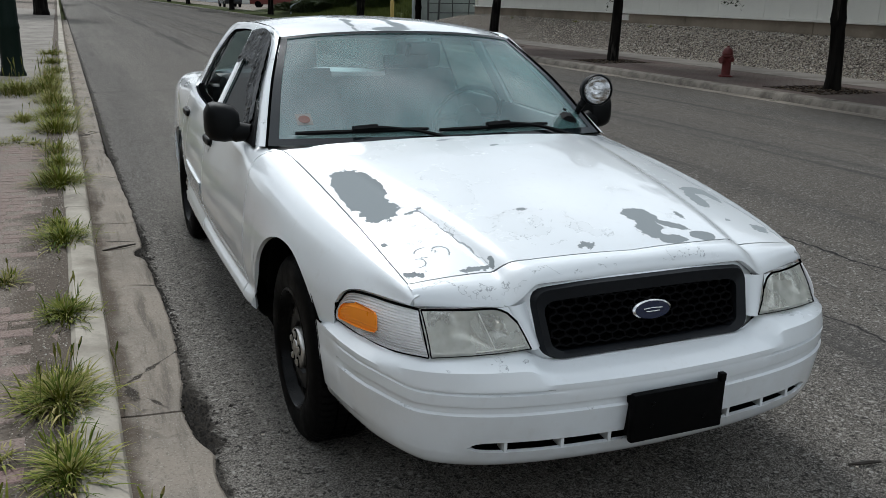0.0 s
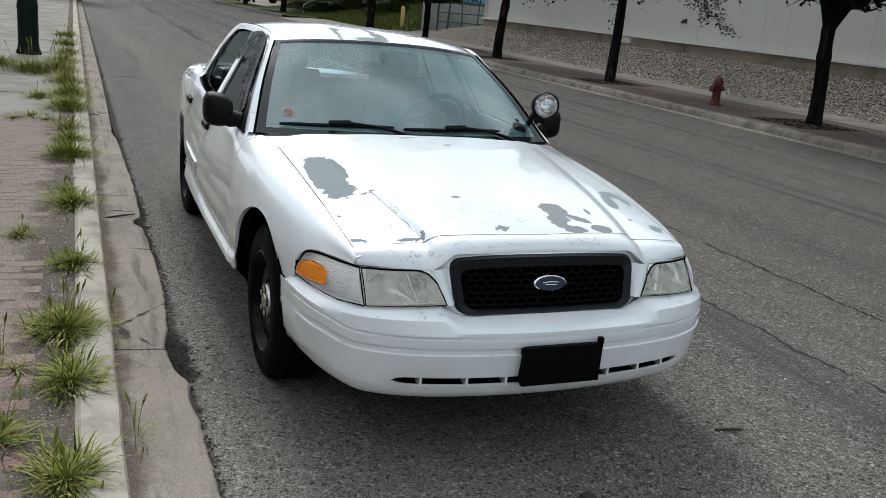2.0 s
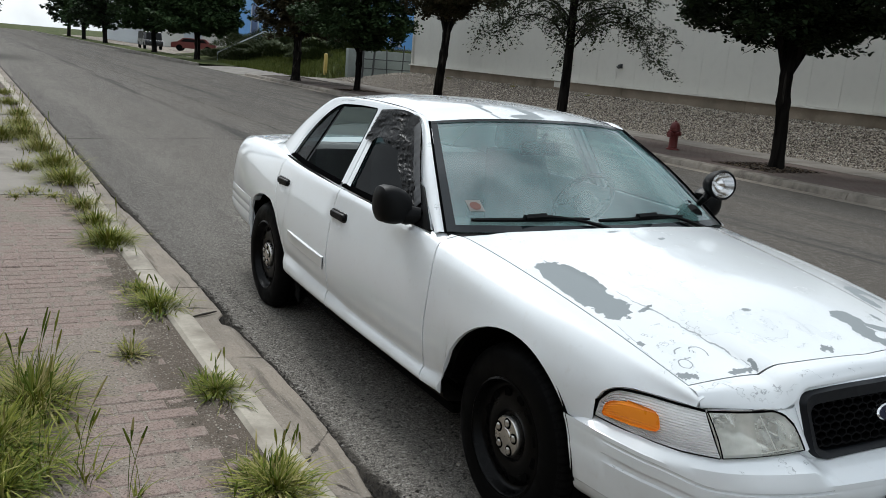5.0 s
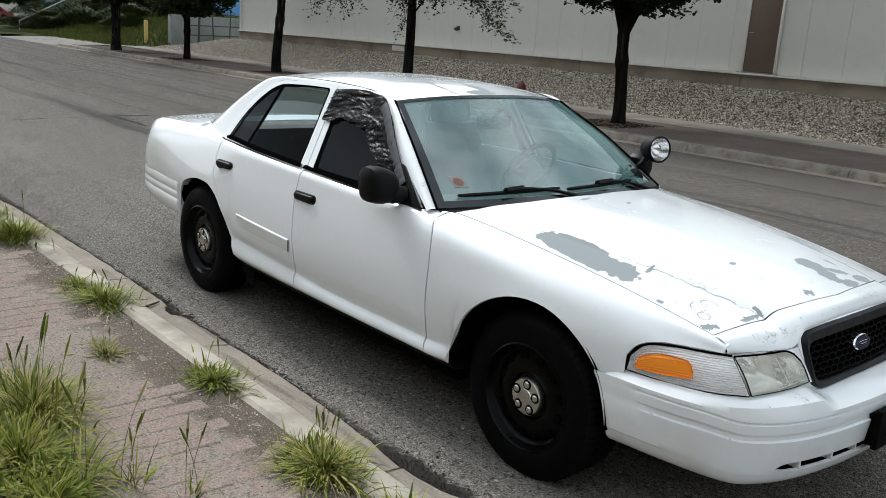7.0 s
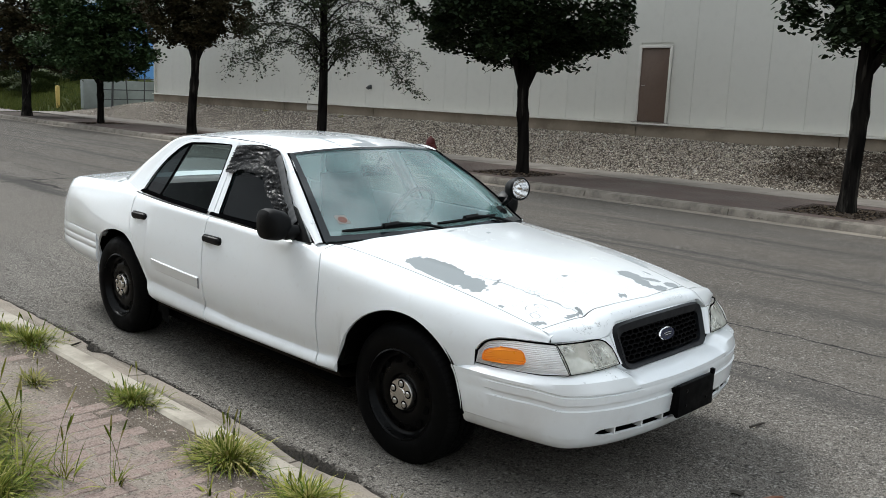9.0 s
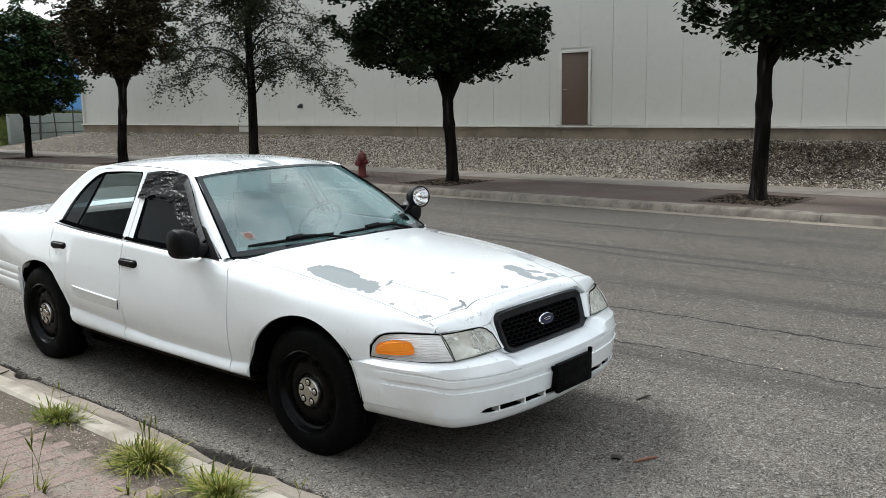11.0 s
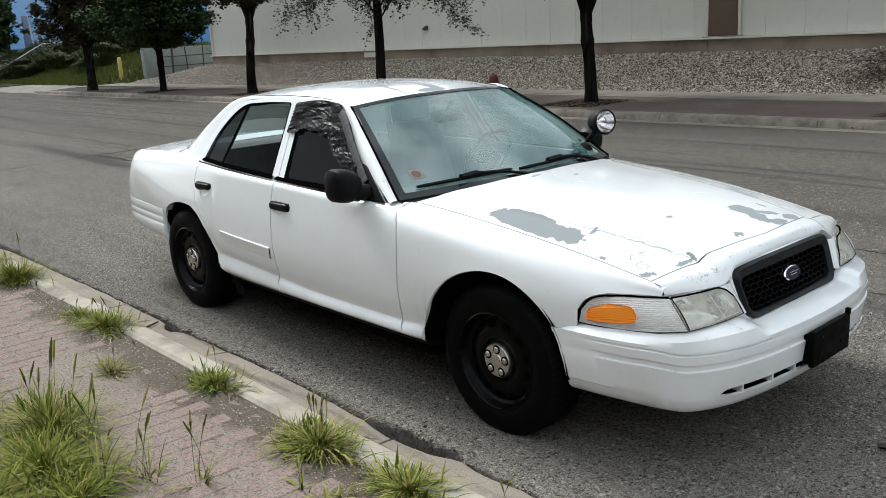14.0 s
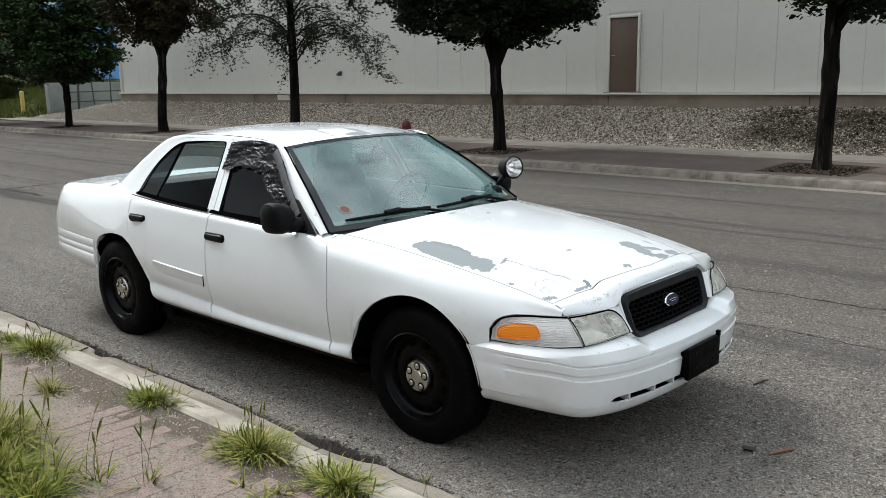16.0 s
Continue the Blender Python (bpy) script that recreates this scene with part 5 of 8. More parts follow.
# grille surround and pillars beside it
def on_nose(x, z, out=0.0):
    """The tilted plane of the grille."""
    return V(x, -0.905 + (z - 0.59) * 0.33 + 0.045 * (x / 0.6) ** 2 - out, z)


G_OUT = rounded([(-0.395, 0.775), (-0.2, 0.788), (0.2, 0.788), (0.395, 0.775), (0.375, 0.600), (0.335, 0.575), (-0.335, 0.575), (-0.375, 0.600)], [0.05, 0.2, 0.2, 0.05, 0.02, 0.04, 0.04, 0.02], 5)
c = V(0, 0.68)
G_IN = [V(p.x * 0.895, 0.667 + (p.y - 0.68) * 0.72) for p in G_OUT]
G_LIP = [V(p.x * 1.17, 0.68 + (p.y - 0.68) * 1.24) for p in G_OUT]
b = bmesh.new()
G_EDGE = [V(p.x * 1.03, 0.68 + (p.y - 0.68) * 1.06) for p in G_OUT]
ring_between(b, [on_nose(p.x, p.y, -0.034) for p in G_LIP], [on_nose(p.x, p.y, -0.004) for p in G_EDGE])
ring_between(b, [on_nose(p.x, p.y, -0.004) for p in G_EDGE], [on_nose(p.x, p.y, 0.004) for p in G_OUT])
bmesh.ops.remove_doubles(b, verts=b.verts, dist=1e-5)
part("grille_lip", b, PAINT, sedan)
b = bmesh.new()
ring_between(b, [on_nose(p.x, p.y, 0.004) for p in G_OUT], [on_nose(p.x * 0.97, 0.68 + (p.y - 0.68) * 0.95, 0.022) for p in G_OUT])
ring_between(b, [on_nose(p.x * 0.97, 0.68 + (p.y - 0.68) * 0.95, 0.022) for p in G_OUT], [on_nose(p.x, p.y, 0.008) for p in G_IN])
ring_between(b, [on_nose(p.x, p.y, 0.008) for p in G_IN], [on_nose(p.x, p.y, -0.03) for p in G_IN])
bmesh.ops.remove_doubles(b, verts=b.verts, dist=1e-5)
grille = part("grille", b, GRILLE_BLACK, sedan, "black grille with a honeycomb mesh")
# near-black sheet gives the shade behind the mesh
b = bmesh.new()
sheet(b, [[on_nose(-0.38 + 0.095 * k, z, -0.04) for k in range(9)] for z in (0.58, 0.78)])
part("grille_backing", b, UNDER, grille)
# honeycomb bars
b = bmesh.new()
hx, hz = 0.044, 0.0215
for r in range(-1, 9):
    for cc in range(-10, 11):
        cx = cc * hx + (r % 2) * hx / 2
        cz = 0.598 + r * hz
        hexa = [(cx + 0.5 * hx * q[0], cz + hz * q[1]) for q in ((0, 0.66), (1, 0.33), (1, -0.33), (0, -0.66), (-1, -0.33), (-1, 0.33))]
        for k in range(3):
            p, q = V(*hexa[k]), V(*hexa[k + 1])
            if max(abs(p.x), abs(q.x)) > 0.345 or min(p.y, q.y) < 0.595 or max(p.y, q.y) > 0.742:
                continue
            d = (q - p).normalized()
            w = V(-d.y, d.x) * 0.0022
            a1, a2, a3, a4 = p + w, q + w, q - w, p - w
            f1 = [b.verts.new(on_nose(t.x, t.y, 0.0)) for t in (a1, a2, a3, a4)]
            f2 = [b.verts.new(on_nose(t.x, t.y, -0.025)) for t in (a1, a2, a3, a4)]
            b.faces.new(f1)
            b.faces.new((f1[0], f1[1], f2[1], f2[0]))
            b.faces.new((f1[3], f1[2], f2[2], f2[3]))
part("honeycomb_mesh", b, paint_metal("black_grille_mesh", (0.0022, 0.0022, 0.0025), 0.5, 0.3, spec=0.06), grille, smooth=False)
# oval badge
b = bmesh.new()
oval = [(0.070 * math.cos(2 * math.pi * k / 32), 0.0290 * math.sin(2 * math.pi * k / 32)) for k in range(32)]
def badge_ring(f, out):
    return [on_nose(0.008 + p[0] * f, 0.684 + p[1] * f, out) for p in oval]
ring_between(b, badge_ring(1.0, -0.01), badge_ring(1.0, 0.012))
ring_between(b, badge_ring(1.0, 0.012), badge_ring(0.9, 0.016))
badge = part("badge", b, CHROME, sedan, "chrome-rimmed oval badge")
b = bmesh.new()
vs = [b.verts.new(p) for p in badge_ring(0.9, 0.015)]
b.faces.new(vs)
part("badge_field", b, BADGE_BLUE, badge)
# plain silver bars across the badge in place of lettering
b = bmesh.new()
tube(b, [on_nose(-0.026, 0.688, 0.017), on_nose(0.008, 0.690, 0.017), on_nose(0.042, 0.688, 0.017)], 0.0022, 5)
tube(b, [on_nose(-0.018, 0.680, 0.017), on_nose(0.032, 0.680, 0.017)], 0.0018, 5)
part("badge_script", b, CHROME, badge)

# headlamps and corner lamps
def headlamp(s):
    q = [V(0.700, -0.765, 0.727), V(0.465, -0.852, 0.737), V(0.412, -0.905, 0.620), V(0.700, -0.850, 0.612)]
    n = 14
    def drop(u):
        """How far the lens's top edge falls away towards its rounded inner corner."""
        return 0.34 * (1 - math.sqrt(max(0.0, 1 - (max(0.0, u - 0.78) / 0.22) ** 2)))

    def on_lens(u, v, back=0.0):
        return q[0].lerp(q[1], u).lerp(q[3].lerp(q[2], u), v) + V(0, -0.012 * math.sin(math.pi * u) - 0.008 * math.sin(math.pi * v) + back, 0)

    n = 20
    P = [[on_lens(i / n, drop(i / n) + (1 - drop(i / n)) * j / n) for i in range(n + 1)] for j in range(n + 1)]
    b = bmesh.new()
    sheet(b, P)
    lip(b, 0.02, (0.5, 0, 0.65))
    lens = part("headlamp", flip(b, s), LENS, sedan, "yellowed cloudy headlamp lens")
    face_out(lens, (0, 0, 0.6))
    # two reflector bowls behind the lens, parted by a rib
    b = bmesh.new()
    rows = []
    for j in range(25):
        row = []
        for i in range(33):
            u, v = i / 32, j / 24
            v = drop(u) + (1 - drop(u)) * v
            k = u / 0.64 if u < 0.64 else (u - 0.64) / 0.36
            bowl = max(0.0, 1 - (2 * k - 1) ** 2) ** 0.5 * max(0.0, 1 - (2 * v - 1) ** 4) ** 0.5
            row.append(on_lens(u, v, 0.018 + 0.085 * bowl))
        rows.append(row)
    sheet(b, rows)
    part("reflector", flip(b, s), SILVER, lens)
    for u in (0.30, 0.82):
        b = bmesh.new()
        c = on_lens(u, 0.52, 0.055)
        lathe(b, [(0.001, -0.02), (0.014, -0.016), (0.016, 0.01), (0.03, 0.04)], "y", c, 16)
        part("bulb_shield", flip(b, s), CAP, lens)
    b = bmesh.new()
    tube(b, [on_lens(0.625, 0.06, 0.006), on_lens(0.645, 0.93, 0.006)], 0.0022, 5)
    tube(b, [on_lens(0.05, 0.93, 0.005), on_lens(0.5, 0.94, 0.004), on_lens(0.95, 0.92, 0.005)], 0.0018, 5)
    part("lens_rib", flip(b, s), BRIGHT, lens)
    # white corner of the nose that the lens curves round
    b = bmesh.new()
    sheet(b, [[on_lens(0.78 + 0.22 * i / 12, drop(0.78 + 0.22 * i / 12) * j / 4, 0.001) for i in range(13)] for j in range(5)])
    part("lamp_corner", flip(b, s), PAINT, sedan)
    # white pillar from the lamp to the grille
    b = bmesh.new()
    rows = []
    for k in range(9):
        p = q[1].lerp(q[2], -0.02 + 1.04 * k / 8)
        e = on_nose(0.390 - 0.028 * k / 8, p.z, -0.012)
        rows.append(cat([p + V(0.006, 0.012, 0), p + V(-0.004, -0.001, 0), p.lerp(e, 0.45) + V(-0.004, -0.012, 0), e], 10))
    sheet(b, rows)
    part("lamp_surround", flip(b, s), PAINT, sedan)
    # dark joint round the lamp
    b = bmesh.new()
    tube(b, P[0], 0.0036, 6)
    tube(b, [row[-1] for row in P], 0.0024, 6)
    tube(b, P[-1], 0.0016, 6)
    tube(b, [row[0] for row in P], 0.0022, 6)
    part("seal", flip(b, s), SEAM, lens)
    # corner lamp round the fender
    n = 18
    low_c = cat([V(0.706, -0.846, 0.612), V(0.775, -0.745, 0.605), V(0.822, -0.60, 0.600), V(0.856, -0.445, 0.604)], n + 1)
    top_c = cat([V(0.706, -0.762, 0.727), V(0.757, -0.69, 0.729), V(0.800, -0.59, 0.726), V(0.832, -0.50, 0.709), V(0.848, -0.452, 0.66)], n + 1)
    P = [[a.lerp(bq, j / 10) + V(0.010, -0.010, 0) * math.sin(math.pi * j / 10) for a, bq in zip(top_c, low_c)] for j in range(11)]

    def on_lamp(u, v, out=0.0):
        a, bq = top_c[min(int(u * n), n - 1)].lerp(top_c[min(int(u * n), n - 1) + 1], u * n - min(int(u * n), n - 1)), low_c[min(int(u * n), n - 1)].lerp(low_c[min(int(u * n), n - 1) + 1], u * n - min(int(u * n), n - 1))
        return a.lerp(bq, v) + V(0.010, -0.010, 0) * math.sin(math.pi * v) + V(0.8, -0.6, 0) * out

    b = bmesh.new()
    # the lens is pressed in fine level ribs
    sheet(b, [[on_lamp(i / 56, j / 34, 0.0028 * (j % 2) + 0.0016 * (i % 2) * (i < 30)) for i in range(57)] for j in range(35)])
    lip(b, 0.012, (0.3, 0, 0.65))
    corner = part("corner_lamp", flip(b, s), LENS_CLEAR, sedan, "clear corner lamp with an amber insert")
    face_out(corner, (0, 0, 0.6))
    b = bmesh.new()
    sheet(b, [[p + V(-0.03, 0.015, 0) for p in row] for row in P])
    part("reflector", flip(b, s), BRIGHT, corner)
    b = bmesh.new()
    A = []
    for j in range(21):
        t = -math.cos(math.pi * j / 20)
        hl = 0.245 * (1 - abs(t) ** 4.5) ** (1 / 4.5) + 0.004
        A.append([on_lamp(0.665 + 0.02 * t + hl * (-1 + 2 * i / 16), 0.48 + 0.25 * t, 0.0055 + 0.0016 * (j % 2) * (3 < j < 17)) for i in range(17)])
    sheet(b, A)
    lip(b, -0.006)
    part("amber_reflector", flip(b, s), AMBER, corner, "amber side reflector")
    b = bmesh.new()
    tube(b, [p + V(0.002, -0.001, 0.002) for p in top_c], 0.0042, 6)
    tube(b, [p + V(0.001, 0, -0.001) for p in low_c], 0.0022, 6)
    tube(b, cat([top_c[-1], P[5][-1] + V(0, 0.008, 0), low_c[-1]], 7), 0.0042, 6)
    tube(b, [top_c[0], low_c[0]], 0.0028, 6)
    part("seal", flip(b, s), SEAM, corner)


headlamp(-1)
headlamp(1)

# front bumper cover
plan = cat([V(0, -1.040, 0), V(0.20, -1.032, 0), V(0.42, -1.005, 0), V(0.60, -0.955, 0), V(0.74, -0.87, 0), V(0.835, -0.74, 0), V(0.875, -0.58, 0), V(0.893, -0.42, 0), V(0.898, -0.352, 0)], 49)
SH = rail([(0, 0.125), (0.42, 0.120), (0.60, 0.10), (0.74, 0.065), (0.84, 0.05), (0.9, 0.045)])
TOPZ = rail([(0, 0.575), (0.38, 0.578), (0.46, 0.612), (0.70, 0.607), (0.80, 0.603), (0.885, 0.600), (0.894, 0.592), (0.899, 0.565)])
profile = [(1.0, "t", 0.0), (0.45, "t", -0.009), (0.15, "t", -0.024), (0.02, 0.547, 0), (0.0, 0.534, 0), (0.075, 0.531, 0), (0.075, 0.5255, 0), (-0.01, 0.522, 0), (-0.012, 0.505, 0), (-0.006, 0.4895, 0), (0.085, 0.4865, 0), (0.06, 0.466, 0), (-0.02, 0.461, 0), (0.02, 0.425, 0), (0.055, 0.395, 0), (0.085, 0.374, 0), (0.13, 0.340, 0), (0.15, 0.333, 0), (0.24, 0.312, 0), (0.30, 0.299, 0), (0.5, 0.281, 0), (0.9, 0.276, 0)]


def bumper_row(k):
    p = plan[k]
    d = (plan[min(k + 1, 48)] - plan[max(k - 1, 0)]).normalized()
    inward = V(-d.y, d.x, 0)
    if inward.dot(V(0, 0, 0) - p) < 0:
        inward = -inward
    out = []
    for n_row, (f, z, dz) in enumerate(profile):
        sc = SH(p.x)
        low = 0.10 if not isinstance(z, str) and z < 0.5 else sc
        # the upper groove stops short of the middle and both end before the wheel
        if n_row in (5, 6):
            f *= smooth01((p.x - 0.37) / 0.05) * smooth01((-0.50 - p.y) / 0.05)
        if n_row in (10, 11):
            f = -0.006 + (f + 0.006) * smooth01((-0.53 - p.y) / 0.05)
        zz = TOPZ(p.x) + dz if z == "t" else z
        if 2 < n_row < 13:
            zz += 0.026 * smooth01((p.x - 0.74) / 0.11)
        rise = smooth01((p.x - 0.72) / 0.17) * 0.03 if zz < 0.36 else 0
        back = (k / 48) ** 6 * (math.sqrt(AR_F ** 2 - max(0, zz - 0.345) ** 2) - 0.352 if zz < 0.58 else -0.02)
        out.append(p + inward * f * low + V(0, -back, zz + rise))
    return out


half = [bumper_row(k) for k in range(49)]
full = [[V(-p.x, p.y, p.z) for p in row] for row in half[:0:-1]] + half
for row in full:
    a = abs(row[4].x)
    if a > 0.55:
        # the slot closes in a round end
        h = math.sqrt(max(0.0, 1 - ((a - 0.55) / 0.075) ** 2)) if a < 0.67 else 1.0
        mid = row[15].lerp(row[16], 0.55)
        row[15], row[16] = mid.lerp(row[15], h), mid.lerp(row[16], h)
b = bmesh.new()
sheet(b, full, skip=lambda i, j: j == 15 and abs(full[i][4].x) < 0.64 and abs(full[i + 1][4].x) < 0.64)
lip(b, 0.012, (0, -0.3, 0.4))
bumper = part("front_bumper", b, PAINT, sedan, "white front bumper cover with moulded grooves", sharp=30)
# near-black lining holds the shade inside the slot
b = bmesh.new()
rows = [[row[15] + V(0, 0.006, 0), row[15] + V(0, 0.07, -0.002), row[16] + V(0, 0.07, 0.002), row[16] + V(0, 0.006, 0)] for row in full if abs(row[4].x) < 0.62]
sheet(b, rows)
part("air_slot", b, UNDER, bumper, "air slot with a near-black lining for its shade")
for x in (-0.51, -0.363, -0.211, -0.06, 0.10, 0.252, 0.388, 0.51):
    b = bmesh.new()
    row = min(full, key=lambda r: abs(r[4].x - x))
    p, q = row[15], row[16]
    box(b, (p.x - 0.005, p.y + 0.006, q.z), (p.x + 0.005, p.y + 0.05, p.z))
    part("slot_rib", b, PAINT, bumper)
# plate bracket
b = bmesh.new()
box(b, (-0.158, -1.075, 0.352), (0.172, -1.052, 0.505), 0.006)
box(b, (-0.15, -1.055, 0.36), (0.16, -1.02, 0.49), 0.004)
bracket = part("plate_bracket", b, RUBBER, sedan, "empty black plate bracket")
b = bmesh.new()
box(b, (0.150, -1.078, 0.500), (0.171, -1.058, 0.528), 0.004)
part("bracket_tab", b, RUBBER, bracket, "broken tab of the bracket")
for x, z in ((-0.09, 0.40), (0.10, 0.40), (-0.09, 0.47)):
    b = bmesh.new()
    lathe(b, [(0.001, -1.079), (0.006, -1.079), (0.008, -1.073)], "y", (x, 0, z), 10)
    part("bolt", b, BLACK_STEEL, bracket)

# rear bumper, trunk and rear face
rplan = cat([V(0, 4.30, 0), V(0.3, 4.29, 0), V(0.58, 4.25, 0), V(0.740, 4.15, 0), V(0.828, 3.99, 0), V(0.876, 3.7, 0), V(0.922, 3.221, 0)], 33)
rprof = [(0.10, 0.672), (0.03, 0.668), (0.006, 0.655), (0.0, 0.635), (0.0, 0.605), (0.003, 0.598), (0.003, 0.592), (0.0, 0.588), (0.0, 0.556), (0.003, 0.549), (0.003, 0.543), (0, 0.539), (0.0, 0.49), (0.012, 0.45), (0.04, 0.425), (0.09, 0.42)]
half = []
for k, p in enumerate(rplan):
    d = (rplan[min(k + 1, 32)] - rplan[max(k - 1, 0)]).normalized()
    inward = V(d.y, -d.x, 0)
    if inward.dot(V(0, 3, 0) - p) < 0:
        inward = -inward
    half.append([p + inward * f + V(0, 0, z + 0.03 * smooth01((k - 4) / 10) * (1 - smooth01((k - 20) / 8)) * smooth01((0.52 - z) / 0.1)) for f, z in rprof])
full_r = [[V(-p.x, p.y, p.z) for p in row] for row in half[:0:-1]] + half
b = bmesh.new()
sheet(b, full_r)
lip(b, 0.03, (0, 3, 0.4))
part("rear_bumper", b, PAINT, sedan)
b = bmesh.new()
P = []
for j in range(15):
    y = 3.30 + (4.07 - 3.30) * j / 14
    P.append([V(u * (EX(y) - 0.006), y, EZ(y) + 0.03 * (1 - u * u)) for u in (-1, -0.8, -0.6, -0.4, -0.2, 0, 0.2, 0.4, 0.6, 0.8, 1)])
P += [[V(p.x * 0.985, 4.10, p.z - 0.025) for p in P[-1]], [V(p.x, 4.12, 0.66) for p in P[-1]]]
sheet(b, P)
lip(b, 0.015, (0, 3.6, 0.6))
part("trunk_lid", b, PAINT, sedan)
TAIL = paint_metal("red_lens", (0.35, 0.01, 0.01), 0.2, 0.1)
for s in (-1, 1):
    b = bmesh.new()
    sheet(b, [[V(s * x, y, z) for z in (0.66, 0.78, 0.93)] for x, y in ((0.45, 4.135), (0.60, 4.128), (0.70, 4.10))])
    part("tail_lamp", b, TAIL, sedan)

# roof, pillars, windscreen, rear window
A_BASE, A_TOP = V(0.822, 0.688, 0.966), V(0.612, 1.305, 1.382)
ws_side = cat([A_BASE, V(0.725, 0.995, 1.195), A_TOP], 21)
def across(p, bow_y, bow_z, n=33):
    """A bowed line from -p to +p across the car."""
    return [V(p.x * u, p.y + bow_y * (1 - u * u), p.z + bow_z * (1 - abs(u) ** 2.4)) for u in (-1 + 2 * i / (n - 1) for i in range(n))]


ws_rows = [across(p, -0.155 + 0.05 * i / 20, 0.012 + 0.028 * i / 20) for i, p in enumerate(ws_side)]
b = bmesh.new()
sheet(b, [[p for p in row] for row in ws_rows])
screen = part("windscreen", b, SCREEN, sedan, "dusty tinted windscreen with sky reflection put into its film")
screen.visible_shadow = False
face_out(screen, (0, 2, 0))
# black edge band of the screen
b = bmesh.new()
n = len(ws_rows)
for i in range(n - 1):
    for sgn in (0, -1):
        a1, a2 = ws_rows[i][sgn], ws_rows[i + 1][sgn]
        b1, b2_ = ws_rows[i][sgn + (1 if sgn == 0 else -1)], ws_rows[i + 1][sgn + (1 if sgn == 0 else -1)]
        up = V(0, -0.002, 0.003)
        f = [b.verts.new(p + up) for p in (a1, a2, a2.lerp(b2_, 0.85), a1.lerp(b1, 0.85))]
        b.faces.new(f)
for i in range(32):
    lo = [ws_rows[0][i], ws_rows[0][i + 1], ws_rows[0][i + 1].lerp(ws_rows[2][i + 1], 0.5), ws_rows[0][i].lerp(ws_rows[2][i], 0.5)]
    b.faces.new([b.verts.new(p + V(0, -0.003, 0.0035)) for p in lo])
    hi = [ws_rows[-1][i], ws_rows[-1][i + 1], ws_rows[-1][i + 1].lerp(ws_rows[-2][i + 1], 0.55), ws_rows[-1][i].lerp(ws_rows[-2][i], 0.55)]
    b.faces.new([b.verts.new(p + V(0, -0.003, 0.0035)) for p in hi])
part("screen_band", b, FRIT, screen, "black painted band round the screen")
# cowl
b = bmesh.new()
sheet(b, [[V(p.x, p.y + 0.01, p.z + 0.002) for p in ws_rows[0]], [V(p.x, p.y - 0.05, p.z - 0.022) for p in ws_rows[0]], [V(p.x * 0.99, p.y - 0.14, p.z - 0.04) for p in ws_rows[0]]])
part("cowl", b, BLACK_PLASTIC, sedan, "black plastic cowl below the screen")

C_TOP, C_BASE = V(0.585, 2.62, 1.392), V(0.655, 3.27, 1.052)
bl_side = cat([C_TOP, V(0.612, 2.97, 1.215), C_BASE], 15)
bl_rows = [across(p, 0.10 + 0.03 * i / 14, 0.032 - 0.01 * i / 14) for i, p in enumerate(bl_side)]
b = bmesh.new()
sheet(b, bl_rows)
rw = part("rear_window", b, REAR_GLASS, sedan, "rear window")
rw.visible_shadow = False
face_out(rw, (0, 2, 0))
# roof skin
r_side = cat([A_TOP, V(0.592, 1.55, 1.418), V(0.585, 1.95, 1.430), V(0.582, 2.32, 1.42), C_TOP], 25)
r_bow = rail([(1.305, -0.105), (1.6, -0.03), (2.3, 0.03), (2.62, 0.10)])
r_z = rail([(1.305, 0.040), (1.6, 0.046), (2.2, 0.044), (2.62, 0.032)])
b = bmesh.new()
sheet(b, [across(p, r_bow(p.y), r_z(p.y)) for p in r_side])
lip(b, 0.012, (0, 1.9, 1.0))
part("roof", b, PAINT, sedan, "white roof with peeled grey patches")
# folded seams along the roof
for s in (-1, 1):
    b = bmesh.new()
    tube(b, [p + V(0.001, 0, 0.0) for p in r_side], 0.0026, 6)
    part("roof_seam", flip(b, s), SEAM, sedan)
# roof rails: the strip from the screen, roof and rear window out to the door frames
outer_line = cat([V(0.866, 0.705, 0.955), on_side((1.045, 1.160), -0.006), on_side((1.335, 1.380), -0.006), on_side((1.50, 1.398), -0.006), on_side((1.72, 1.412), -0.006), on_side((2.10, 1.408), -0.006), on_side((2.44, 1.387), -0.006), on_side((2.675, 1.223), -0.006), on_side((2.80, 1.01), -0.004)], 65)
inner_line = cat([A_BASE, ws_side[10], A_TOP, V(0.592, 1.55, 1.418), V(0.587, 1.75, 1.427), V(0.583, 2.15, 1.428), C_TOP, V(0.612, 2.97, 1.215), C_BASE], 65)
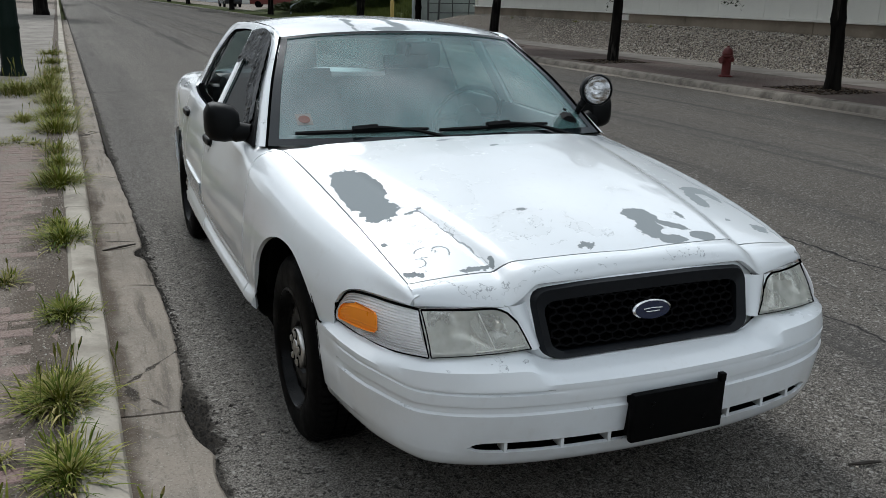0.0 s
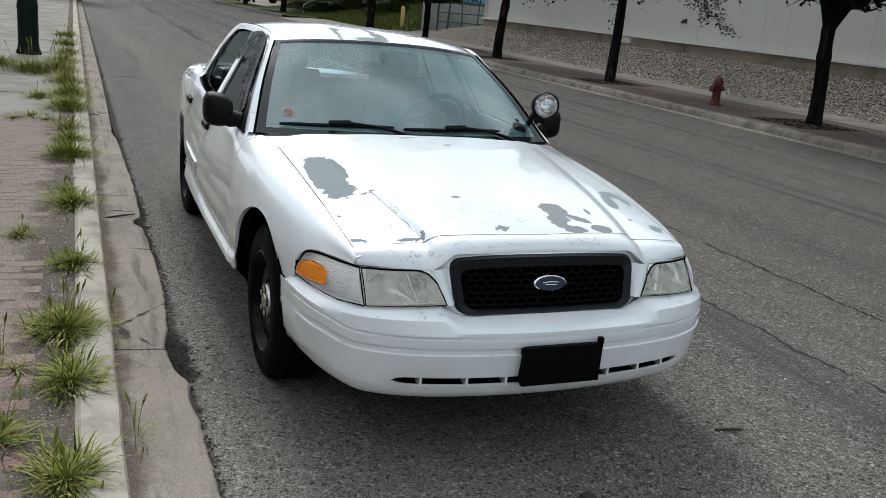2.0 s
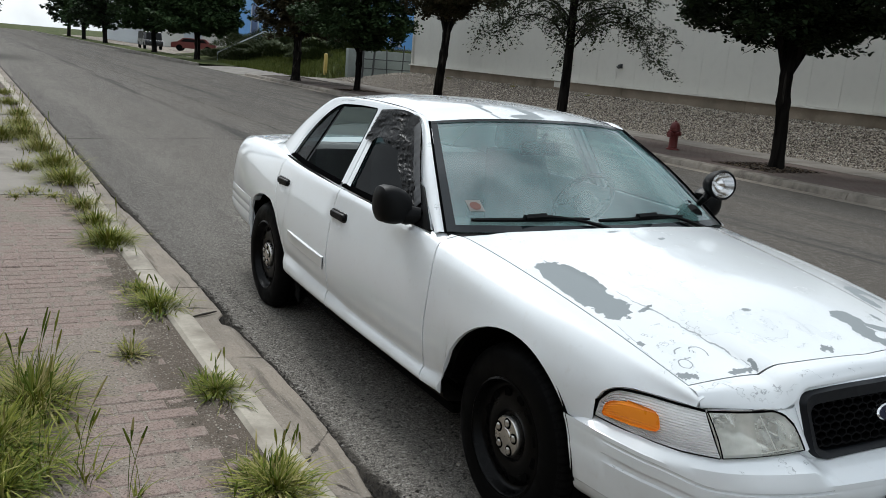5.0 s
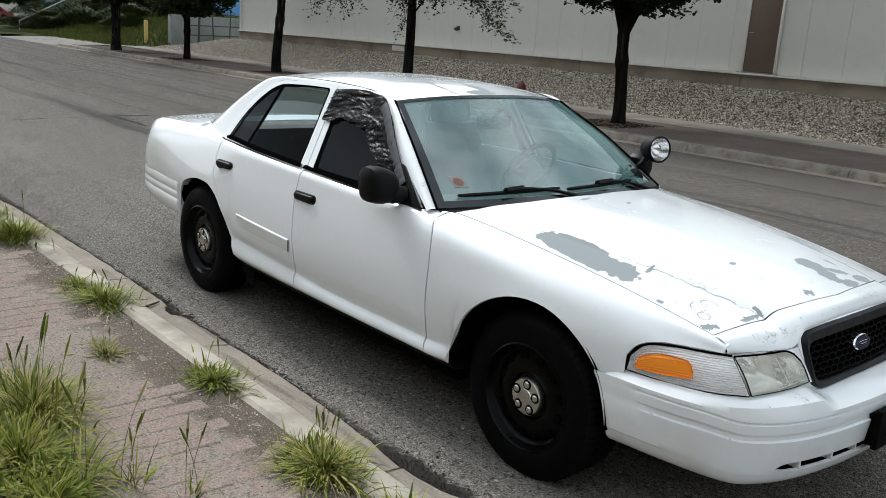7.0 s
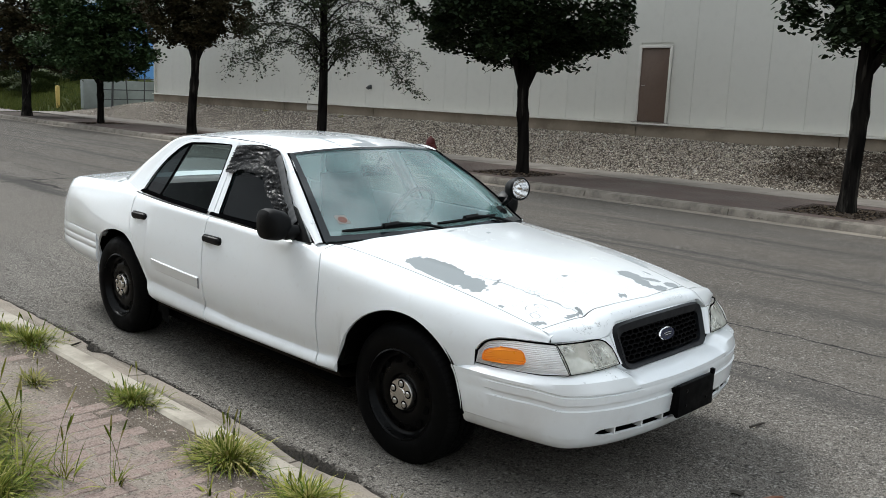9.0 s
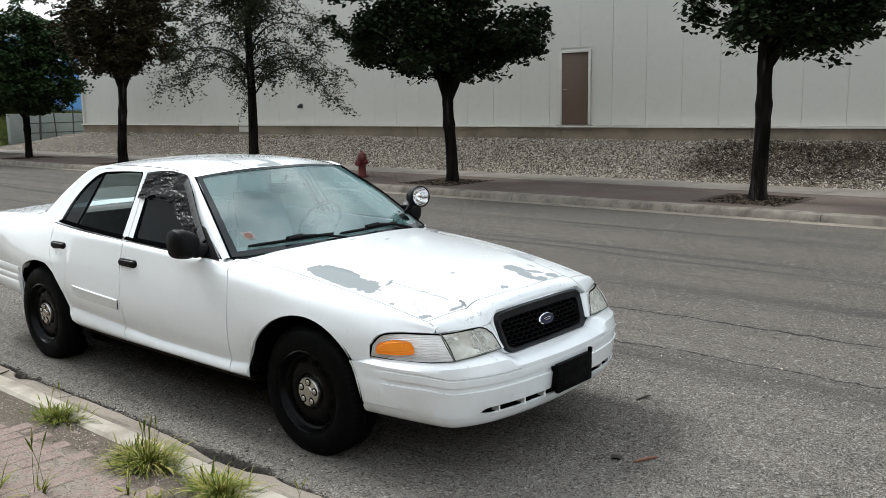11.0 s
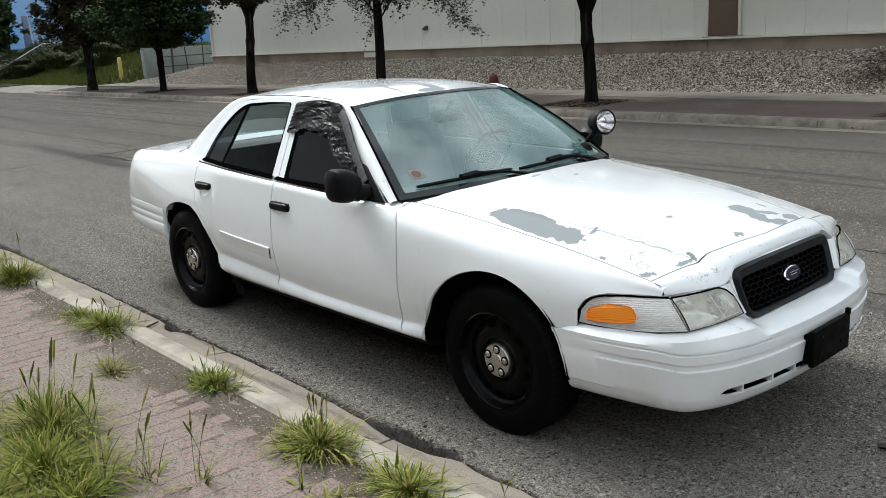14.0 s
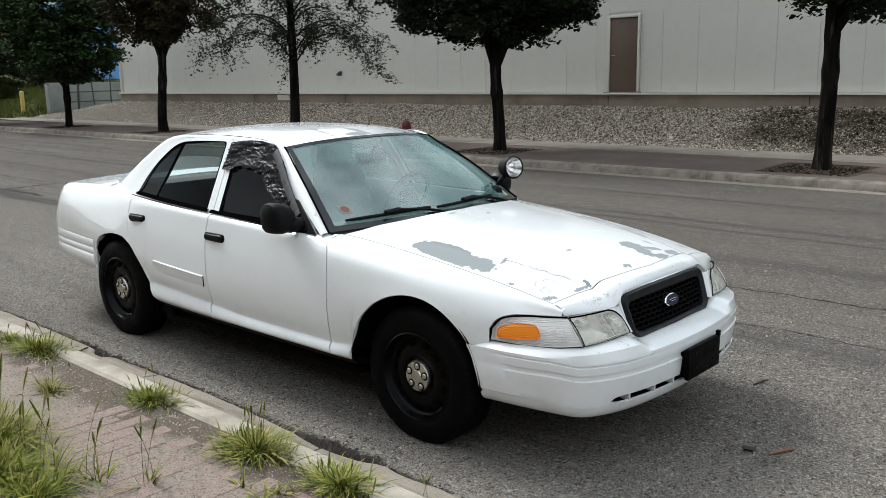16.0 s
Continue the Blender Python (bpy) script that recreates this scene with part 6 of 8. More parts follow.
for s in (-1, 1):
    b = bmesh.new()
    P = []
    for i, (p, q) in enumerate(zip(inner_line, outer_line)):
        bulge = 0.012 + 0.03 * smooth01((i - 44) / 14)
        P.append(cat([p, p.lerp(q, 0.5) + V(bulge * 0.7, 0, bulge * 0.5), q], 9))
    sheet(b, P)
    part("roof_rail", flip(b, s), PAINT, sedan)
    # foot of the rear pillar down to the quarter panel
    b = bmesh.new()
    top = P[-1]
    foot = [V(EX(y), y, EZ(y)) for y in (3.30, 3.22, 3.14, 3.06, 2.98, 2.92, 2.86, 2.82, 2.79)]
    if s < 0:
        foot = [V(-p.x, p.y, p.z) for p in foot]
        top = [V(-p.x, p.y, p.z) for p in [V(abs(q.x), q.y, q.z) for q in top]]
    sheet(b, [top, [p.lerp(q, 0.5) for p, q in zip(top, foot)], foot])
    part("rear_pillar", b, PAINT, sedan)
    # dark drip channel along the screen
    b = bmesh.new()
    tube(b, [p + V(0.003, -0.003, 0.002) for p in ws_side], 0.006, 6)
    part("screen_moulding", flip(b, s), SEAM, screen)

# the nose of the old car sits a little towards the driver's side
for ob in sedan.children_recursive:
    if ob.type == "MESH" and not ob.name.startswith(("plate_bracket", "bracket_tab", "bolt")):
        for v in ob.data.vertices:
            if v.co.y < 0.7:
                v.co.x += 0.033 * min(1.0, (0.7 - v.co.y) / 1.2) * min(1.0, max(0.0, (v.co.x + 0.5) / 1.4))

# wheels
def wheel(x_out, y, s):
    """x_out: how far the tyre's outer wall stands from the middle of the car."""
    w = 0.225
    c = V(x_out, y, WHEEL_R - 0.012)
    b = bmesh.new()
    prof = [(0.222, -0.012), (0.235, -0.004), (0.262, 0.0), (0.30, -0.004), (0.325, -0.014), (0.338, -0.026), (0.3415, -0.04)]
    tread = []
    for k in range(4):
        x0 = -0.045 - k * 0.042
        tread += [(WHEEL_R, x0), (WHEEL_R, x0 - 0.031), (WHEEL_R - 0.008, x0 - 0.033), (WHEEL_R - 0.008, x0 - 0.040)]
    prof += tread + [(0.338, -w + 0.02), (0.30, -w), (0.222, -w + 0.012)]
    lathe(b, prof, "x", c, 60)
    for v in b.verts:
        # flat where it stands on the street
        v.co.z = max(v.co.z, 0.001)
    tyre = part("wheel", flip(b, s), RUBBER, sedan, "black tyre on a black steel wheel")
    # blocks of the tread: a shoulder row that turns down the side wall, and three rows across
    b = bmesh.new()
    for k in range(72):
        a = 2 * math.pi * k / 72
        m = Matrix.Translation(c) @ Matrix.Rotation(a, 4, "X")
        sub = bmesh.new()
        vs = [sub.verts.new(V(*p)) for p in ((-0.016, -0.0095, 0.3275), (-0.016, 0.0095, 0.3275), (-0.030, 0.0105, 0.3415), (-0.030, -0.0105, 0.3415), (-0.050, 0.0115, 0.3495), (-0.050, -0.0095, 0.3495), (-0.076, 0.0165, 0.3500), (-0.076, -0.0045, 0.3500))]
        sub.faces.new(vs[:4])
        sub.faces.new((vs[3], vs[2], vs[4], vs[5]))
        sub.faces.new((vs[5], vs[4], vs[6], vs[7]))
        for row in range(3):
            x0 = -0.087 - 0.042 * row
            sk = 0.006 * (-1) ** row
            q_ = [sub.verts.new(V(*p)) for p in ((x0, -0.0105, 0.3500), (x0, 0.0105, 0.3500), (x0 - 0.031, 0.0105 + sk, 0.3500), (x0 - 0.031, -0.0105 + sk, 0.3500))]
            sub.faces.new(q_)
        merge(b, sub, m)
    for v in b.verts:
        v.co.z = max(v.co.z, 0.002)
    tagged(part("tread_block", flip(b, s), TREAD, tyre), kind="stuff")
    b = bmesh.new()
    lathe(b, [(0.226, -0.02), (0.226, -0.008), (0.218, -0.004), (0.212, -0.012), (0.207, -0.04), (0.196, -0.052), (0.188, -0.055), (0.176, -0.050), (0.150, -0.038), (0.118, -0.034), (0.098, -0.040), (0.090, -0.052), (0.05, -0.052), (0.001, -0.052)], "x", c, 60)
    rim = part("rim", flip(b, s), BLACK_STEEL, tyre, "black painted steel rim")
    # flat near-black discs stand for the shade in the vent holes
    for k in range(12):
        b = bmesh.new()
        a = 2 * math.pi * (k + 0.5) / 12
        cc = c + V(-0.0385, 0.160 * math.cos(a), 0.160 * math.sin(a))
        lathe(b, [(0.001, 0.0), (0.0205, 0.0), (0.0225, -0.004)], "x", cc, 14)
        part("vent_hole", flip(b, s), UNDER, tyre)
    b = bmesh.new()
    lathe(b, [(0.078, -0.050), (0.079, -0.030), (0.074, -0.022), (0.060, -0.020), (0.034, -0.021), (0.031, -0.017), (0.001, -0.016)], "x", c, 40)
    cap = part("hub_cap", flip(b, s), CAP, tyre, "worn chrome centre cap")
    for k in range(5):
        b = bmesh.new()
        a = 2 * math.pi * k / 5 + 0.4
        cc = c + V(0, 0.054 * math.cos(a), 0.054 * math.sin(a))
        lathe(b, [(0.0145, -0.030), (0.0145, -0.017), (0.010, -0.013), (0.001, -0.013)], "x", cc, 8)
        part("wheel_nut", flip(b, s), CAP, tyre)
    # near-black discs stand for the shaded recesses round the nuts
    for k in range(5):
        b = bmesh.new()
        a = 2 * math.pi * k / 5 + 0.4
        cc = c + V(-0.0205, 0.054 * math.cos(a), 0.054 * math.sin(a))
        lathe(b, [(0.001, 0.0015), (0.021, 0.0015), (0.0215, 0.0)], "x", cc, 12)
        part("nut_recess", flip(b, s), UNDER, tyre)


for s in (-1, 1):
    wheel(0.905, FRONT_Y, s)
    wheel(0.910, REAR_Y, s)
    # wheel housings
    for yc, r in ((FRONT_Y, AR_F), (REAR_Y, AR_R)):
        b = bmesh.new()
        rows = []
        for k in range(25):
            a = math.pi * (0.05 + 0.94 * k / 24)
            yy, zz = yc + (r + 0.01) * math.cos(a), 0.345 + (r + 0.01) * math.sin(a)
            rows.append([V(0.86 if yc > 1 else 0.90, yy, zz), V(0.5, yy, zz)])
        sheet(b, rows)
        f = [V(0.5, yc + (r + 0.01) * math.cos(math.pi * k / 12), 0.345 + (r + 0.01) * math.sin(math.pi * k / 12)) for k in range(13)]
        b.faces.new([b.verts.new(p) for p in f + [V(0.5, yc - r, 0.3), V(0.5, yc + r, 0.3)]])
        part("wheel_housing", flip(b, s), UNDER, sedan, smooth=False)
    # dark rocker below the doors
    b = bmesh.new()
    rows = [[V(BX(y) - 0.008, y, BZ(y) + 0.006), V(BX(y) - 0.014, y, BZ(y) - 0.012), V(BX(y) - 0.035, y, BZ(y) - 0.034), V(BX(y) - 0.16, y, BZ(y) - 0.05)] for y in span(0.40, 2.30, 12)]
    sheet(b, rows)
    part("rocker", flip(b, s), ROCKER, sedan, "dark brown rocker panel")
# underbody: plain near-black boxes, also sized to keep light off the street below
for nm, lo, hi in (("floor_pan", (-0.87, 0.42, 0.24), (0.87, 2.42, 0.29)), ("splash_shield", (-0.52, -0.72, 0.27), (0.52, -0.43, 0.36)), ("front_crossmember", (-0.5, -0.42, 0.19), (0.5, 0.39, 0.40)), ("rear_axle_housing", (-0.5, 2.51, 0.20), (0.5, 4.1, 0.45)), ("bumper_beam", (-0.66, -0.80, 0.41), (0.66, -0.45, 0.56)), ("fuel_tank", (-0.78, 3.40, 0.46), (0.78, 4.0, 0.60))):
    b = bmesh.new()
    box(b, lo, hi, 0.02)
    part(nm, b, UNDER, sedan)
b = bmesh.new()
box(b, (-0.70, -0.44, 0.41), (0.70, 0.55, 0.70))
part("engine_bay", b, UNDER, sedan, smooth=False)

# cabin
b = bmesh.new()
box(b, (-0.74, 0.62, 0.285), (0.74, 3.3, 0.34))
box(b, (-0.80, 0.56, 0.34), (0.80, 0.64, 0.90))
box(b, (-0.68, 3.02, 0.30), (0.68, 3.28, 0.98))
part("cabin_floor", b, DASH, sedan, smooth=False)
b = bmesh.new()
rows = []
for i, u in enumerate([-1 + 0.1 * k for k in range(21)]):
    x = u * 0.80
    yb = 0.69 - 0.155 * (1 - u * u)
    rows.append(cat([V(x, yb + 0.03, 0.955), V(x, yb + 0.25, 0.965 + 0.015 * (0.1 < -u < 0.9)), V(x, 1.05, 0.93), V(x, 1.10, 0.80), V(x, 1.0, 0.55)], 12))
sheet(b, rows)
part("dashboard", b, DASH, sedan, "dark grey dashboard")
for s in (-1, 1):
    b = bmesh.new()
    sheet(b, [[V(EX(y) - 0.06, y, z) for z in (0.3, 0.6, 0.93)] + [V(gx(y, EZ(y)) - 0.03, y, EZ(y) + 0.02), V(gx(y, EZ(y)) - 0.016, y, EZ(y) + 0.026)] for y in span(0.72, 2.75, 10)])
    part("door_card", flip(b, s), TRIM_GREY, sedan)


def front_seat(x):
    b = bmesh.new()
    box(b, (x - 0.27, 1.30, 0.34), (x + 0.27, 1.86, 0.58), 0.06)
    seat = part("front_seat", b, CLOTH, sedan, "grey cloth front seat")
    b = bmesh.new()
    rows = []
    for k in range(9):
        f = k / 8
        yy, zz, w = 1.80 + 0.20 * f, 0.52 + 0.66 * f, 0.27 - 0.06 * f * f
        rows.append([V(x + w * math.cos(a), yy + 0.075 * math.sin(a), zz) for a in (2 * math.pi * q / 16 for q in range(16))])
    vs = sheet(b, rows, close=True)
    b.faces.new(vs[-1])
    part("backrest", b, CLOTH, seat)
    b = bmesh.new()
    box(b, (x - 0.13, 1.95, 1.18), (x + 0.13, 2.07, 1.33), 0.04)
    part("headrest", b, CLOTH, seat)


front_seat(-0.38)
front_seat(0.38)
b = bmesh.new()
box(b, (-0.66, 2.25, 0.34), (0.66, 2.8, 0.60), 0.06)
box(b, (-0.66, 2.72, 0.56), (0.66, 2.95, 1.08), 0.07)
part("rear_seat", b, CLOTH, sedan, "grey rear bench seat")
b = bmesh.new()
sheet(b, [across(V(0.62, y, z), 0.03, 0.0, 9) for y, z in ((2.9, 1.035), (3.29, 1.045))])
part("parcel_shelf", b, DASH, sedan)
b = bmesh.new()
sheet(b, [across(V(p.x - 0.02, p.y, p.z - 0.03), r_bow(p.y), r_z(p.y), 17) for p in r_side])
part("headlining", b, TRIM_GREY, sedan)
# steering wheel on the left-hand side
b = bmesh.new()
m = Matrix.Translation((0.38, 1.28, 0.98)) @ Matrix.Rotation(radians(-62), 4, "X")
ringp = [m @ V(0.185 * math.cos(2 * math.pi * k / 28), 0.185 * math.sin(2 * math.pi * k / 28), 0) for k in range(29)]
tube(b, ringp, 0.014, 8, cap=False)
sw = part("steering_wheel", b, BLACK_PLASTIC, sedan)
b = bmesh.new()
tube(b, [m @ V(-0.18, 0, 0), m @ V(0.18, 0, 0)], 0.016, 8)
tube(b, [m @ V(0, 0, 0.02), m @ V(0, 0, -0.05)], 0.07, 14)
part("steering_hub", b, BLACK_PLASTIC, sw)
# inner mirror
b = bmesh.new()
box(b, (-0.12, 1.20, 1.24), (0.12, 1.23, 1.31), 0.012)
tube(b, [(0, 1.21, 1.30), (0, 1.17, 1.36)], 0.012)
part("inner_mirror", b, BLACK_PLASTIC, sedan)

# outer mirrors
for s in (-1, 1):
    b = bmesh.new()
    rows = []
    secs = [(0.905, 0.06, 0.055, 0), (0.93, 0.072, 0.075, 0), (0.98, 0.08, 0.085, 0.004), (1.025, 0.08, 0.085, 0.008), (1.055, 0.07, 0.078, 0.008), (1.074, 0.045, 0.05, 0.008), (1.078, 0.01, 0.01, 0.008)]
    for x, ry, rz, dz in secs:
        x = 0.900 + (x - 0.905) * 0.80
        rows.append([V(x, 0.93 + (x - 0.9) * 0.18 + ry * math.copysign(abs(math.cos(a)) ** 0.75, math.cos(a)), 1.035 + dz + rz * math.copysign(abs(math.sin(a)) ** 0.7, math.sin(a))) for a in (2 * math.pi * q / 24 for q in range(24))])
    vs = sheet(b, rows, close=True)
    b.faces.new(vs[0])
    b.faces.new(vs[-1][::-1])
    mir = part("side_mirror", flip(b, s), BLACK_PLASTIC, sedan, "black folding side mirror")
    b = bmesh.new()
    tri = [on_side((0.742, 0.958), 0.012), on_side((0.985, 0.974), 0.012), on_side((0.985, 1.125), 0.012), on_side((0.96, 1.118), 0.012)]
    vs = [b.verts.new(p) for p in tri]
    b.faces.new(vs)
    lip(b, 0.012, (0, 1, 1))
    tube(b, [on_side((0.88, 1.0), 0.0), V(0.905, 0.90, 1.0), V(0.94, 0.93, 1.015)], [0.035, 0.045, 0.05], 10)
    part("mirror_foot", flip(b, s), BLACK_PLASTIC, mir)

# wipers
def on_screen(x, f, up=0.012):
    """A point over the windscreen: x across, f from base to top."""
    i = f * 20
    k = min(int(i), 19)
    row = [p.lerp(q, i - k) for p, q in zip(ws_rows[k], ws_rows[k + 1])]
    j = (x / row[-1].x + 1) / 2 * 32
    q = min(max(int(j), 0), 31)
    return row[q].lerp(row[q + 1], j - q) + V(0, -0.5 * up, 0.85 * up)


for x0, x1, arm0 in ((-0.70, -0.13, 0.02), (-0.08, 0.50, 0.63)):
    b = bmesh.new()
    blade = [on_screen(x0 + (x1 - x0) * k / 10, 0.075 + 0.012 * k / 10, 0.014) for k in range(11)]
    tube(b, blade, [0.008] + [0.010] * 9 + [0.006], 6)
    w = part("wiper", b, BLACK_PLASTIC, sedan, "black windscreen wiper")
    b = bmesh.new()
    mid = blade[5]
    tube(b, [mid + V(-0.05, 0, 0.008), mid + V(0.06, 0, 0.012)], [0.018, 0.02], 6)
    tube(b, cat([mid + V(0, 0, 0.018), mid.lerp(on_screen(arm0 + 0.05, 0.01, 0.02), 0.5) + V(0, 0, 0.012), on_screen(arm0, 0.0, 0.0) + V(0.02, -0.06, -0.01)], 9), [0.010, 0.010, 0.009, 0.008, 0.008, 0.009, 0.011, 0.012, 0.014], 6)
    part("wiper_arm", b, BLACK_PLASTIC, w)

# spotlight on the driver's pillar
b = bmesh.new()
sc = V(0.800, 0.697, 1.174)
ax = V(-0.25, -1, 0.10).normalized()
prof = [(0.001, 0.12), (0.032, 0.115), (0.056, 0.092), (0.070, 0.055), (0.076, 0.01), (0.078, -0.01), (0.072, -0.02), (0.066, -0.012)]
rot = ax.to_track_quat("-Y", "Z").to_matrix().to_4x4()
sub = bmesh.new()
lathe(sub, prof, "y", (0, 0, 0), 32)
merge(b, sub, Matrix.Translation(sc) @ rot)
spot = part("spotlight", b, BLACK_PLASTIC, sedan, "black pillar spotlight with a chrome bowl")
b = bmesh.new()
sub = bmesh.new()
lathe(sub, [(0.066, -0.012), (0.055, 0.025), (0.035, 0.05), (0.012, 0.06), (0.001, 0.02)], "y", (0, 0, 0), 32)
merge(b, sub, Matrix.Translation(sc) @ rot)
part("spot_reflector", b, CHROME, spot)
b = bmesh.new()
tube(b, [sc + V(-0.02, 0.06, -0.05), sc + V(-0.05, 0.05, -0.075), V(0.765, 0.80, 1.06)], [0.024, 0.02, 0.015], 8)
tube(b, [sc + V(-0.04, 0.05, -0.03), V(0.755, 0.80, 1.05)], 0.009, 8)
part("spot_bracket", b, BLACK_PLASTIC, spot)
b = bmesh.new()
tube(b, [(0.63, 0.80, 0.985), (0.655, 0.77, 1.03), (0.68, 0.80, 1.065)], [0.022, 0.028, 0.02], 10)
lathe(b, [(0.001, -0.04), (0.05, -0.034), (0.066, 0.0), (0.056, 0.034), (0.001, 0.04)], "y", (0.660, 0.745, 1.0), 18)
part("spot_handle", b, BLACK_PLASTIC, spot)

# black tape and torn plastic over the front passenger window
TAPE = Mat("crumpled_black_plastic", (0.0025, 0.0025, 0.0028), 0.25, spec=0.05)
TAPE.mix(TAPE.ramp(TAPE.noise(40, 4), 0.62, 0.72, 0, 0.4), (0.02, 0.02, 0.021))
TAPE.rough(TAPE.ramp(TAPE.noise(18, 4), 0.35, 0.65, 0.14, 0.38))
TAPE.bump(TAPE.noise(30, 6, 0.55, stretch=(1.0, 0.7, 1.3)), 0.55, 0.016)
TAPE.bump(TAPE.noise(11, 2, 0.45, stretch=(1.0, 0.4, 1.2)), 0.7, 0.04)
TAPE.bump(TAPE.noise(42, 3, 0.5, stretch=(1.0, 0.25, 1.4)), 0.4, 0.008)
spine = cat([V(1.79, 1.385, 0), V(1.62, 1.402, 0), V(1.46, 1.400, 0), V(1.30, 1.355, 0), V(1.12, 1.212, 0), V(0.98, 1.10, 0), V(0.86, 1.005, 0)], 181)
b = bmesh.new()
rows = []
tr = random.Random(3)
run = 0.0
folds = []
for k in range(34):
    r0 = tr.uniform(-0.1, 0.95)
    folds.append((tr.uniform(-0.01, 0.15), tr.uniform(-0.05, 0.05), r0, r0 + tr.uniform(0.12, 0.4), tr.uniform(0.0018, 0.0055), tr.uniform(0.005, 0.014)))
for i, p in enumerate(spine):
    d = (spine[min(i + 1, 180)] - spine[max(i - 1, 0)]).normalized()
    run += (spine[i] - spine[i - 1]).length if i else 0
    inn = V(-d.y, d.x, 0)
    if inn.dot(V(1.4, 1.1, 0) - p) < 0:
        inn = -inn
    wide = 0.158 + 0.020 * noise.noise(V(run * 9, 0, 0)) + 0.012 * noise.noise(V(run * 45, 3, 0)) - 0.055 * smooth01((i - 93) / 60)
    row = []
    for k in range(41):
        w = wide * k / 40 - 0.012
        jag = (0.02 * noise.noise(V(k * 0.5, 7, 0)) + 0.012 * noise.noise(V(k * 1.7, 2, 0))) * (1 - smooth01(i / 10))
        q = p + inn * w + d * jag
        # long folds that run along the strip, drifting across it
        rip = 0.005 * noise.noise(V(run * 4, w * 9, 1)) + 0.0014 * noise.noise(V(run * 11, w * 60, 5))
        for w0, drift, r0, r1, amp, half in folds:
            if r0 < run < r1:
                f = (run - r0) / (r1 - r0)
                c = w0 + drift * (f - 0.5) + 0.008 * noise.noise(V(run * 8, w0 * 90, 3))
                rip += amp * math.sin(math.pi * f) ** 0.5 * max(0.0, 1 - abs(w - c) / half)
        row.append(on_side((q.x, q.y), 0.009 + rip))
    rows.append(row)
sheet(b, rows)
part("window_tape", flip(b, -1), TAPE.m, sedan, "crumpled black tape and plastic over the window edge")
# flat grey tape that holds it along the windscreen pillar
b = bmesh.new()
rows = []
for i in range(86, 168):
    p = spine[i]
    d = (spine[i + 1] - spine[i - 1]).normalized()
    inn = V(-d.y, d.x, 0)
    if inn.dot(V(1.4, 1.1, 0) - p) < 0:
        inn = -inn
    lift = 0.019 + 0.002 * noise.noise(V(i * 0.21, 0, 0))
    rows.append([on_side((p + inn * (-0.014 + 0.003 * noise.noise(V(i * 0.3, 4, 0)) + 0.042 * k / 4)).xy, lift - 0.004 * (k - 2) ** 2 / 4) for k in range(5)])
sheet(b, rows)
part("tape_strip", flip(b, -1), paint_metal("dull_grey_tape", (0.040, 0.042, 0.045), 0.55, 0.3, spec=0.3), sedan, "flat dull grey tape strip")

# sticker inside the screen: a pale rim round a reddish middle
b = bmesh.new()
sheet(b, [[on_screen(x, f, 0.0015) for x in (-0.675, -0.61)] for f in (0.155, 0.24)])
sticker = part("sticker", b, paint_metal("pale_sticker_rim", (0.20, 0.20, 0.185), 0.6, 0.3), screen, "small faded sticker with a reddish print")
b = bmesh.new()
sheet(b, [[on_screen(-0.6425 + 0.024 * math.cos(a) * r, 0.195 + 0.030 * math.sin(a) * r, 0.003) for a in (2 * math.pi * k / 14 for k in range(14))] for r in (1.0, 0.6, 0.05)], close=True)
part("sticker_print", b, paint_metal("faded_red_print", (0.15, 0.062, 0.045), 0.6, 0.5), sticker, smooth=False)

# deck between rear window and trunk lid
b = bmesh.new()
tf = [V(u * (EX(3.30) - 0.006), 3.302, EZ(3.30) + 0.03 * (1 - u * u)) for u in (-1 + 2 * i / 32 for i in range(33))]
sheet(b, [bl_rows[-1], [p.lerp(q, 0.5) for p, q in zip(bl_rows[-1], tf)], tf])
part("rear_deck", b, PAINT, sedan)


# ---- fire hydrant across the street ----
hyd = thing("fire_hydrant", "faded red cast-iron fire hydrant on the far pavement", "hydrant", (12.5, 13.2, FW))
b = bmesh.new()
lathe(b, [(0.16, 0.0), (0.16, 0.03), (0.11, 0.05), (0.105, 0.10), (0.10, 0.42), (0.115, 0.44), (0.135, 0.45), (0.135, 0.48), (0.115, 0.49)], "z", (0, 0, 0), 24)
part("barrel", b, HYDRANT_RED, hyd)
b = bmesh.new()
lathe(b, [(0.12, 0.49), (0.125, 0.53), (0.11, 0.60), (0.075, 0.65), (0.03, 0.67), (0.03, 0.70), (0.001, 0.70)], "z", (0, 0, 0), 24)
part("bonnet", b, HYDRANT_RED, hyd)
for dx, dy, r in ((-1, 0, 0.075), (0, 1, 0.055), (0, -1, 0.055)):
    b = bmesh.new()
    e = V(dx, dy, 0)
    c0 = V(0, 0, 0.37 if r > 0.07 else 0.40)
    tube(b, [c0 + e * 0.08, c0 + e * 0.15, c0 + e * 0.151, c0 + e * 0.185], [r * 0.85, r * 0.85, r, r], 14)
    tube(b, [c0 + e * 0.185, c0 + e * 0.21], 0.02, 5)
    part("hose_cap", b, HYDRANT_RED, hyd)

# ---- street lamp post at the near kerb ----
post = thing("street_lamp", "dark green painted iron street lamp post", "street lamp", (-2.36, 13.2, 0.15))
b = bmesh.new()
prof = [(0.20, 0.0), (0.205, 0.04), (0.18, 0.10), (0.165, 0.18), (0.162, 0.75), (0.170, 0.78), (0.170, 0.82), (0.160, 0.86), (0.150, 1.4), (0.10, 4.5), (0.075, 7.5)]
rings = lathe(b, prof, "z", (0, 0, 0), 32)
b.faces.new(rings[-1])
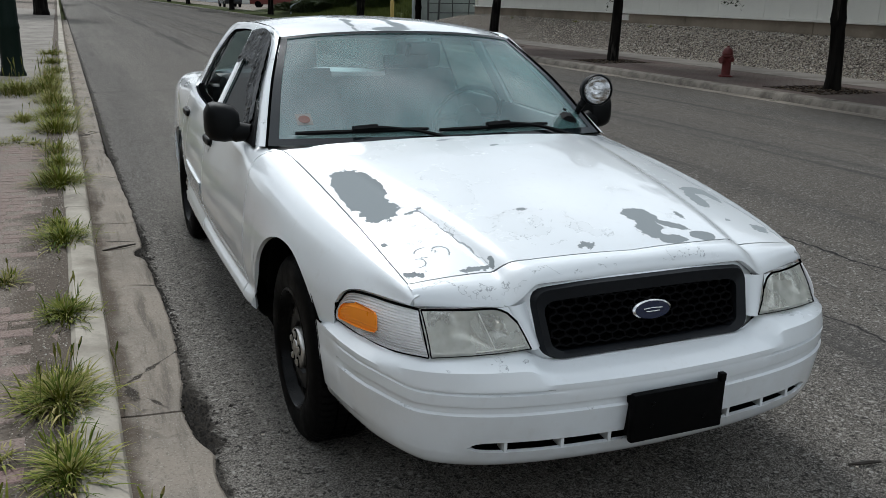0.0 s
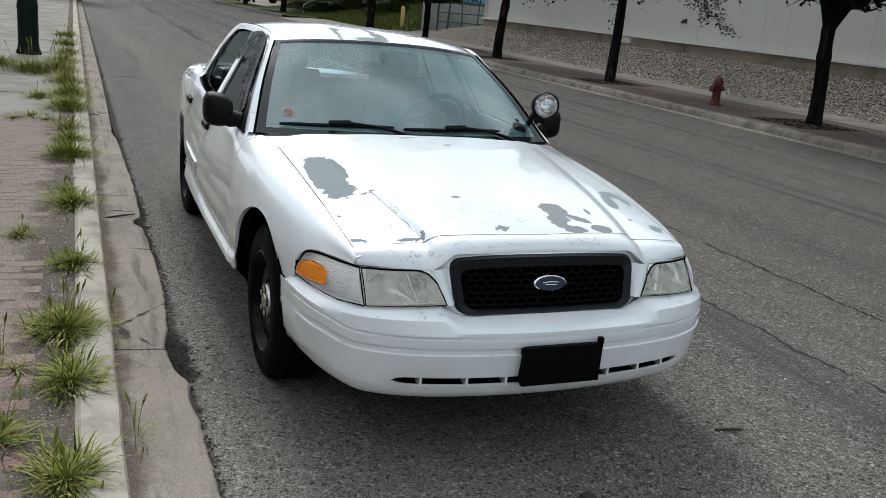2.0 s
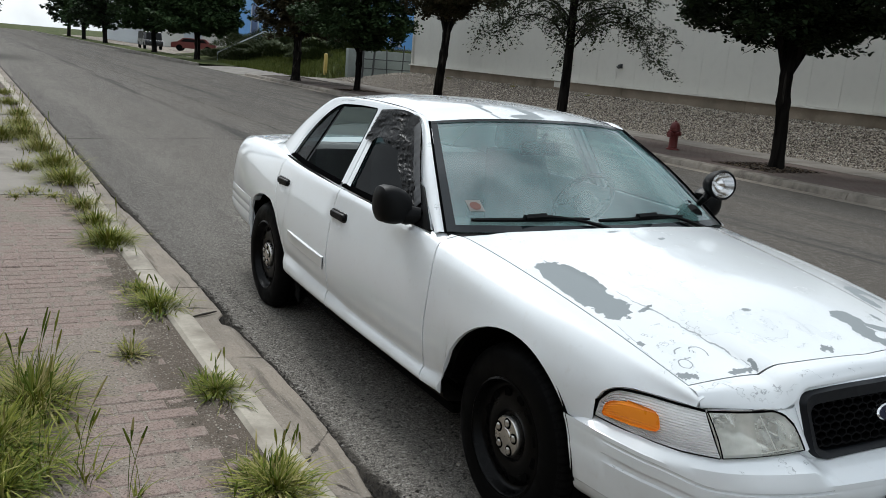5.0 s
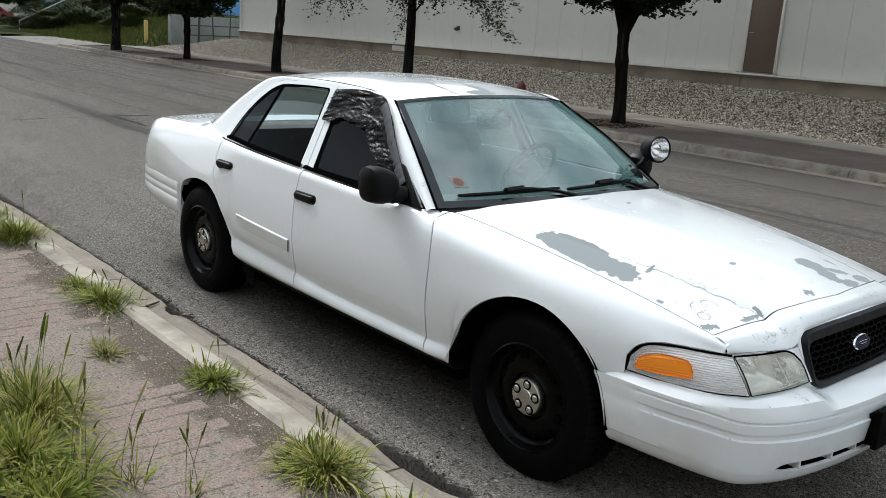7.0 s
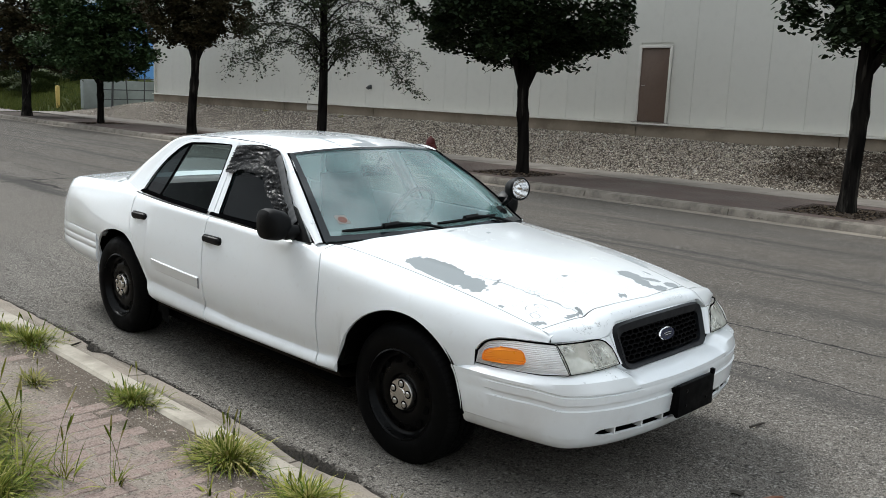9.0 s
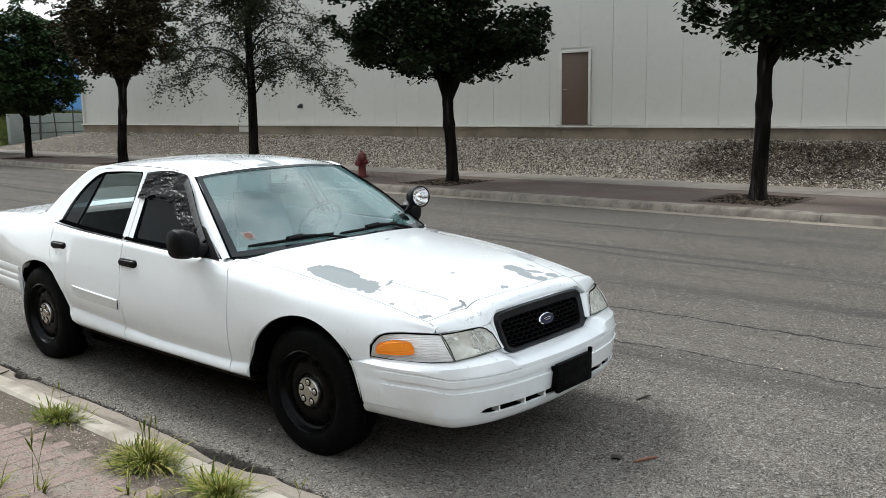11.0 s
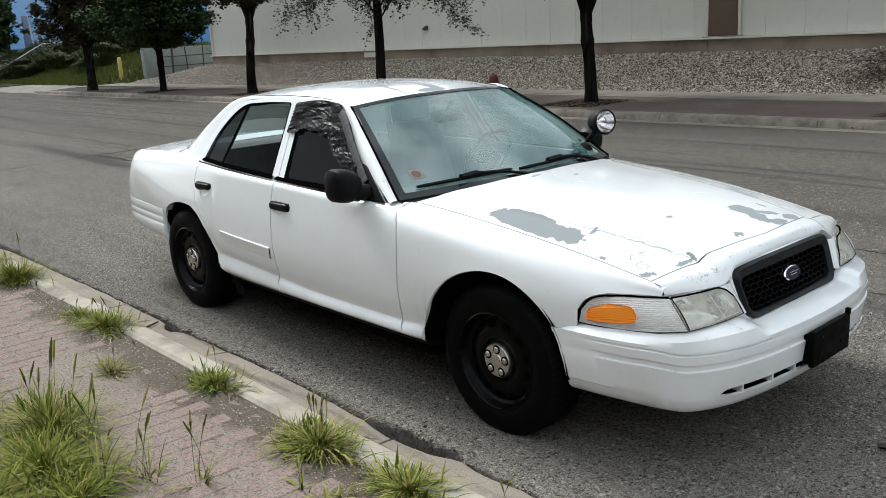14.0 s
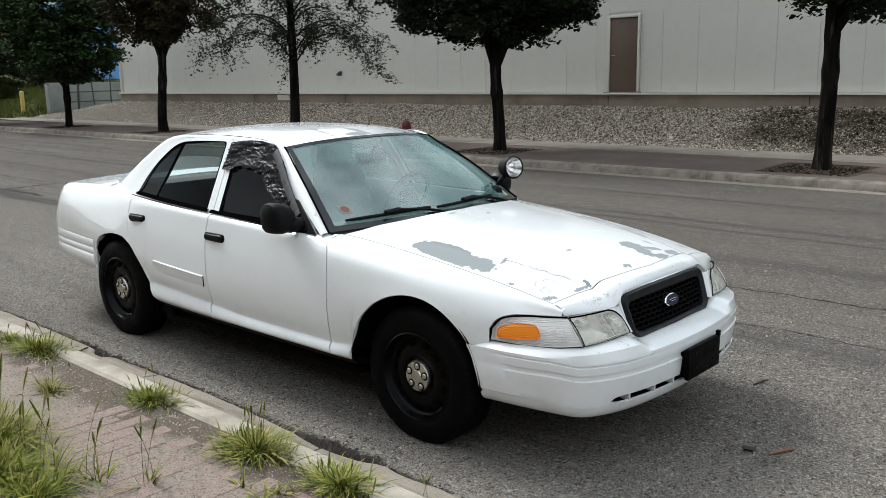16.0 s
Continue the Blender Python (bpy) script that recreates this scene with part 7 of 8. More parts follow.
part("pole", b, POLE_GREEN, post)
b = bmesh.new()
tube(b, cat([(0, 0, 7.4), (0.3, 0, 8.0), (1.2, 0, 8.2), (2.0, 0, 8.2)], 12), 0.04, 10)
part("arm", b, POLE_GREEN, post)
b = bmesh.new()
box(b, (1.9, -0.14, 8.1), (2.5, 0.14, 8.25), 0.05)
part("lamp_head", b, POLE_GREEN, post)
tree("street tree by the near kerb, its trunk thick and dark", -2.45, 48.5, 0.1, 8.0, 0.36, 3.2, (5.6, 3.2, 2.3), LEAF_DARK, 7000, 0.24, 21)

# ---- weeds along the kerb ----
def tuft(name, x, y, z, r, h, n, seed, dry=0.3, heads=0, lean=(0, 0), label="clump of yellow-green weeds growing in the kerb joint", flat=0.68):
    g = random.Random(seed)
    ob = thing(name, label, "weed", (x, y, z), "weeds along the kerb")
    verts, faces, mats = [], [], []
    for k in range(n):
        a = g.uniform(0, 6.283)
        q = abs(g.gauss(0, 0.42)) * r
        base = V(q * math.cos(a) * 0.55, q * math.sin(a), 0)
        L = h * g.uniform(0.35, 1.0) * 0.82
        out = V(math.cos(a) + g.uniform(-0.7, 0.7) + lean[0], math.sin(a) + g.uniform(-0.7, 0.7) + lean[1], 0)
        out = out.normalized() if out.length > 0 else V(1, 0, 0)
        spread = g.uniform(0.25, 1.0) * flat * 2.0
        w = g.uniform(0.0016, 0.0046) * (1.8 if g.random() < 0.10 else 1.0)
        side = out.cross(V(0, 0, 1)) * w
        s0 = len(verts)
        for i in range(5):
            f = i / 4
            p = base + out * (spread * L * f ** 1.3) + V(0, 0, L * (f * (1 - 0.25 * spread) - 0.48 * spread * f * f))
            ww = 1 - f ** 2 * 0.95
            verts += [p - side * ww, p + side * ww]
        for i in range(4):
            m0 = s0 + 2 * i
            faces.append((m0, m0 + 1, m0 + 3, m0 + 2))
            mats.append(1 if g.random() < dry * 0.5 or k < n * dry else 0)
    hv, hf, hm = [], [], []
    for k in range((heads + 1) // 2):
        a = g.uniform(0, 6.283)
        base = V(g.gauss(0, 0.25) * r * 0.6, g.gauss(0, 0.3) * r, 0)
        L = h * g.uniform(0.85, 1.35)
        out = V(math.cos(a), math.sin(a), 0) * g.uniform(0.05, 0.3) * L
        s0 = len(hv)
        for i in range(8):
            f = i / 7
            p = base + out * f * f + V(0, 0, L * f)
            rr = 0.0012 if f < 0.72 else 0.0045 * math.sin(math.pi * (f - 0.70) / 0.34) + 0.001
            for c in range(4):
                hv.append(p + V(math.cos(c * 1.571) * rr, math.sin(c * 1.571) * rr, 0))
        for i in range(7):
            for c in range(4):
                m0 = s0 + 4 * i
                hf.append((m0 + c, m0 + (c + 1) % 4, m0 + 4 + (c + 1) % 4, m0 + 4 + c))
                hm.append(0 if g.random() < 0.7 else 1)
    for nm, vv, fc, mi in (("foliage", verts, faces, mats), ("seed_head", hv, hf, hm)):
        if not vv:
            continue
        me = bpy.data.meshes.new(nm)
        me.from_pydata(vv, [], fc)
        me.materials.append(BLADE)
        me.materials.append(BLADE_DRY)
        me.polygons.foreach_set("material_index", mi)
        bl = new(nm, me)
        bl.parent = ob
        tagged(bl, kind="stuff")
    return ob


WZ = 0.155
# x, y, spread, height, blades, dry share, seed heads
KERB_WEEDS = [
    (-1.672, -0.32, 0.21, 0.20, 330, 0.2, 4), (-1.697, 0.22, 0.24, 0.23, 520, 0.3, 14), (-1.67, 1.15, 0.20, 0.17, 330, 0.1, 3), (-1.668, 2.5, 0.30, 0.20, 420, 0.1, 5),
    (-1.70, 2.85, 0.16, 0.14, 130, 0.2, 2), (-1.69, 4.15, 0.28, 0.32, 560, 0.1, 6), (-1.68, 4.9, 0.26, 0.24, 300, 0.2, 2), (-1.945, 1.72, 0.15, 0.13, 120, 0.5, 2),
    (-1.70, 5.6, 0.3, 0.24, 260, 0.3, 3), (-1.71, 6.9, 0.4, 0.42, 520, 0.25, 8)]
STREET_WEEDS = [
    (-1.71, 8.0, 0.4, 0.46, 560, 0.25, 8), (-2.04, 7.7, 0.26, 0.24, 260, 0.5, 4), (-2.06, 6.25, 0.35, 0.12, 160, 0.4, 0), (-1.75, 9.4, 0.5, 0.4, 420, 0.4, 8),
    (-2.2, 10.6, 0.7, 0.5, 900, 0.3, 16), (-1.85, 10.8, 0.5, 0.5, 600, 0.4, 10), (-1.8, 12.2, 0.5, 0.45, 420, 0.5, 8), (-1.75, 13.8, 0.5, 0.4, 360, 0.4, 6),
    (-2.7, 11.2, 0.6, 0.4, 600, 0.2, 8), (-1.8, 16, 0.6, 0.35, 360, 0.3, 5)]
PAVEMENT_WEEDS = [
    (-1.8, 18.5, 0.6, 0.35, 360, 0.3, 5), (-2.56, 0.86, 0.36, 0.34, 620, 0.15, 6), (-2.40, 1.25, 0.30, 0.40, 460, 0.3, 14), (-2.30, 0.50, 0.10, 0.34, 26, 0.1, 8),
    (-2.16, 0.30, 0.10, 0.26, 18, 0.2, 6), (-2.62, 1.75, 0.3, 0.3, 300, 0.4, 8), (-2.75, 0.25, 0.25, 0.3, 260, 0.2, 5), (-2.42, 0.62, 0.16, 0.36, 60, 0.1, 9),
    (-2.85, 0.75, 0.34, 0.36, 620, 0.15, 6), (-2.95, 1.35, 0.36, 0.32, 520, 0.35, 8)]
LONE_WEEDS = [
    (-2.55, 0.50, 0.2, 0.26, 320, 0.1, 3), (-1.93, -0.02, 0.05, 0.16, 10, 0.4, 3), (-1.45, -0.55, 0.12, 0.20, 10, 0.8, 3), (-1.50, 0.45, 0.22, 0.22, 16, 0.85, 4),
    (-1.90, -0.75, 0.2, 0.2, 120, 0.3, 5), (-1.683, -1.03, 0.2, 0.2, 300, 0.25, 4), (-1.87, -0.17, 0.10, 0.10, 40, 0.75, 0), (-1.95, -0.175, 0.08, 0.12, 24, 0.85, 0),
    (-2.12, -0.175, 0.08, 0.06, 18, 0.8, 0), (-1.90, 6.06, 0.30, 0.10, 160, 0.4, 0), (-2.2, 6.04, 0.30, 0.10, 140, 0.4, 0)]
for i, (x, y, r, h, n, dry, heads) in enumerate(KERB_WEEDS + STREET_WEEDS + PAVEMENT_WEEDS + LONE_WEEDS):
    tuft("weed_clump", x, y, WZ if x < -1.55 else 0.02, r * 1.12, h * 0.85, int(n * 1.5) if n > 40 else n, 100 + i, dry, heads)

# ---- grit and straw in the soil along the kerb ----
g = random.Random(44)
v_, f_ = [], []
for k in range(2600):
    y = g.uniform(-2.5, 6.5)
    x = -1.67 - abs(g.gauss(0, 0.14))
    s = g.uniform(0.002, 0.007)
    z = walk_z(x, y) - 0.003
    n0 = len(v_)
    a = g.uniform(0, 6.28)
    v_ += [V(x + s * math.cos(a + q), y + s * math.sin(a + q), z) for q in (0, 1.6, 3.1, 4.7)] + [V(x, y, z + s * 0.9)]
    f_ += [(n0, n0 + 1, n0 + 4), (n0 + 1, n0 + 2, n0 + 4), (n0 + 2, n0 + 3, n0 + 4), (n0 + 3, n0, n0 + 4)]
me = bpy.data.meshes.new("soil_grit")
me.from_pydata(v_, [], f_)
me.materials.append(GRAVEL)
tagged(new("soil_grit", me), "loose grit in the soil along the kerb", "gravel", kind="stuff")

# ---- litter and twigs on the street ----
TWIG = paint_metal("dark_twig_bark", (0.03, 0.024, 0.018), 0.8, 0.3)
RUST = paint_metal("rusty_twig", (0.20, 0.085, 0.05), 0.8, 0.3)
for nm, x, y, L, a, mat, lab in (("twig", 0.96, -0.98, 0.13, -12, TWIG, "short dark stick on the asphalt"), ("twig", 0.11, -1.43, 0.14, -28, RUST, "reddish broken stick on the asphalt"), ("twig", -1.36, 2.68, 0.22, 25, TWIG, "dark stick lying in the gutter")):
    ob = thing(nm, lab, "twig", (x, y, 0.008 if x > -1.2 else 0.022))
    b = bmesh.new()
    dx, dy = math.cos(radians(a)) * L / 2, math.sin(radians(a)) * L / 2
    tube(b, [(-dx, -dy, 0), (0.01, -0.004, 0.004), (dx, dy, 0.001)], [0.005, 0.008, 0.005], 6)
    part("stick", b, mat, ob)
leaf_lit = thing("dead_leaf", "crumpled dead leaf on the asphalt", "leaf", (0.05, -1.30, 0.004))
b = bmesh.new()
sheet(b, [[V(0.03 * i * 0.5, 0.025 * j, 0.006 + 0.006 * math.sin(i * 2 + j)) for i in range(-2, 3)] for j in range(-1, 2)])
part("leaf", b, TWIG, leaf_lit)
peb = random.Random(77)
for k in range(26):
    x, y = peb.uniform(-1.1, 2.6), peb.uniform(-2.6, 1.0)
    s = peb.uniform(0.004, 0.011) * (1.6 if k == 0 else 1)
    if k == 0:
        x, y = -0.89, -0.60
    ob = thing("pebble", "small loose stone on the asphalt", "stone", (x, y, 0.0), "loose stones")
    b = bmesh.new()
    bmesh.ops.create_icosphere(b, subdivisions=1, radius=s)
    for v in b.verts:
        v.co = v.co * peb.uniform(0.75, 1.2)
        v.co.z = max(0, v.co.z * 0.7 + s * 0.5)
    part("stone", b, GRAVEL, ob)

# ---- gravel stones over the bank ----
def brush(x, y):
    """Where dead brown growth covers the gravel: a long patch towards the street's near end."""
    return smooth01((6.9 - y) / 2.2) * smooth01(1.5 - abs(x - 16.85) / 0.72) * (0.95 + 0.75 * noise.noise(V(x * 1.6, y * 0.9, 3)))


b_v, b_f = [], []
ico = bmesh.new()
bmesh.ops.create_icosphere(ico, subdivisions=1, radius=1)
iv = [v.co.copy() for v in ico.verts]
i_f = [[v.index for v in f.verts] for f in ico.faces]
ico.free()
g = random.Random(8)
for k in range(26000):
    y = g.uniform(-6, 42) if g.random() < 0.4 else g.uniform(-4, 24)
    x = 15.45 + 2.4 * g.random() ** 0.9
    s = g.choice((0.013, 0.017, 0.021, 0.028))
    bare = brush(x, y) > 0.5
    if bare and g.random() < 0.6:
        continue
    c = V(x, y, bank_z(x, y) + s * 0.3)
    st = V(g.uniform(0.7, 1.3), g.uniform(0.7, 1.3), g.uniform(0.5, 0.8)) * s
    n0 = len(b_v)
    a = g.uniform(0, 6.28)
    ca, sa = math.cos(a), math.sin(a)
    for v in iv:
        p = V(v.x * st.x, v.y * st.y, v.z * st.z) * g.uniform(0.85, 1.12)
        b_v.append((c.x + p.x * ca - p.y * sa, c.y + p.x * sa + p.y * ca, c.z + p.z))
    b_f += [[q + n0 for q in f] for f in i_f]
me = bpy.data.meshes.new("gravel_stones")
me.from_pydata(b_v, [], b_f)
me.materials.append(GRAVEL)
tagged(new("gravel_stones", me), "pale river gravel over the bank", "gravel", kind="stuff")
for i, (x, y, r, h) in enumerate(((17.5, 33.5, 0.3, 0.2), (17.5, 28.0, 0.25, 0.2), (17.5, 23.0, 0.25, 0.18), (17.2, 0.8, 0.4, 0.2), (16.9, -1.4, 0.5, 0.2))):
    tuft("weed_clump", x, y, bank_z(x, y), r, h, 160, 300 + i, 0.5, 4, label="low dark weed at the foot of the wall")

# dead stalks and leaves of the brown patch
v_, f_ = [], []
g = random.Random(91)
for k in range(30000):
    x, y = g.uniform(15.7, 17.85), g.uniform(-8, 6.9)
    if g.random() > brush(x, y):
        continue
    z = bank_z(x, y)
    a = g.uniform(0, 6.28)
    L = g.uniform(0.03, 0.13)
    d = V(math.cos(a), math.sin(a), g.uniform(0.0, 0.6)) * L
    w = V(-math.sin(a), math.cos(a), 0) * g.uniform(0.004, 0.016)
    n0 = len(v_)
    p = V(x, y, z + g.uniform(0, 0.03))
    v_ += [p - w, p + w, p + d + w * 0.3, p + d - w * 0.3]
    f_.append((n0, n0 + 1, n0 + 2, n0 + 3))
me = bpy.data.meshes.new("dead_growth")
me.from_pydata(v_, [], f_)
me.materials.append(leaf("dead_brown_growth", (0.022, 0.015, 0.010), (0.060, 0.044, 0.030)))
tagged(new("dead_growth", me), "dead brown growth over the gravel bank", "dead weeds", kind="stuff")

# leaf litter swept against the far kerb
v_, f_ = [], []
g = random.Random(57)
for k in range(2600):
    y = g.uniform(-6, 30)
    if noise.noise(V(y * 1.3, 2, 0)) < 0.12 + 0.3 * g.random():
        continue
    x = 10.90 - abs(g.gauss(0, 0.06))
    a = g.uniform(0, 6.28)
    s_ = g.uniform(0.012, 0.035)
    p = V(x, y, -0.138 + g.uniform(0, 0.03))
    n0 = len(v_)
    v_ += [p, p + V(math.cos(a), math.sin(a), 0.3) * s_, p + V(math.cos(a + 0.8), math.sin(a + 0.8), g.uniform(0, 0.5)) * s_]
    f_.append((n0, n0 + 1, n0 + 2))
me = bpy.data.meshes.new("leaf_litter")
me.from_pydata(v_, [], f_)
me.materials.append(leaf("dark_leaf_litter", (0.02, 0.016, 0.012), (0.06, 0.045, 0.032)))
tagged(new("leaf_litter", me), "dark dead leaves along the far kerb", "leaf litter", kind="stuff")

# ---- blue building, yard and verge far up the street ----
blue = thing("blue_building", "two-tone blue metal-clad building behind the bushes", "building")
b = bmesh.new()
box(b, (24, 50, 1.9), (44, 92, 7.0))
part("wall", b, BLUE, blue, smooth=False)
b = bmesh.new()
box(b, (23.85, 49.8, 7.0), (44.2, 92.2, 7.35), 0.03)
part("roof", b, PALE, blue, smooth=False)
b = bmesh.new()
box(b, (23.95, 50.1, -0.4), (43.9, 91.9, 1.88))
part("footing", b, GREY_WALL, blue, smooth=False)
k = 0
for y in (53, 56, 58.6, 61.2, 65, 68, 71.5, 75, 79, 82.5, 86):
    w = (0.7, 1.3, 0.9)[k % 3]
    b = bmesh.new()
    vs = [b.verts.new(p) for p in (V(23.95, y - w, 2.1), V(23.95, y + w, 2.1), V(23.95, y + w * 0.75, 5.3), V(23.95, y - w * 0.75, 5.3))]
    b.faces.new(vs)
    ret = bmesh.ops.extrude_face_region(b, geom=b.faces[:])
    for v in [q for q in ret["geom"] if isinstance(q, bmesh.types.BMVert)]:
        v.co.x += 0.2
    win = part("window", b, BLUE_DARK, blue, "tall dark blue tapered window recess")
    for s in (-1, 1):
        b = bmesh.new()
        tube(b, [V(23.93, y + s * w * 1.04, 2.1), V(23.93, y + s * w * 0.79, 5.35)], 0.09, 4)
        part("window_frame", b, PALE, win)
    k += 1
b = bmesh.new()
vs = [b.verts.new(p) for p in (V(23.9, 72.9, 3.6), V(23.9, 74.6, 3.6), V(23.9, 74.3, 5.2), V(23.9, 73.2, 5.2))]
b.faces.new(vs)
part("sign_panel", b, PALE, blue, "plain white panel")

# bank of rough grass with juniper in front of it
def lawn_z(x, y):
    f = smooth01((x - 14.2) / 8.5)
    e = smooth01((y - 43.5) / 3.0) * (1 - smooth01((y - 78) / 8))
    return -0.1 + 1.9 * f * e + 0.06 * noise.noise(V(x * 0.4, y * 0.4, 2))


b = bmesh.new()
sheet(b, [[V(x, y, lawn_z(x, y)) for x in [13.6 + 0.75 * q for q in range(15)]] for y in [44.0 + 1.0 * q for q in range(60)]])
tagged(finish("grass_bank", b, GRASS_GROUND), "rough grass bank in front of the blue building", "grass", kind="structure")
v_, f_ = [], []
g = random.Random(31)
for k in range(30000):
    x, y = g.uniform(13.8, 22), g.uniform(44.5, 62)
    if g.random() > 0.35 + 0.8 * noise.noise(V(x * 0.4, y * 0.3, 4)) + 0.3:
        continue
    z = lawn_z(x, y)
    h = g.uniform(0.1, 0.42)
    a = g.uniform(0, 6.28)
    w = 0.02
    n0 = len(v_)
    v_ += [V(x - w * math.cos(a), y - w * math.sin(a), z), V(x + w * math.cos(a), y + w * math.sin(a), z), V(x + g.uniform(-.15, .15), y + g.uniform(-.15, .15), z + h)]
    f_.append((n0, n0 + 1, n0 + 2))
me = bpy.data.meshes.new("tall_grass")
me.from_pydata(v_, [], f_)
me.materials.append(TALL_GRASS)
tagged(new("tall_grass", me), "tall rough grass on the bank", "grass", kind="stuff")


def juniper(x, y, r, h, seed):
    ob = thing("juniper_bush", "sprawling dark green juniper bush on the bank", "bush", (x, y, lawn_z(x, y)), "juniper bushes")
    g = random.Random(seed)
    v_, f_ = [], []
    for k in range(5200):
        a = g.uniform(0, 6.28)
        q = g.random() ** 0.6
        top = h * (1 - q ** 2.2) * (0.75 + 0.35 * noise.noise(V(math.cos(a) * q * 2 + seed, math.sin(a) * q * 2, 0)))
        p = V(r * q * math.cos(a), r * q * math.sin(a) * 1.3, max(0.02, top * g.uniform(0.55, 1.05)))
        d = V(math.cos(a) * 0.8 + g.uniform(-.5, .5), math.sin(a) * 0.8 + g.uniform(-.5, .5), g.uniform(0.0, 0.7)).normalized() * g.uniform(0.12, 0.34)
        s = d.cross(V(0, 0, 1)).normalized() * 0.035
        n0 = len(v_)
        v_ += [p - s, p + s, p + d]
        f_.append((n0, n0 + 1, n0 + 2))
    me = bpy.data.meshes.new("foliage")
    me.from_pydata(v_, [], f_)
    me.materials.append(SHRUB)
    o = new("foliage", me)
    o.parent = ob
    tagged(o, kind="stuff")
    b = bmesh.new()
    for k in range(5):
        a = k * 1.3
        tube(b, [(0, 0, -0.1), (r * 0.3 * math.cos(a), r * 0.3 * math.sin(a), h * 0.35), (r * 0.7 * math.cos(a), r * 0.7 * math.sin(a), h * 0.5)], [0.05, 0.04, 0.015], 5)
    part("stem", b, BARK, ob)


for i, (x, y, r, h) in enumerate(((19.5, 57, 2.2, 1.2), (18.0, 61, 2.2, 1.3), (19.5, 65, 2.6, 1.5), (17.3, 66.5, 2.0, 1.1), (21.5, 60, 2.2, 1.4), (20.5, 70.5, 2.5, 1.6), (21.5, 53.5, 1.6, 0.9), (16.4, 63.5, 2.0, 1.0), (18.4, 54.0, 1.8, 0.9), (16.2, 69.5, 2.0, 1.0), (22.0, 65.5, 2.4, 1.7), (19.0, 74.0, 2.4, 1.4))):
    juniper(x, y, r, h, 60 + i)
# handrail up the bank
rl = thing("handrail", "pale metal handrail up the bank", "handrail", (0, 0, 0))
b = bmesh.new()
tube(b, [(15.2, 66.5, 0.6), (19.6, 69.0, 2.5), (22.5, 69.3, 2.6)], 0.05, 6)
part("rail", b, PALE, rl)
for p, q in (((15.2, 66.5), 0.6), ((19.6, 69.0), 2.5)):
    b = bmesh.new()
    tube(b, [(p[0], p[1], lawn_z(*p) - 0.1), (p[0], p[1], q)], 0.04, 6)
    part("post", b, PALE, rl)

# grey wall, yellow post, dark fence between the factory and the bank
b = bmesh.new()
box(b, (16.95, 44.4, -0.3), (24, 44.8, 1.75), 0.02)
tagged(finish("retaining_wall", b, GREY_WALL), "grey concrete retaining wall beside the yard", "wall", kind="structure")
yp = thing("bollard", "faded yellow steel bollard at the end of the gravel", "bollard", (16.2, 46.0, lawn_z(16.2, 46.0) - 0.1))
b = bmesh.new()
lathe(b, [(0.11, 0), (0.11, 1.25), (0.09, 1.30), (0.001, 1.31)], "z", (0, 0, 0), 14)
part("post", b, YELLOW, yp)
fence = thing("fence", "dark steel yard fence with leaning posts", "fence")
for k, x in enumerate((16.9, 17.5, 18.4, 19.3, 20.1, 20.9, 21.6)):
    b = bmesh.new()
    lean = 0.12 * math.sin(k * 2.3)
    tube(b, [(x, 42.2, 0.1), (x + lean, 42.2, 2.15)], 0.06 if k in (0, 1, 4) else 0.035, 6)
    part("post", b, DARK_STEEL, fence)
for z in (0.75, 1.25, 1.85):
    b = bmesh.new()
    tube(b, [(16.9, 42.2, z), (21.7, 42.2, z + 0.05)], 0.028, 6)
    part("rail", b, DARK_STEEL, fence)

DRIVE = concrete("cracked_drive_concrete", (0.20, 0.185, 0.165), (0.09, 0.082, 0.072), 1.2)
# driveway, far kerb and verge beyond it
b = bmesh.new()
sheet(b, [[V(x, y, -0.13 + 0.10 * smooth01((x - 10.8) / 2)) for x in (10.6, 11.3, 12.2, 13.0, 14.5)] for y in [44.35 + q for q in range(11)]])
tagged(finish("driveway", b, DRIVE), "cracked concrete driveway apron", "driveway", kind="structure")
b = bmesh.new()
box(b, (10.95, 55.5, -0.3), (11.15, 200, 0.02), 0.02)
tagged(finish("kerb_far_end", b, SLAB), "pale far kerb up the street", "kerb", kind="structure")
b = bmesh.new()
sheet(b, [[V(x, y, -0.01 + 0.03 * noise.noise(V(x, y, 0))) for x in (11.14, 12, 13, 14.3)] for y in [55.5 + 1.6 * q for q in range(80)]])
tagged(finish("grass_verge", b, GRASS_GROUND), "patchy grass verge along the far kerb", "grass", kind="structure")
b = bmesh.new()
sheet(b, [[V(x, y, -0.05) for x in (14.25, 30, 60)] for y in (72, 100, 180)])
tagged(finish("yard", b, GUTTER), "pale paved yard with parked vehicles", "yard", kind="structure")


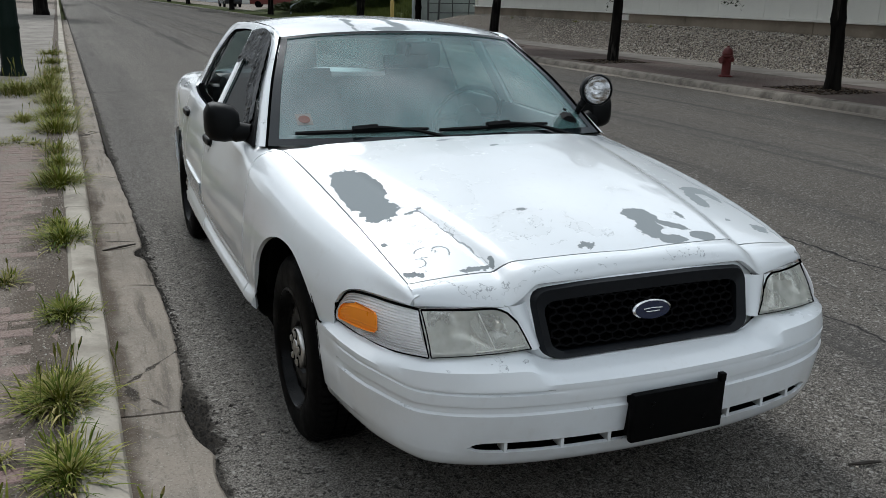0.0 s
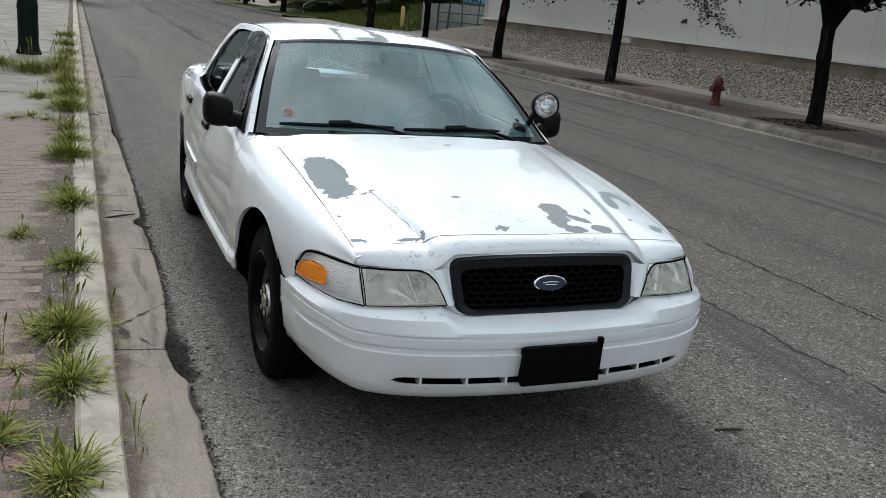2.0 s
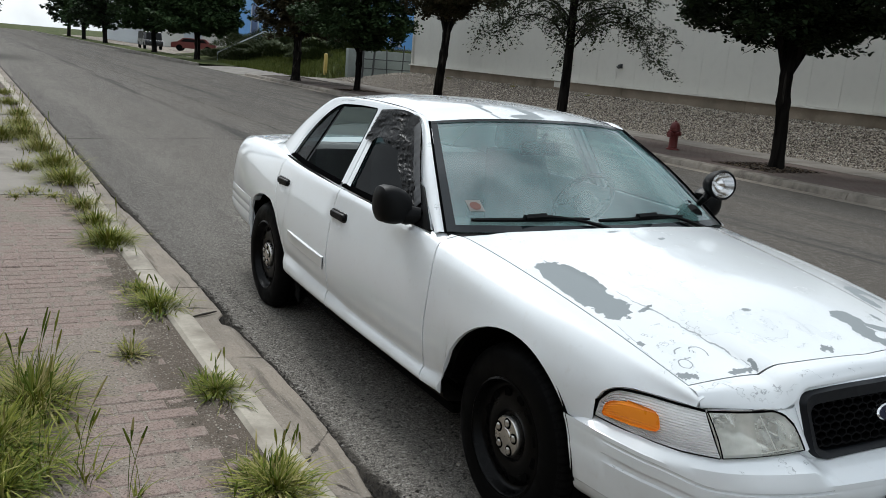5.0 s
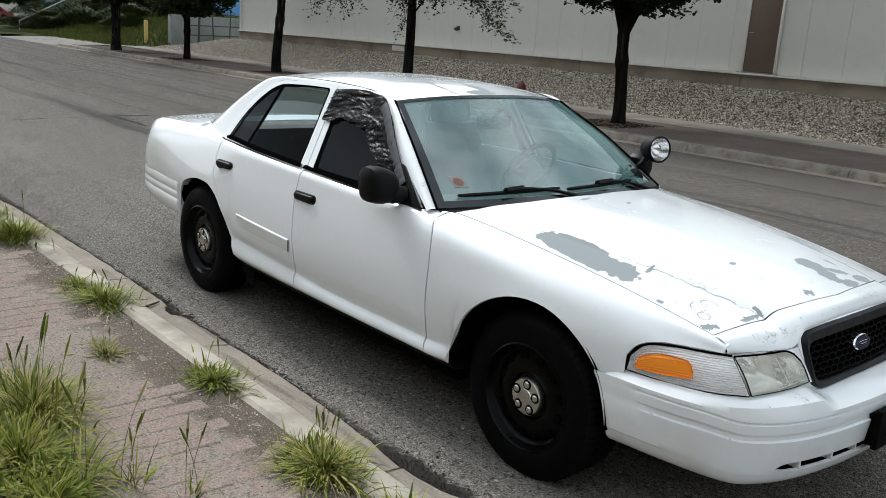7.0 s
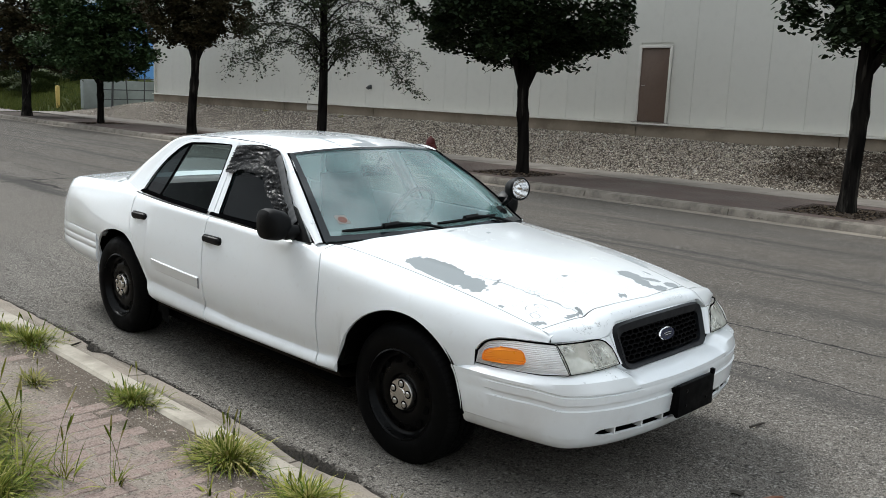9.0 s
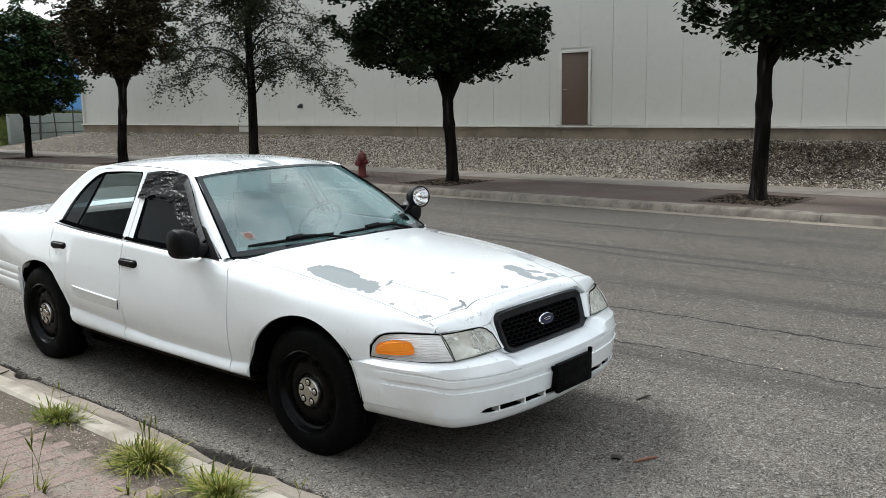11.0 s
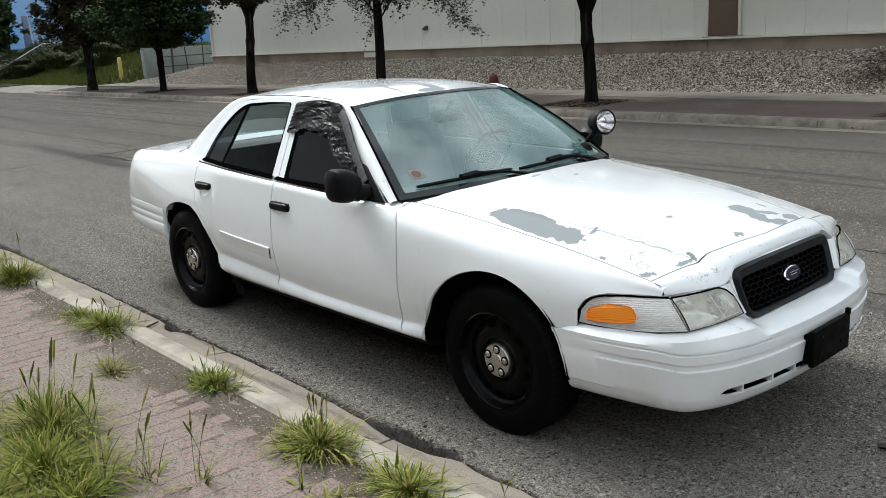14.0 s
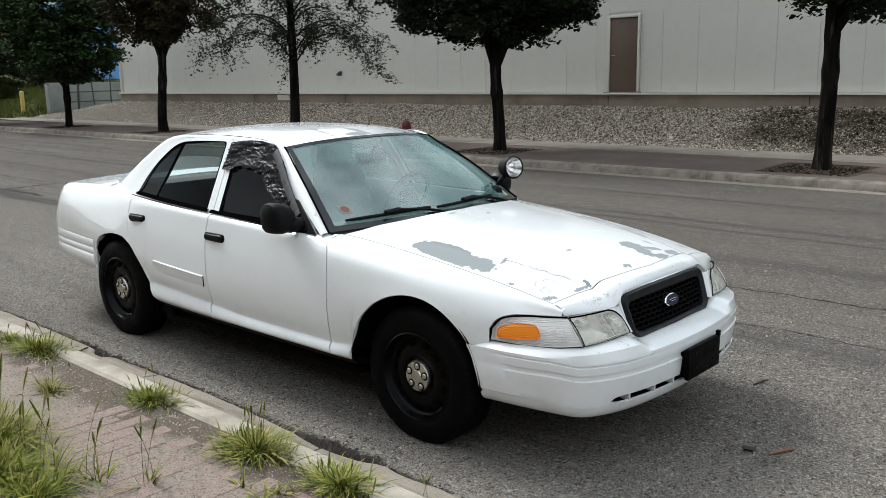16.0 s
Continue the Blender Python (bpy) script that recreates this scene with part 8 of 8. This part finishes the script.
def far_vehicle(name, label, x, y, L, W, H, mat, box_back=False):
    ob = thing(name, label, "car", (x, y, -0.04))
    b = bmesh.new()
    side = rounded([(0, 0.35), (0, 0.9), (0.12 * L, 0.98), (0.24 * L, H), (0.86 * L if box_back else 0.72 * L, H), (0.98 * L if box_back else 0.86 * L, 1.0), (L, 0.9), (L, 0.35)], 0.12, 3)
    a1 = [b.verts.new(V(-W / 2, p.x - L / 2, p.y)) for p in side]
    a2 = [b.verts.new(V(W / 2, p.x - L / 2, p.y)) for p in side]
    n = len(side)
    for k in range(n):
        b.faces.new((a1[k], a1[(k + 1) % n], a2[(k + 1) % n], a2[k]))
    b.faces.new(a1)
    b.faces.new(a2[::-1])
    part("body", b, mat, ob)
    for s in (-1, 1):
        b = bmesh.new()
        vs = [b.verts.new(V(s * (W / 2 + 0.006), q[0] * L - L / 2, q[1])) for q in ((0.2, 1.02), (0.27, H - 0.1), (0.7 if not box_back else 0.84, H - 0.1), (0.8 if not box_back else 0.92, 1.02))]
        b.faces.new(vs)
        part("side_window", b, BLACK_PLASTIC, ob)
        for yy in (-L * 0.31, L * 0.31):
            b = bmesh.new()
            lathe(b, [(0.001, s * W / 2 + s * 0.01), (0.2, s * W / 2 + s * 0.012), (0.34, s * W / 2 + s * 0.01), (0.36, s * W / 2 - s * 0.04), (0.36, s * W / 2 - s * 0.2)], "x", (0, yy, 0.36), 18)
            part("wheel", b, RUBBER, ob)
    b = bmesh.new()
    vs = [b.verts.new(V(q[0], -L / 2 + 0.05 + q[2], q[1])) for q in ((-W * 0.42, 1.0, 0.0), (W * 0.42, 1.0, 0), (W * 0.38, H - 0.12, 0.2 * L * 0.5), (-W * 0.38, H - 0.12, 0.2 * L * 0.5))]
    b.faces.new(vs)
    part("windscreen", b, BLACK_PLASTIC, ob)
    return ob


DARK_CAR = paint_metal("black_car_paint", (0.012, 0.013, 0.016), 0.25, 0.1)
RED_CAR = paint_metal("dull_red_car_paint", (0.13, 0.025, 0.02), 0.35, 0.2)
far_vehicle("suv", "black off-road vehicle parked in the far yard", 15.6, 96, 4.4, 1.85, 1.8, DARK_CAR, True)
o = far_vehicle("parked_car", "dark red car parked in the far yard", 20.5, 97, 4.8, 1.8, 1.45, RED_CAR)
o.rotation_euler = (0, 0, radians(70))
ware = thing("warehouse", "pale far warehouse with a flat roof", "building", (0, 0, 0))
b = bmesh.new()
box(b, (20, 125, -0.2), (70, 160, 6.5))
part("wall", b, PALE, ware, smooth=False)
b = bmesh.new()
box(b, (19.7, 124.7, 6.5), (70.3, 160.3, 6.9))
part("roof", b, SIDING, ware, smooth=False)
for k in range(6):
    b = bmesh.new()
    box(b, (22 + k * 6, 124.93, 0), (25.5 + k * 6, 125.1, 3.6))
    part("loading_door", b, SIDING, ware, smooth=False)
for i, (x, y) in enumerate(((13.0, 110), (12.8, 128), (13.2, 150), (30, 118), (46, 112), (24, 175), (2, 205), (-14, 190), (36, 104), (-3, 90))):
    tree("far leafy tree up the street", x, y, -0.2, 8 + i % 3, 0.28, 2.6, (5.2, 3.4, 2.8), LEAF_FRESH if i % 2 else LEAF_DARK, 5000, 0.45, 40 + i)
# added building behind the camera closes the near side and darkens the car's reflections
side_b = thing("brick_building", "added unseen building that darkens reflections and side light on the car", "building", (0, 0, 0))
b = bmesh.new()
box(b, (-34, -40, -0.3), (-15, 34, 9.0))
part("wall", b, FOOTING, side_b, smooth=False)
b = bmesh.new()
box(b, (-34.2, -40.2, 9.0), (-14.8, 34.2, 9.3))
part("roof", b, SIDING, side_b, smooth=False)

# ---- pavers and slabs, near and far ----
def piece(name, mesh, parent, loc, rz=0.0, tilt=(0, 0)):
    ob = new(name, mesh)
    ob.parent = parent
    ob.location = loc
    ob.rotation_euler = (tilt[0], tilt[1], rz)
    return ob


def paver_mesh(lx, ly, h=0.05, e=0.006):
    b = bmesh.new()
    bot = [b.verts.new(V(x * lx / 2, y * ly / 2, -h)) for x, y in ((-1, -1), (1, -1), (1, 1), (-1, 1))]
    mid = [b.verts.new(V(x * lx / 2, y * ly / 2, -e * 0.6)) for x, y in ((-1, -1), (1, -1), (1, 1), (-1, 1))]
    top = [b.verts.new(V(x * (lx / 2 - e), y * (ly / 2 - e), 0)) for x, y in ((-1, -1), (1, -1), (1, 1), (-1, 1))]
    for a, c in ((bot, mid), (mid, top)):
        for k in range(4):
            b.faces.new((a[k], a[(k + 1) % 4], c[(k + 1) % 4], c[k]))
    b.faces.new(top)
    me = bpy.data.meshes.new("paver")
    b.to_mesh(me)
    b.free()
    return me


near = thing("brick_pavement", "weathered pinkish brick pavement with sandy joints beside the kerb", "pavement", kind="structure")
PV = paver_mesh(0.2025, 0.0985, 0.05, 0.010)
PV.materials.append(PAVER)
g = random.Random(12)
far_v, far_f, far_m = [], [], []
count = 0
cells = []
y = -3.265
row = 0
while y < 6.0:
    x = -1.80 - (0.1035 if row % 2 else 0)
    while x > -4.6:
        cells.append((x, y))
        x -= 0.207
    y += 0.103
    row += 1
for x, y in cells:
    # soil has swallowed the edge towards the kerb and a patch further up
    if abs(y + 0.175) < 0.03:
        continue
    d = (x + 1.80) + 0.10 * noise.noise(V(x * 2, y * 1.6, 0))
    edge = d + 0.02 + 0.10 * noise.noise(V(0, y * 1.1, 4))
    if edge > 0.10:
        continue
    bare = 0.16 + 0.1 * noise.noise(V(x * 3, y * 3, 0)) - (x + 2.05) ** 2 * 2 - (y - 1.75) ** 2
    if bare > 0.10:
        continue
    sink = 0.0095 * smooth01((max(edge, bare) + 0.12) / 0.22) * g.uniform(0.4, 1.35)
    z = walk_z(x, y) + g.uniform(-0.002, 0.0025) + 0.004 * noise.noise(V(x * 1.5, y * 1.5, 8))
    z -= sink
    tilt = (g.gauss(0, 0.008 + sink * 3), g.gauss(0, 0.008 + sink * 3))
    if count < 300 and -2.9 < x and -0.17 < y < 2.6:
        piece("brick", PV, near, (x + g.uniform(-.002, .002), y + g.uniform(-.002, .002), z), g.gauss(0, 0.01), tilt)
        count += 1
    else:
        n0 = len(far_v)
        for v in PV.vertices:
            far_v.append((x + v.co.x, y + v.co.y, z + v.co.z + v.co.x * tilt[1] + v.co.y * tilt[0]))
        far_f += [[q + n0 for q in p.vertices] for p in PV.polygons]
        far_m += [1 if y < -0.17 else 0] * len(PV.polygons)
me = bpy.data.meshes.new("bricks")
me.from_pydata(far_v, [], far_f)
me.materials.append(PAVER_REST)
me.materials.append(PAVER_PINK)
me.polygons.foreach_set("material_index", far_m)
o = new("bricks", me)
o.parent = near
tagged(o, kind="stuff")

slabs = thing("concrete_pavement", "old concrete pavement slabs with weedy joints", "pavement", kind="structure")
y = 6.1
k = 0
while y < 60:
    L = 1.9 if y < 12 else 3.0
    b = bmesh.new()
    lo, hi = y + 0.03, y + L - 0.03
    P = [[V(x, yy, walk_z(x, yy) + 0.002) for x in (-4.6, -3.6, -2.8, -2.2, -1.80)] for yy in (lo, (lo + hi) / 2, hi)]
    sheet(b, P)
    lip(b, 0.05, (-3, y, -2))
    part("slab", b, SLAB, slabs, smooth=False)
    y += L
    k += 1

# far pavement: red brick band beside the kerb, tree pits, concrete walk beside the gravel
far = thing("far_pavement", "far pavement with a band of dark red bricks and concrete slabs", "pavement", kind="structure")
y = -30.0
while y < 44:
    b = bmesh.new()
    box(b, (14.02, y + 0.01, -0.07), (15.5, y + 1.51, FW + 0.012), 0.006)
    part("slab", b, FAR_SLAB, far)
    y += 1.52
fv, ff = [], []
PR = paver_mesh(0.098, 0.205)
y, row = -12.0, 0
while y < 36:
    x = 11.27
    while x < 13.98:
        yo = 0.105 if int(round((x - 11.27) / 0.104)) % 2 else 0
        if not in_pit(x, y + yo * 0.5):
            n0 = len(fv)
            z = FW + 0.006 * noise.noise(V(x, y, 3))
            for v in PR.vertices:
                fv.append((x + v.co.x, y + yo + v.co.y, z + v.co.z))
            ff += [[q + n0 for q in p.vertices] for p in PR.polygons]
        x += 0.104
    y += 0.211
RED_REST = Mat("dark_red_paver_rest", (0.118, 0.088, 0.078), 0.95, spec=0.05)
RED_REST.mix(RED_REST.random(True), (0.11, 0.088, 0.08))
RED_REST.mix(RED_REST.ramp(RED_REST.noise(0.9, 5), 0.4, 0.7, 0, 0.85), (0.140, 0.120, 0.105))
me = bpy.data.meshes.new("bricks")
me.from_pydata(fv, [], ff)
me.materials.append(RED_REST.m)
o = new("bricks", me)
o.parent = far
tagged(o, kind="stuff")
# mulch heaped in the tree pits
for t in TREES_Y:
    b = bmesh.new()
    sheet(b, [[V(x, t + 0.08 + yy, -0.035 + 0.02 * noise.noise(V(x * 5, (t + yy) * 5, 0)) + 0.03 * max(0, 1 - (abs(x - 12.6) + abs(yy)))) for x in [11.60 + 0.15 * q for q in range(14)]] for yy in [-0.84 + 0.14 * q for q in range(13)]])
    o = finish("tree_pit", b, MULCH)
    tagged(o, "square tree pit filled with dark mulch", "tree pit", "tree pits", "structure")
# loose bark chips and dry leaves on the mulch
CHIP = Mat("bark_chips", (0.034, 0.025, 0.019), 0.95, spec=0.05)
CHIP.mix(CHIP.ramp(CHIP.random(True), 0.55, 0.85, 0, 1), (0.13, 0.10, 0.072))
CHIP.mix(CHIP.ramp(CHIP.random(True), 0.0, 0.35, 1, 0), (0.018, 0.014, 0.011))
cr = random.Random(41)
cv, cf = [], []
for t in TREES_Y:
    for i in range(420):
        x, yy = cr.uniform(11.74, 13.42), cr.uniform(-0.70, 0.70)
        z = -0.035 + 0.02 * noise.noise(V(x * 5, (t + yy) * 5, 0)) + 0.03 * max(0, 1 - (abs(x - 12.6) + abs(yy)))
        L, W, H = cr.uniform(0.025, 0.07), cr.uniform(0.010, 0.025), cr.uniform(0.006, 0.02)
        m = Matrix.Translation((x, t + 0.08 + yy, z + 0.006)) @ Euler((cr.uniform(-0.5, 0.5), cr.uniform(-0.5, 0.5), cr.uniform(0, 6.3))).to_matrix().to_4x4()
        n0 = len(cv)
        for p in ((-L, 0, 0), (0, -W, 0), (L, 0, 0), (0, W, 0), (0, 0, H), (0, 0, -H)):
            cv.append(tuple(m @ V(*p)))
        cf += [[n0 + a, n0 + c, n0 + 4] for a, c in ((0, 1), (1, 2), (2, 3), (3, 0))]
        cf += [[n0 + c, n0 + a, n0 + 5] for a, c in ((0, 1), (1, 2), (2, 3), (3, 0))]
me = bpy.data.meshes.new("bark_chips")
me.from_pydata(cv, [], cf)
me.materials.append(CHIP.m)
tagged(new("bark_chips", me), "loose brown bark chips and dry leaves in the tree pits", "bark chips", kind="stuff")
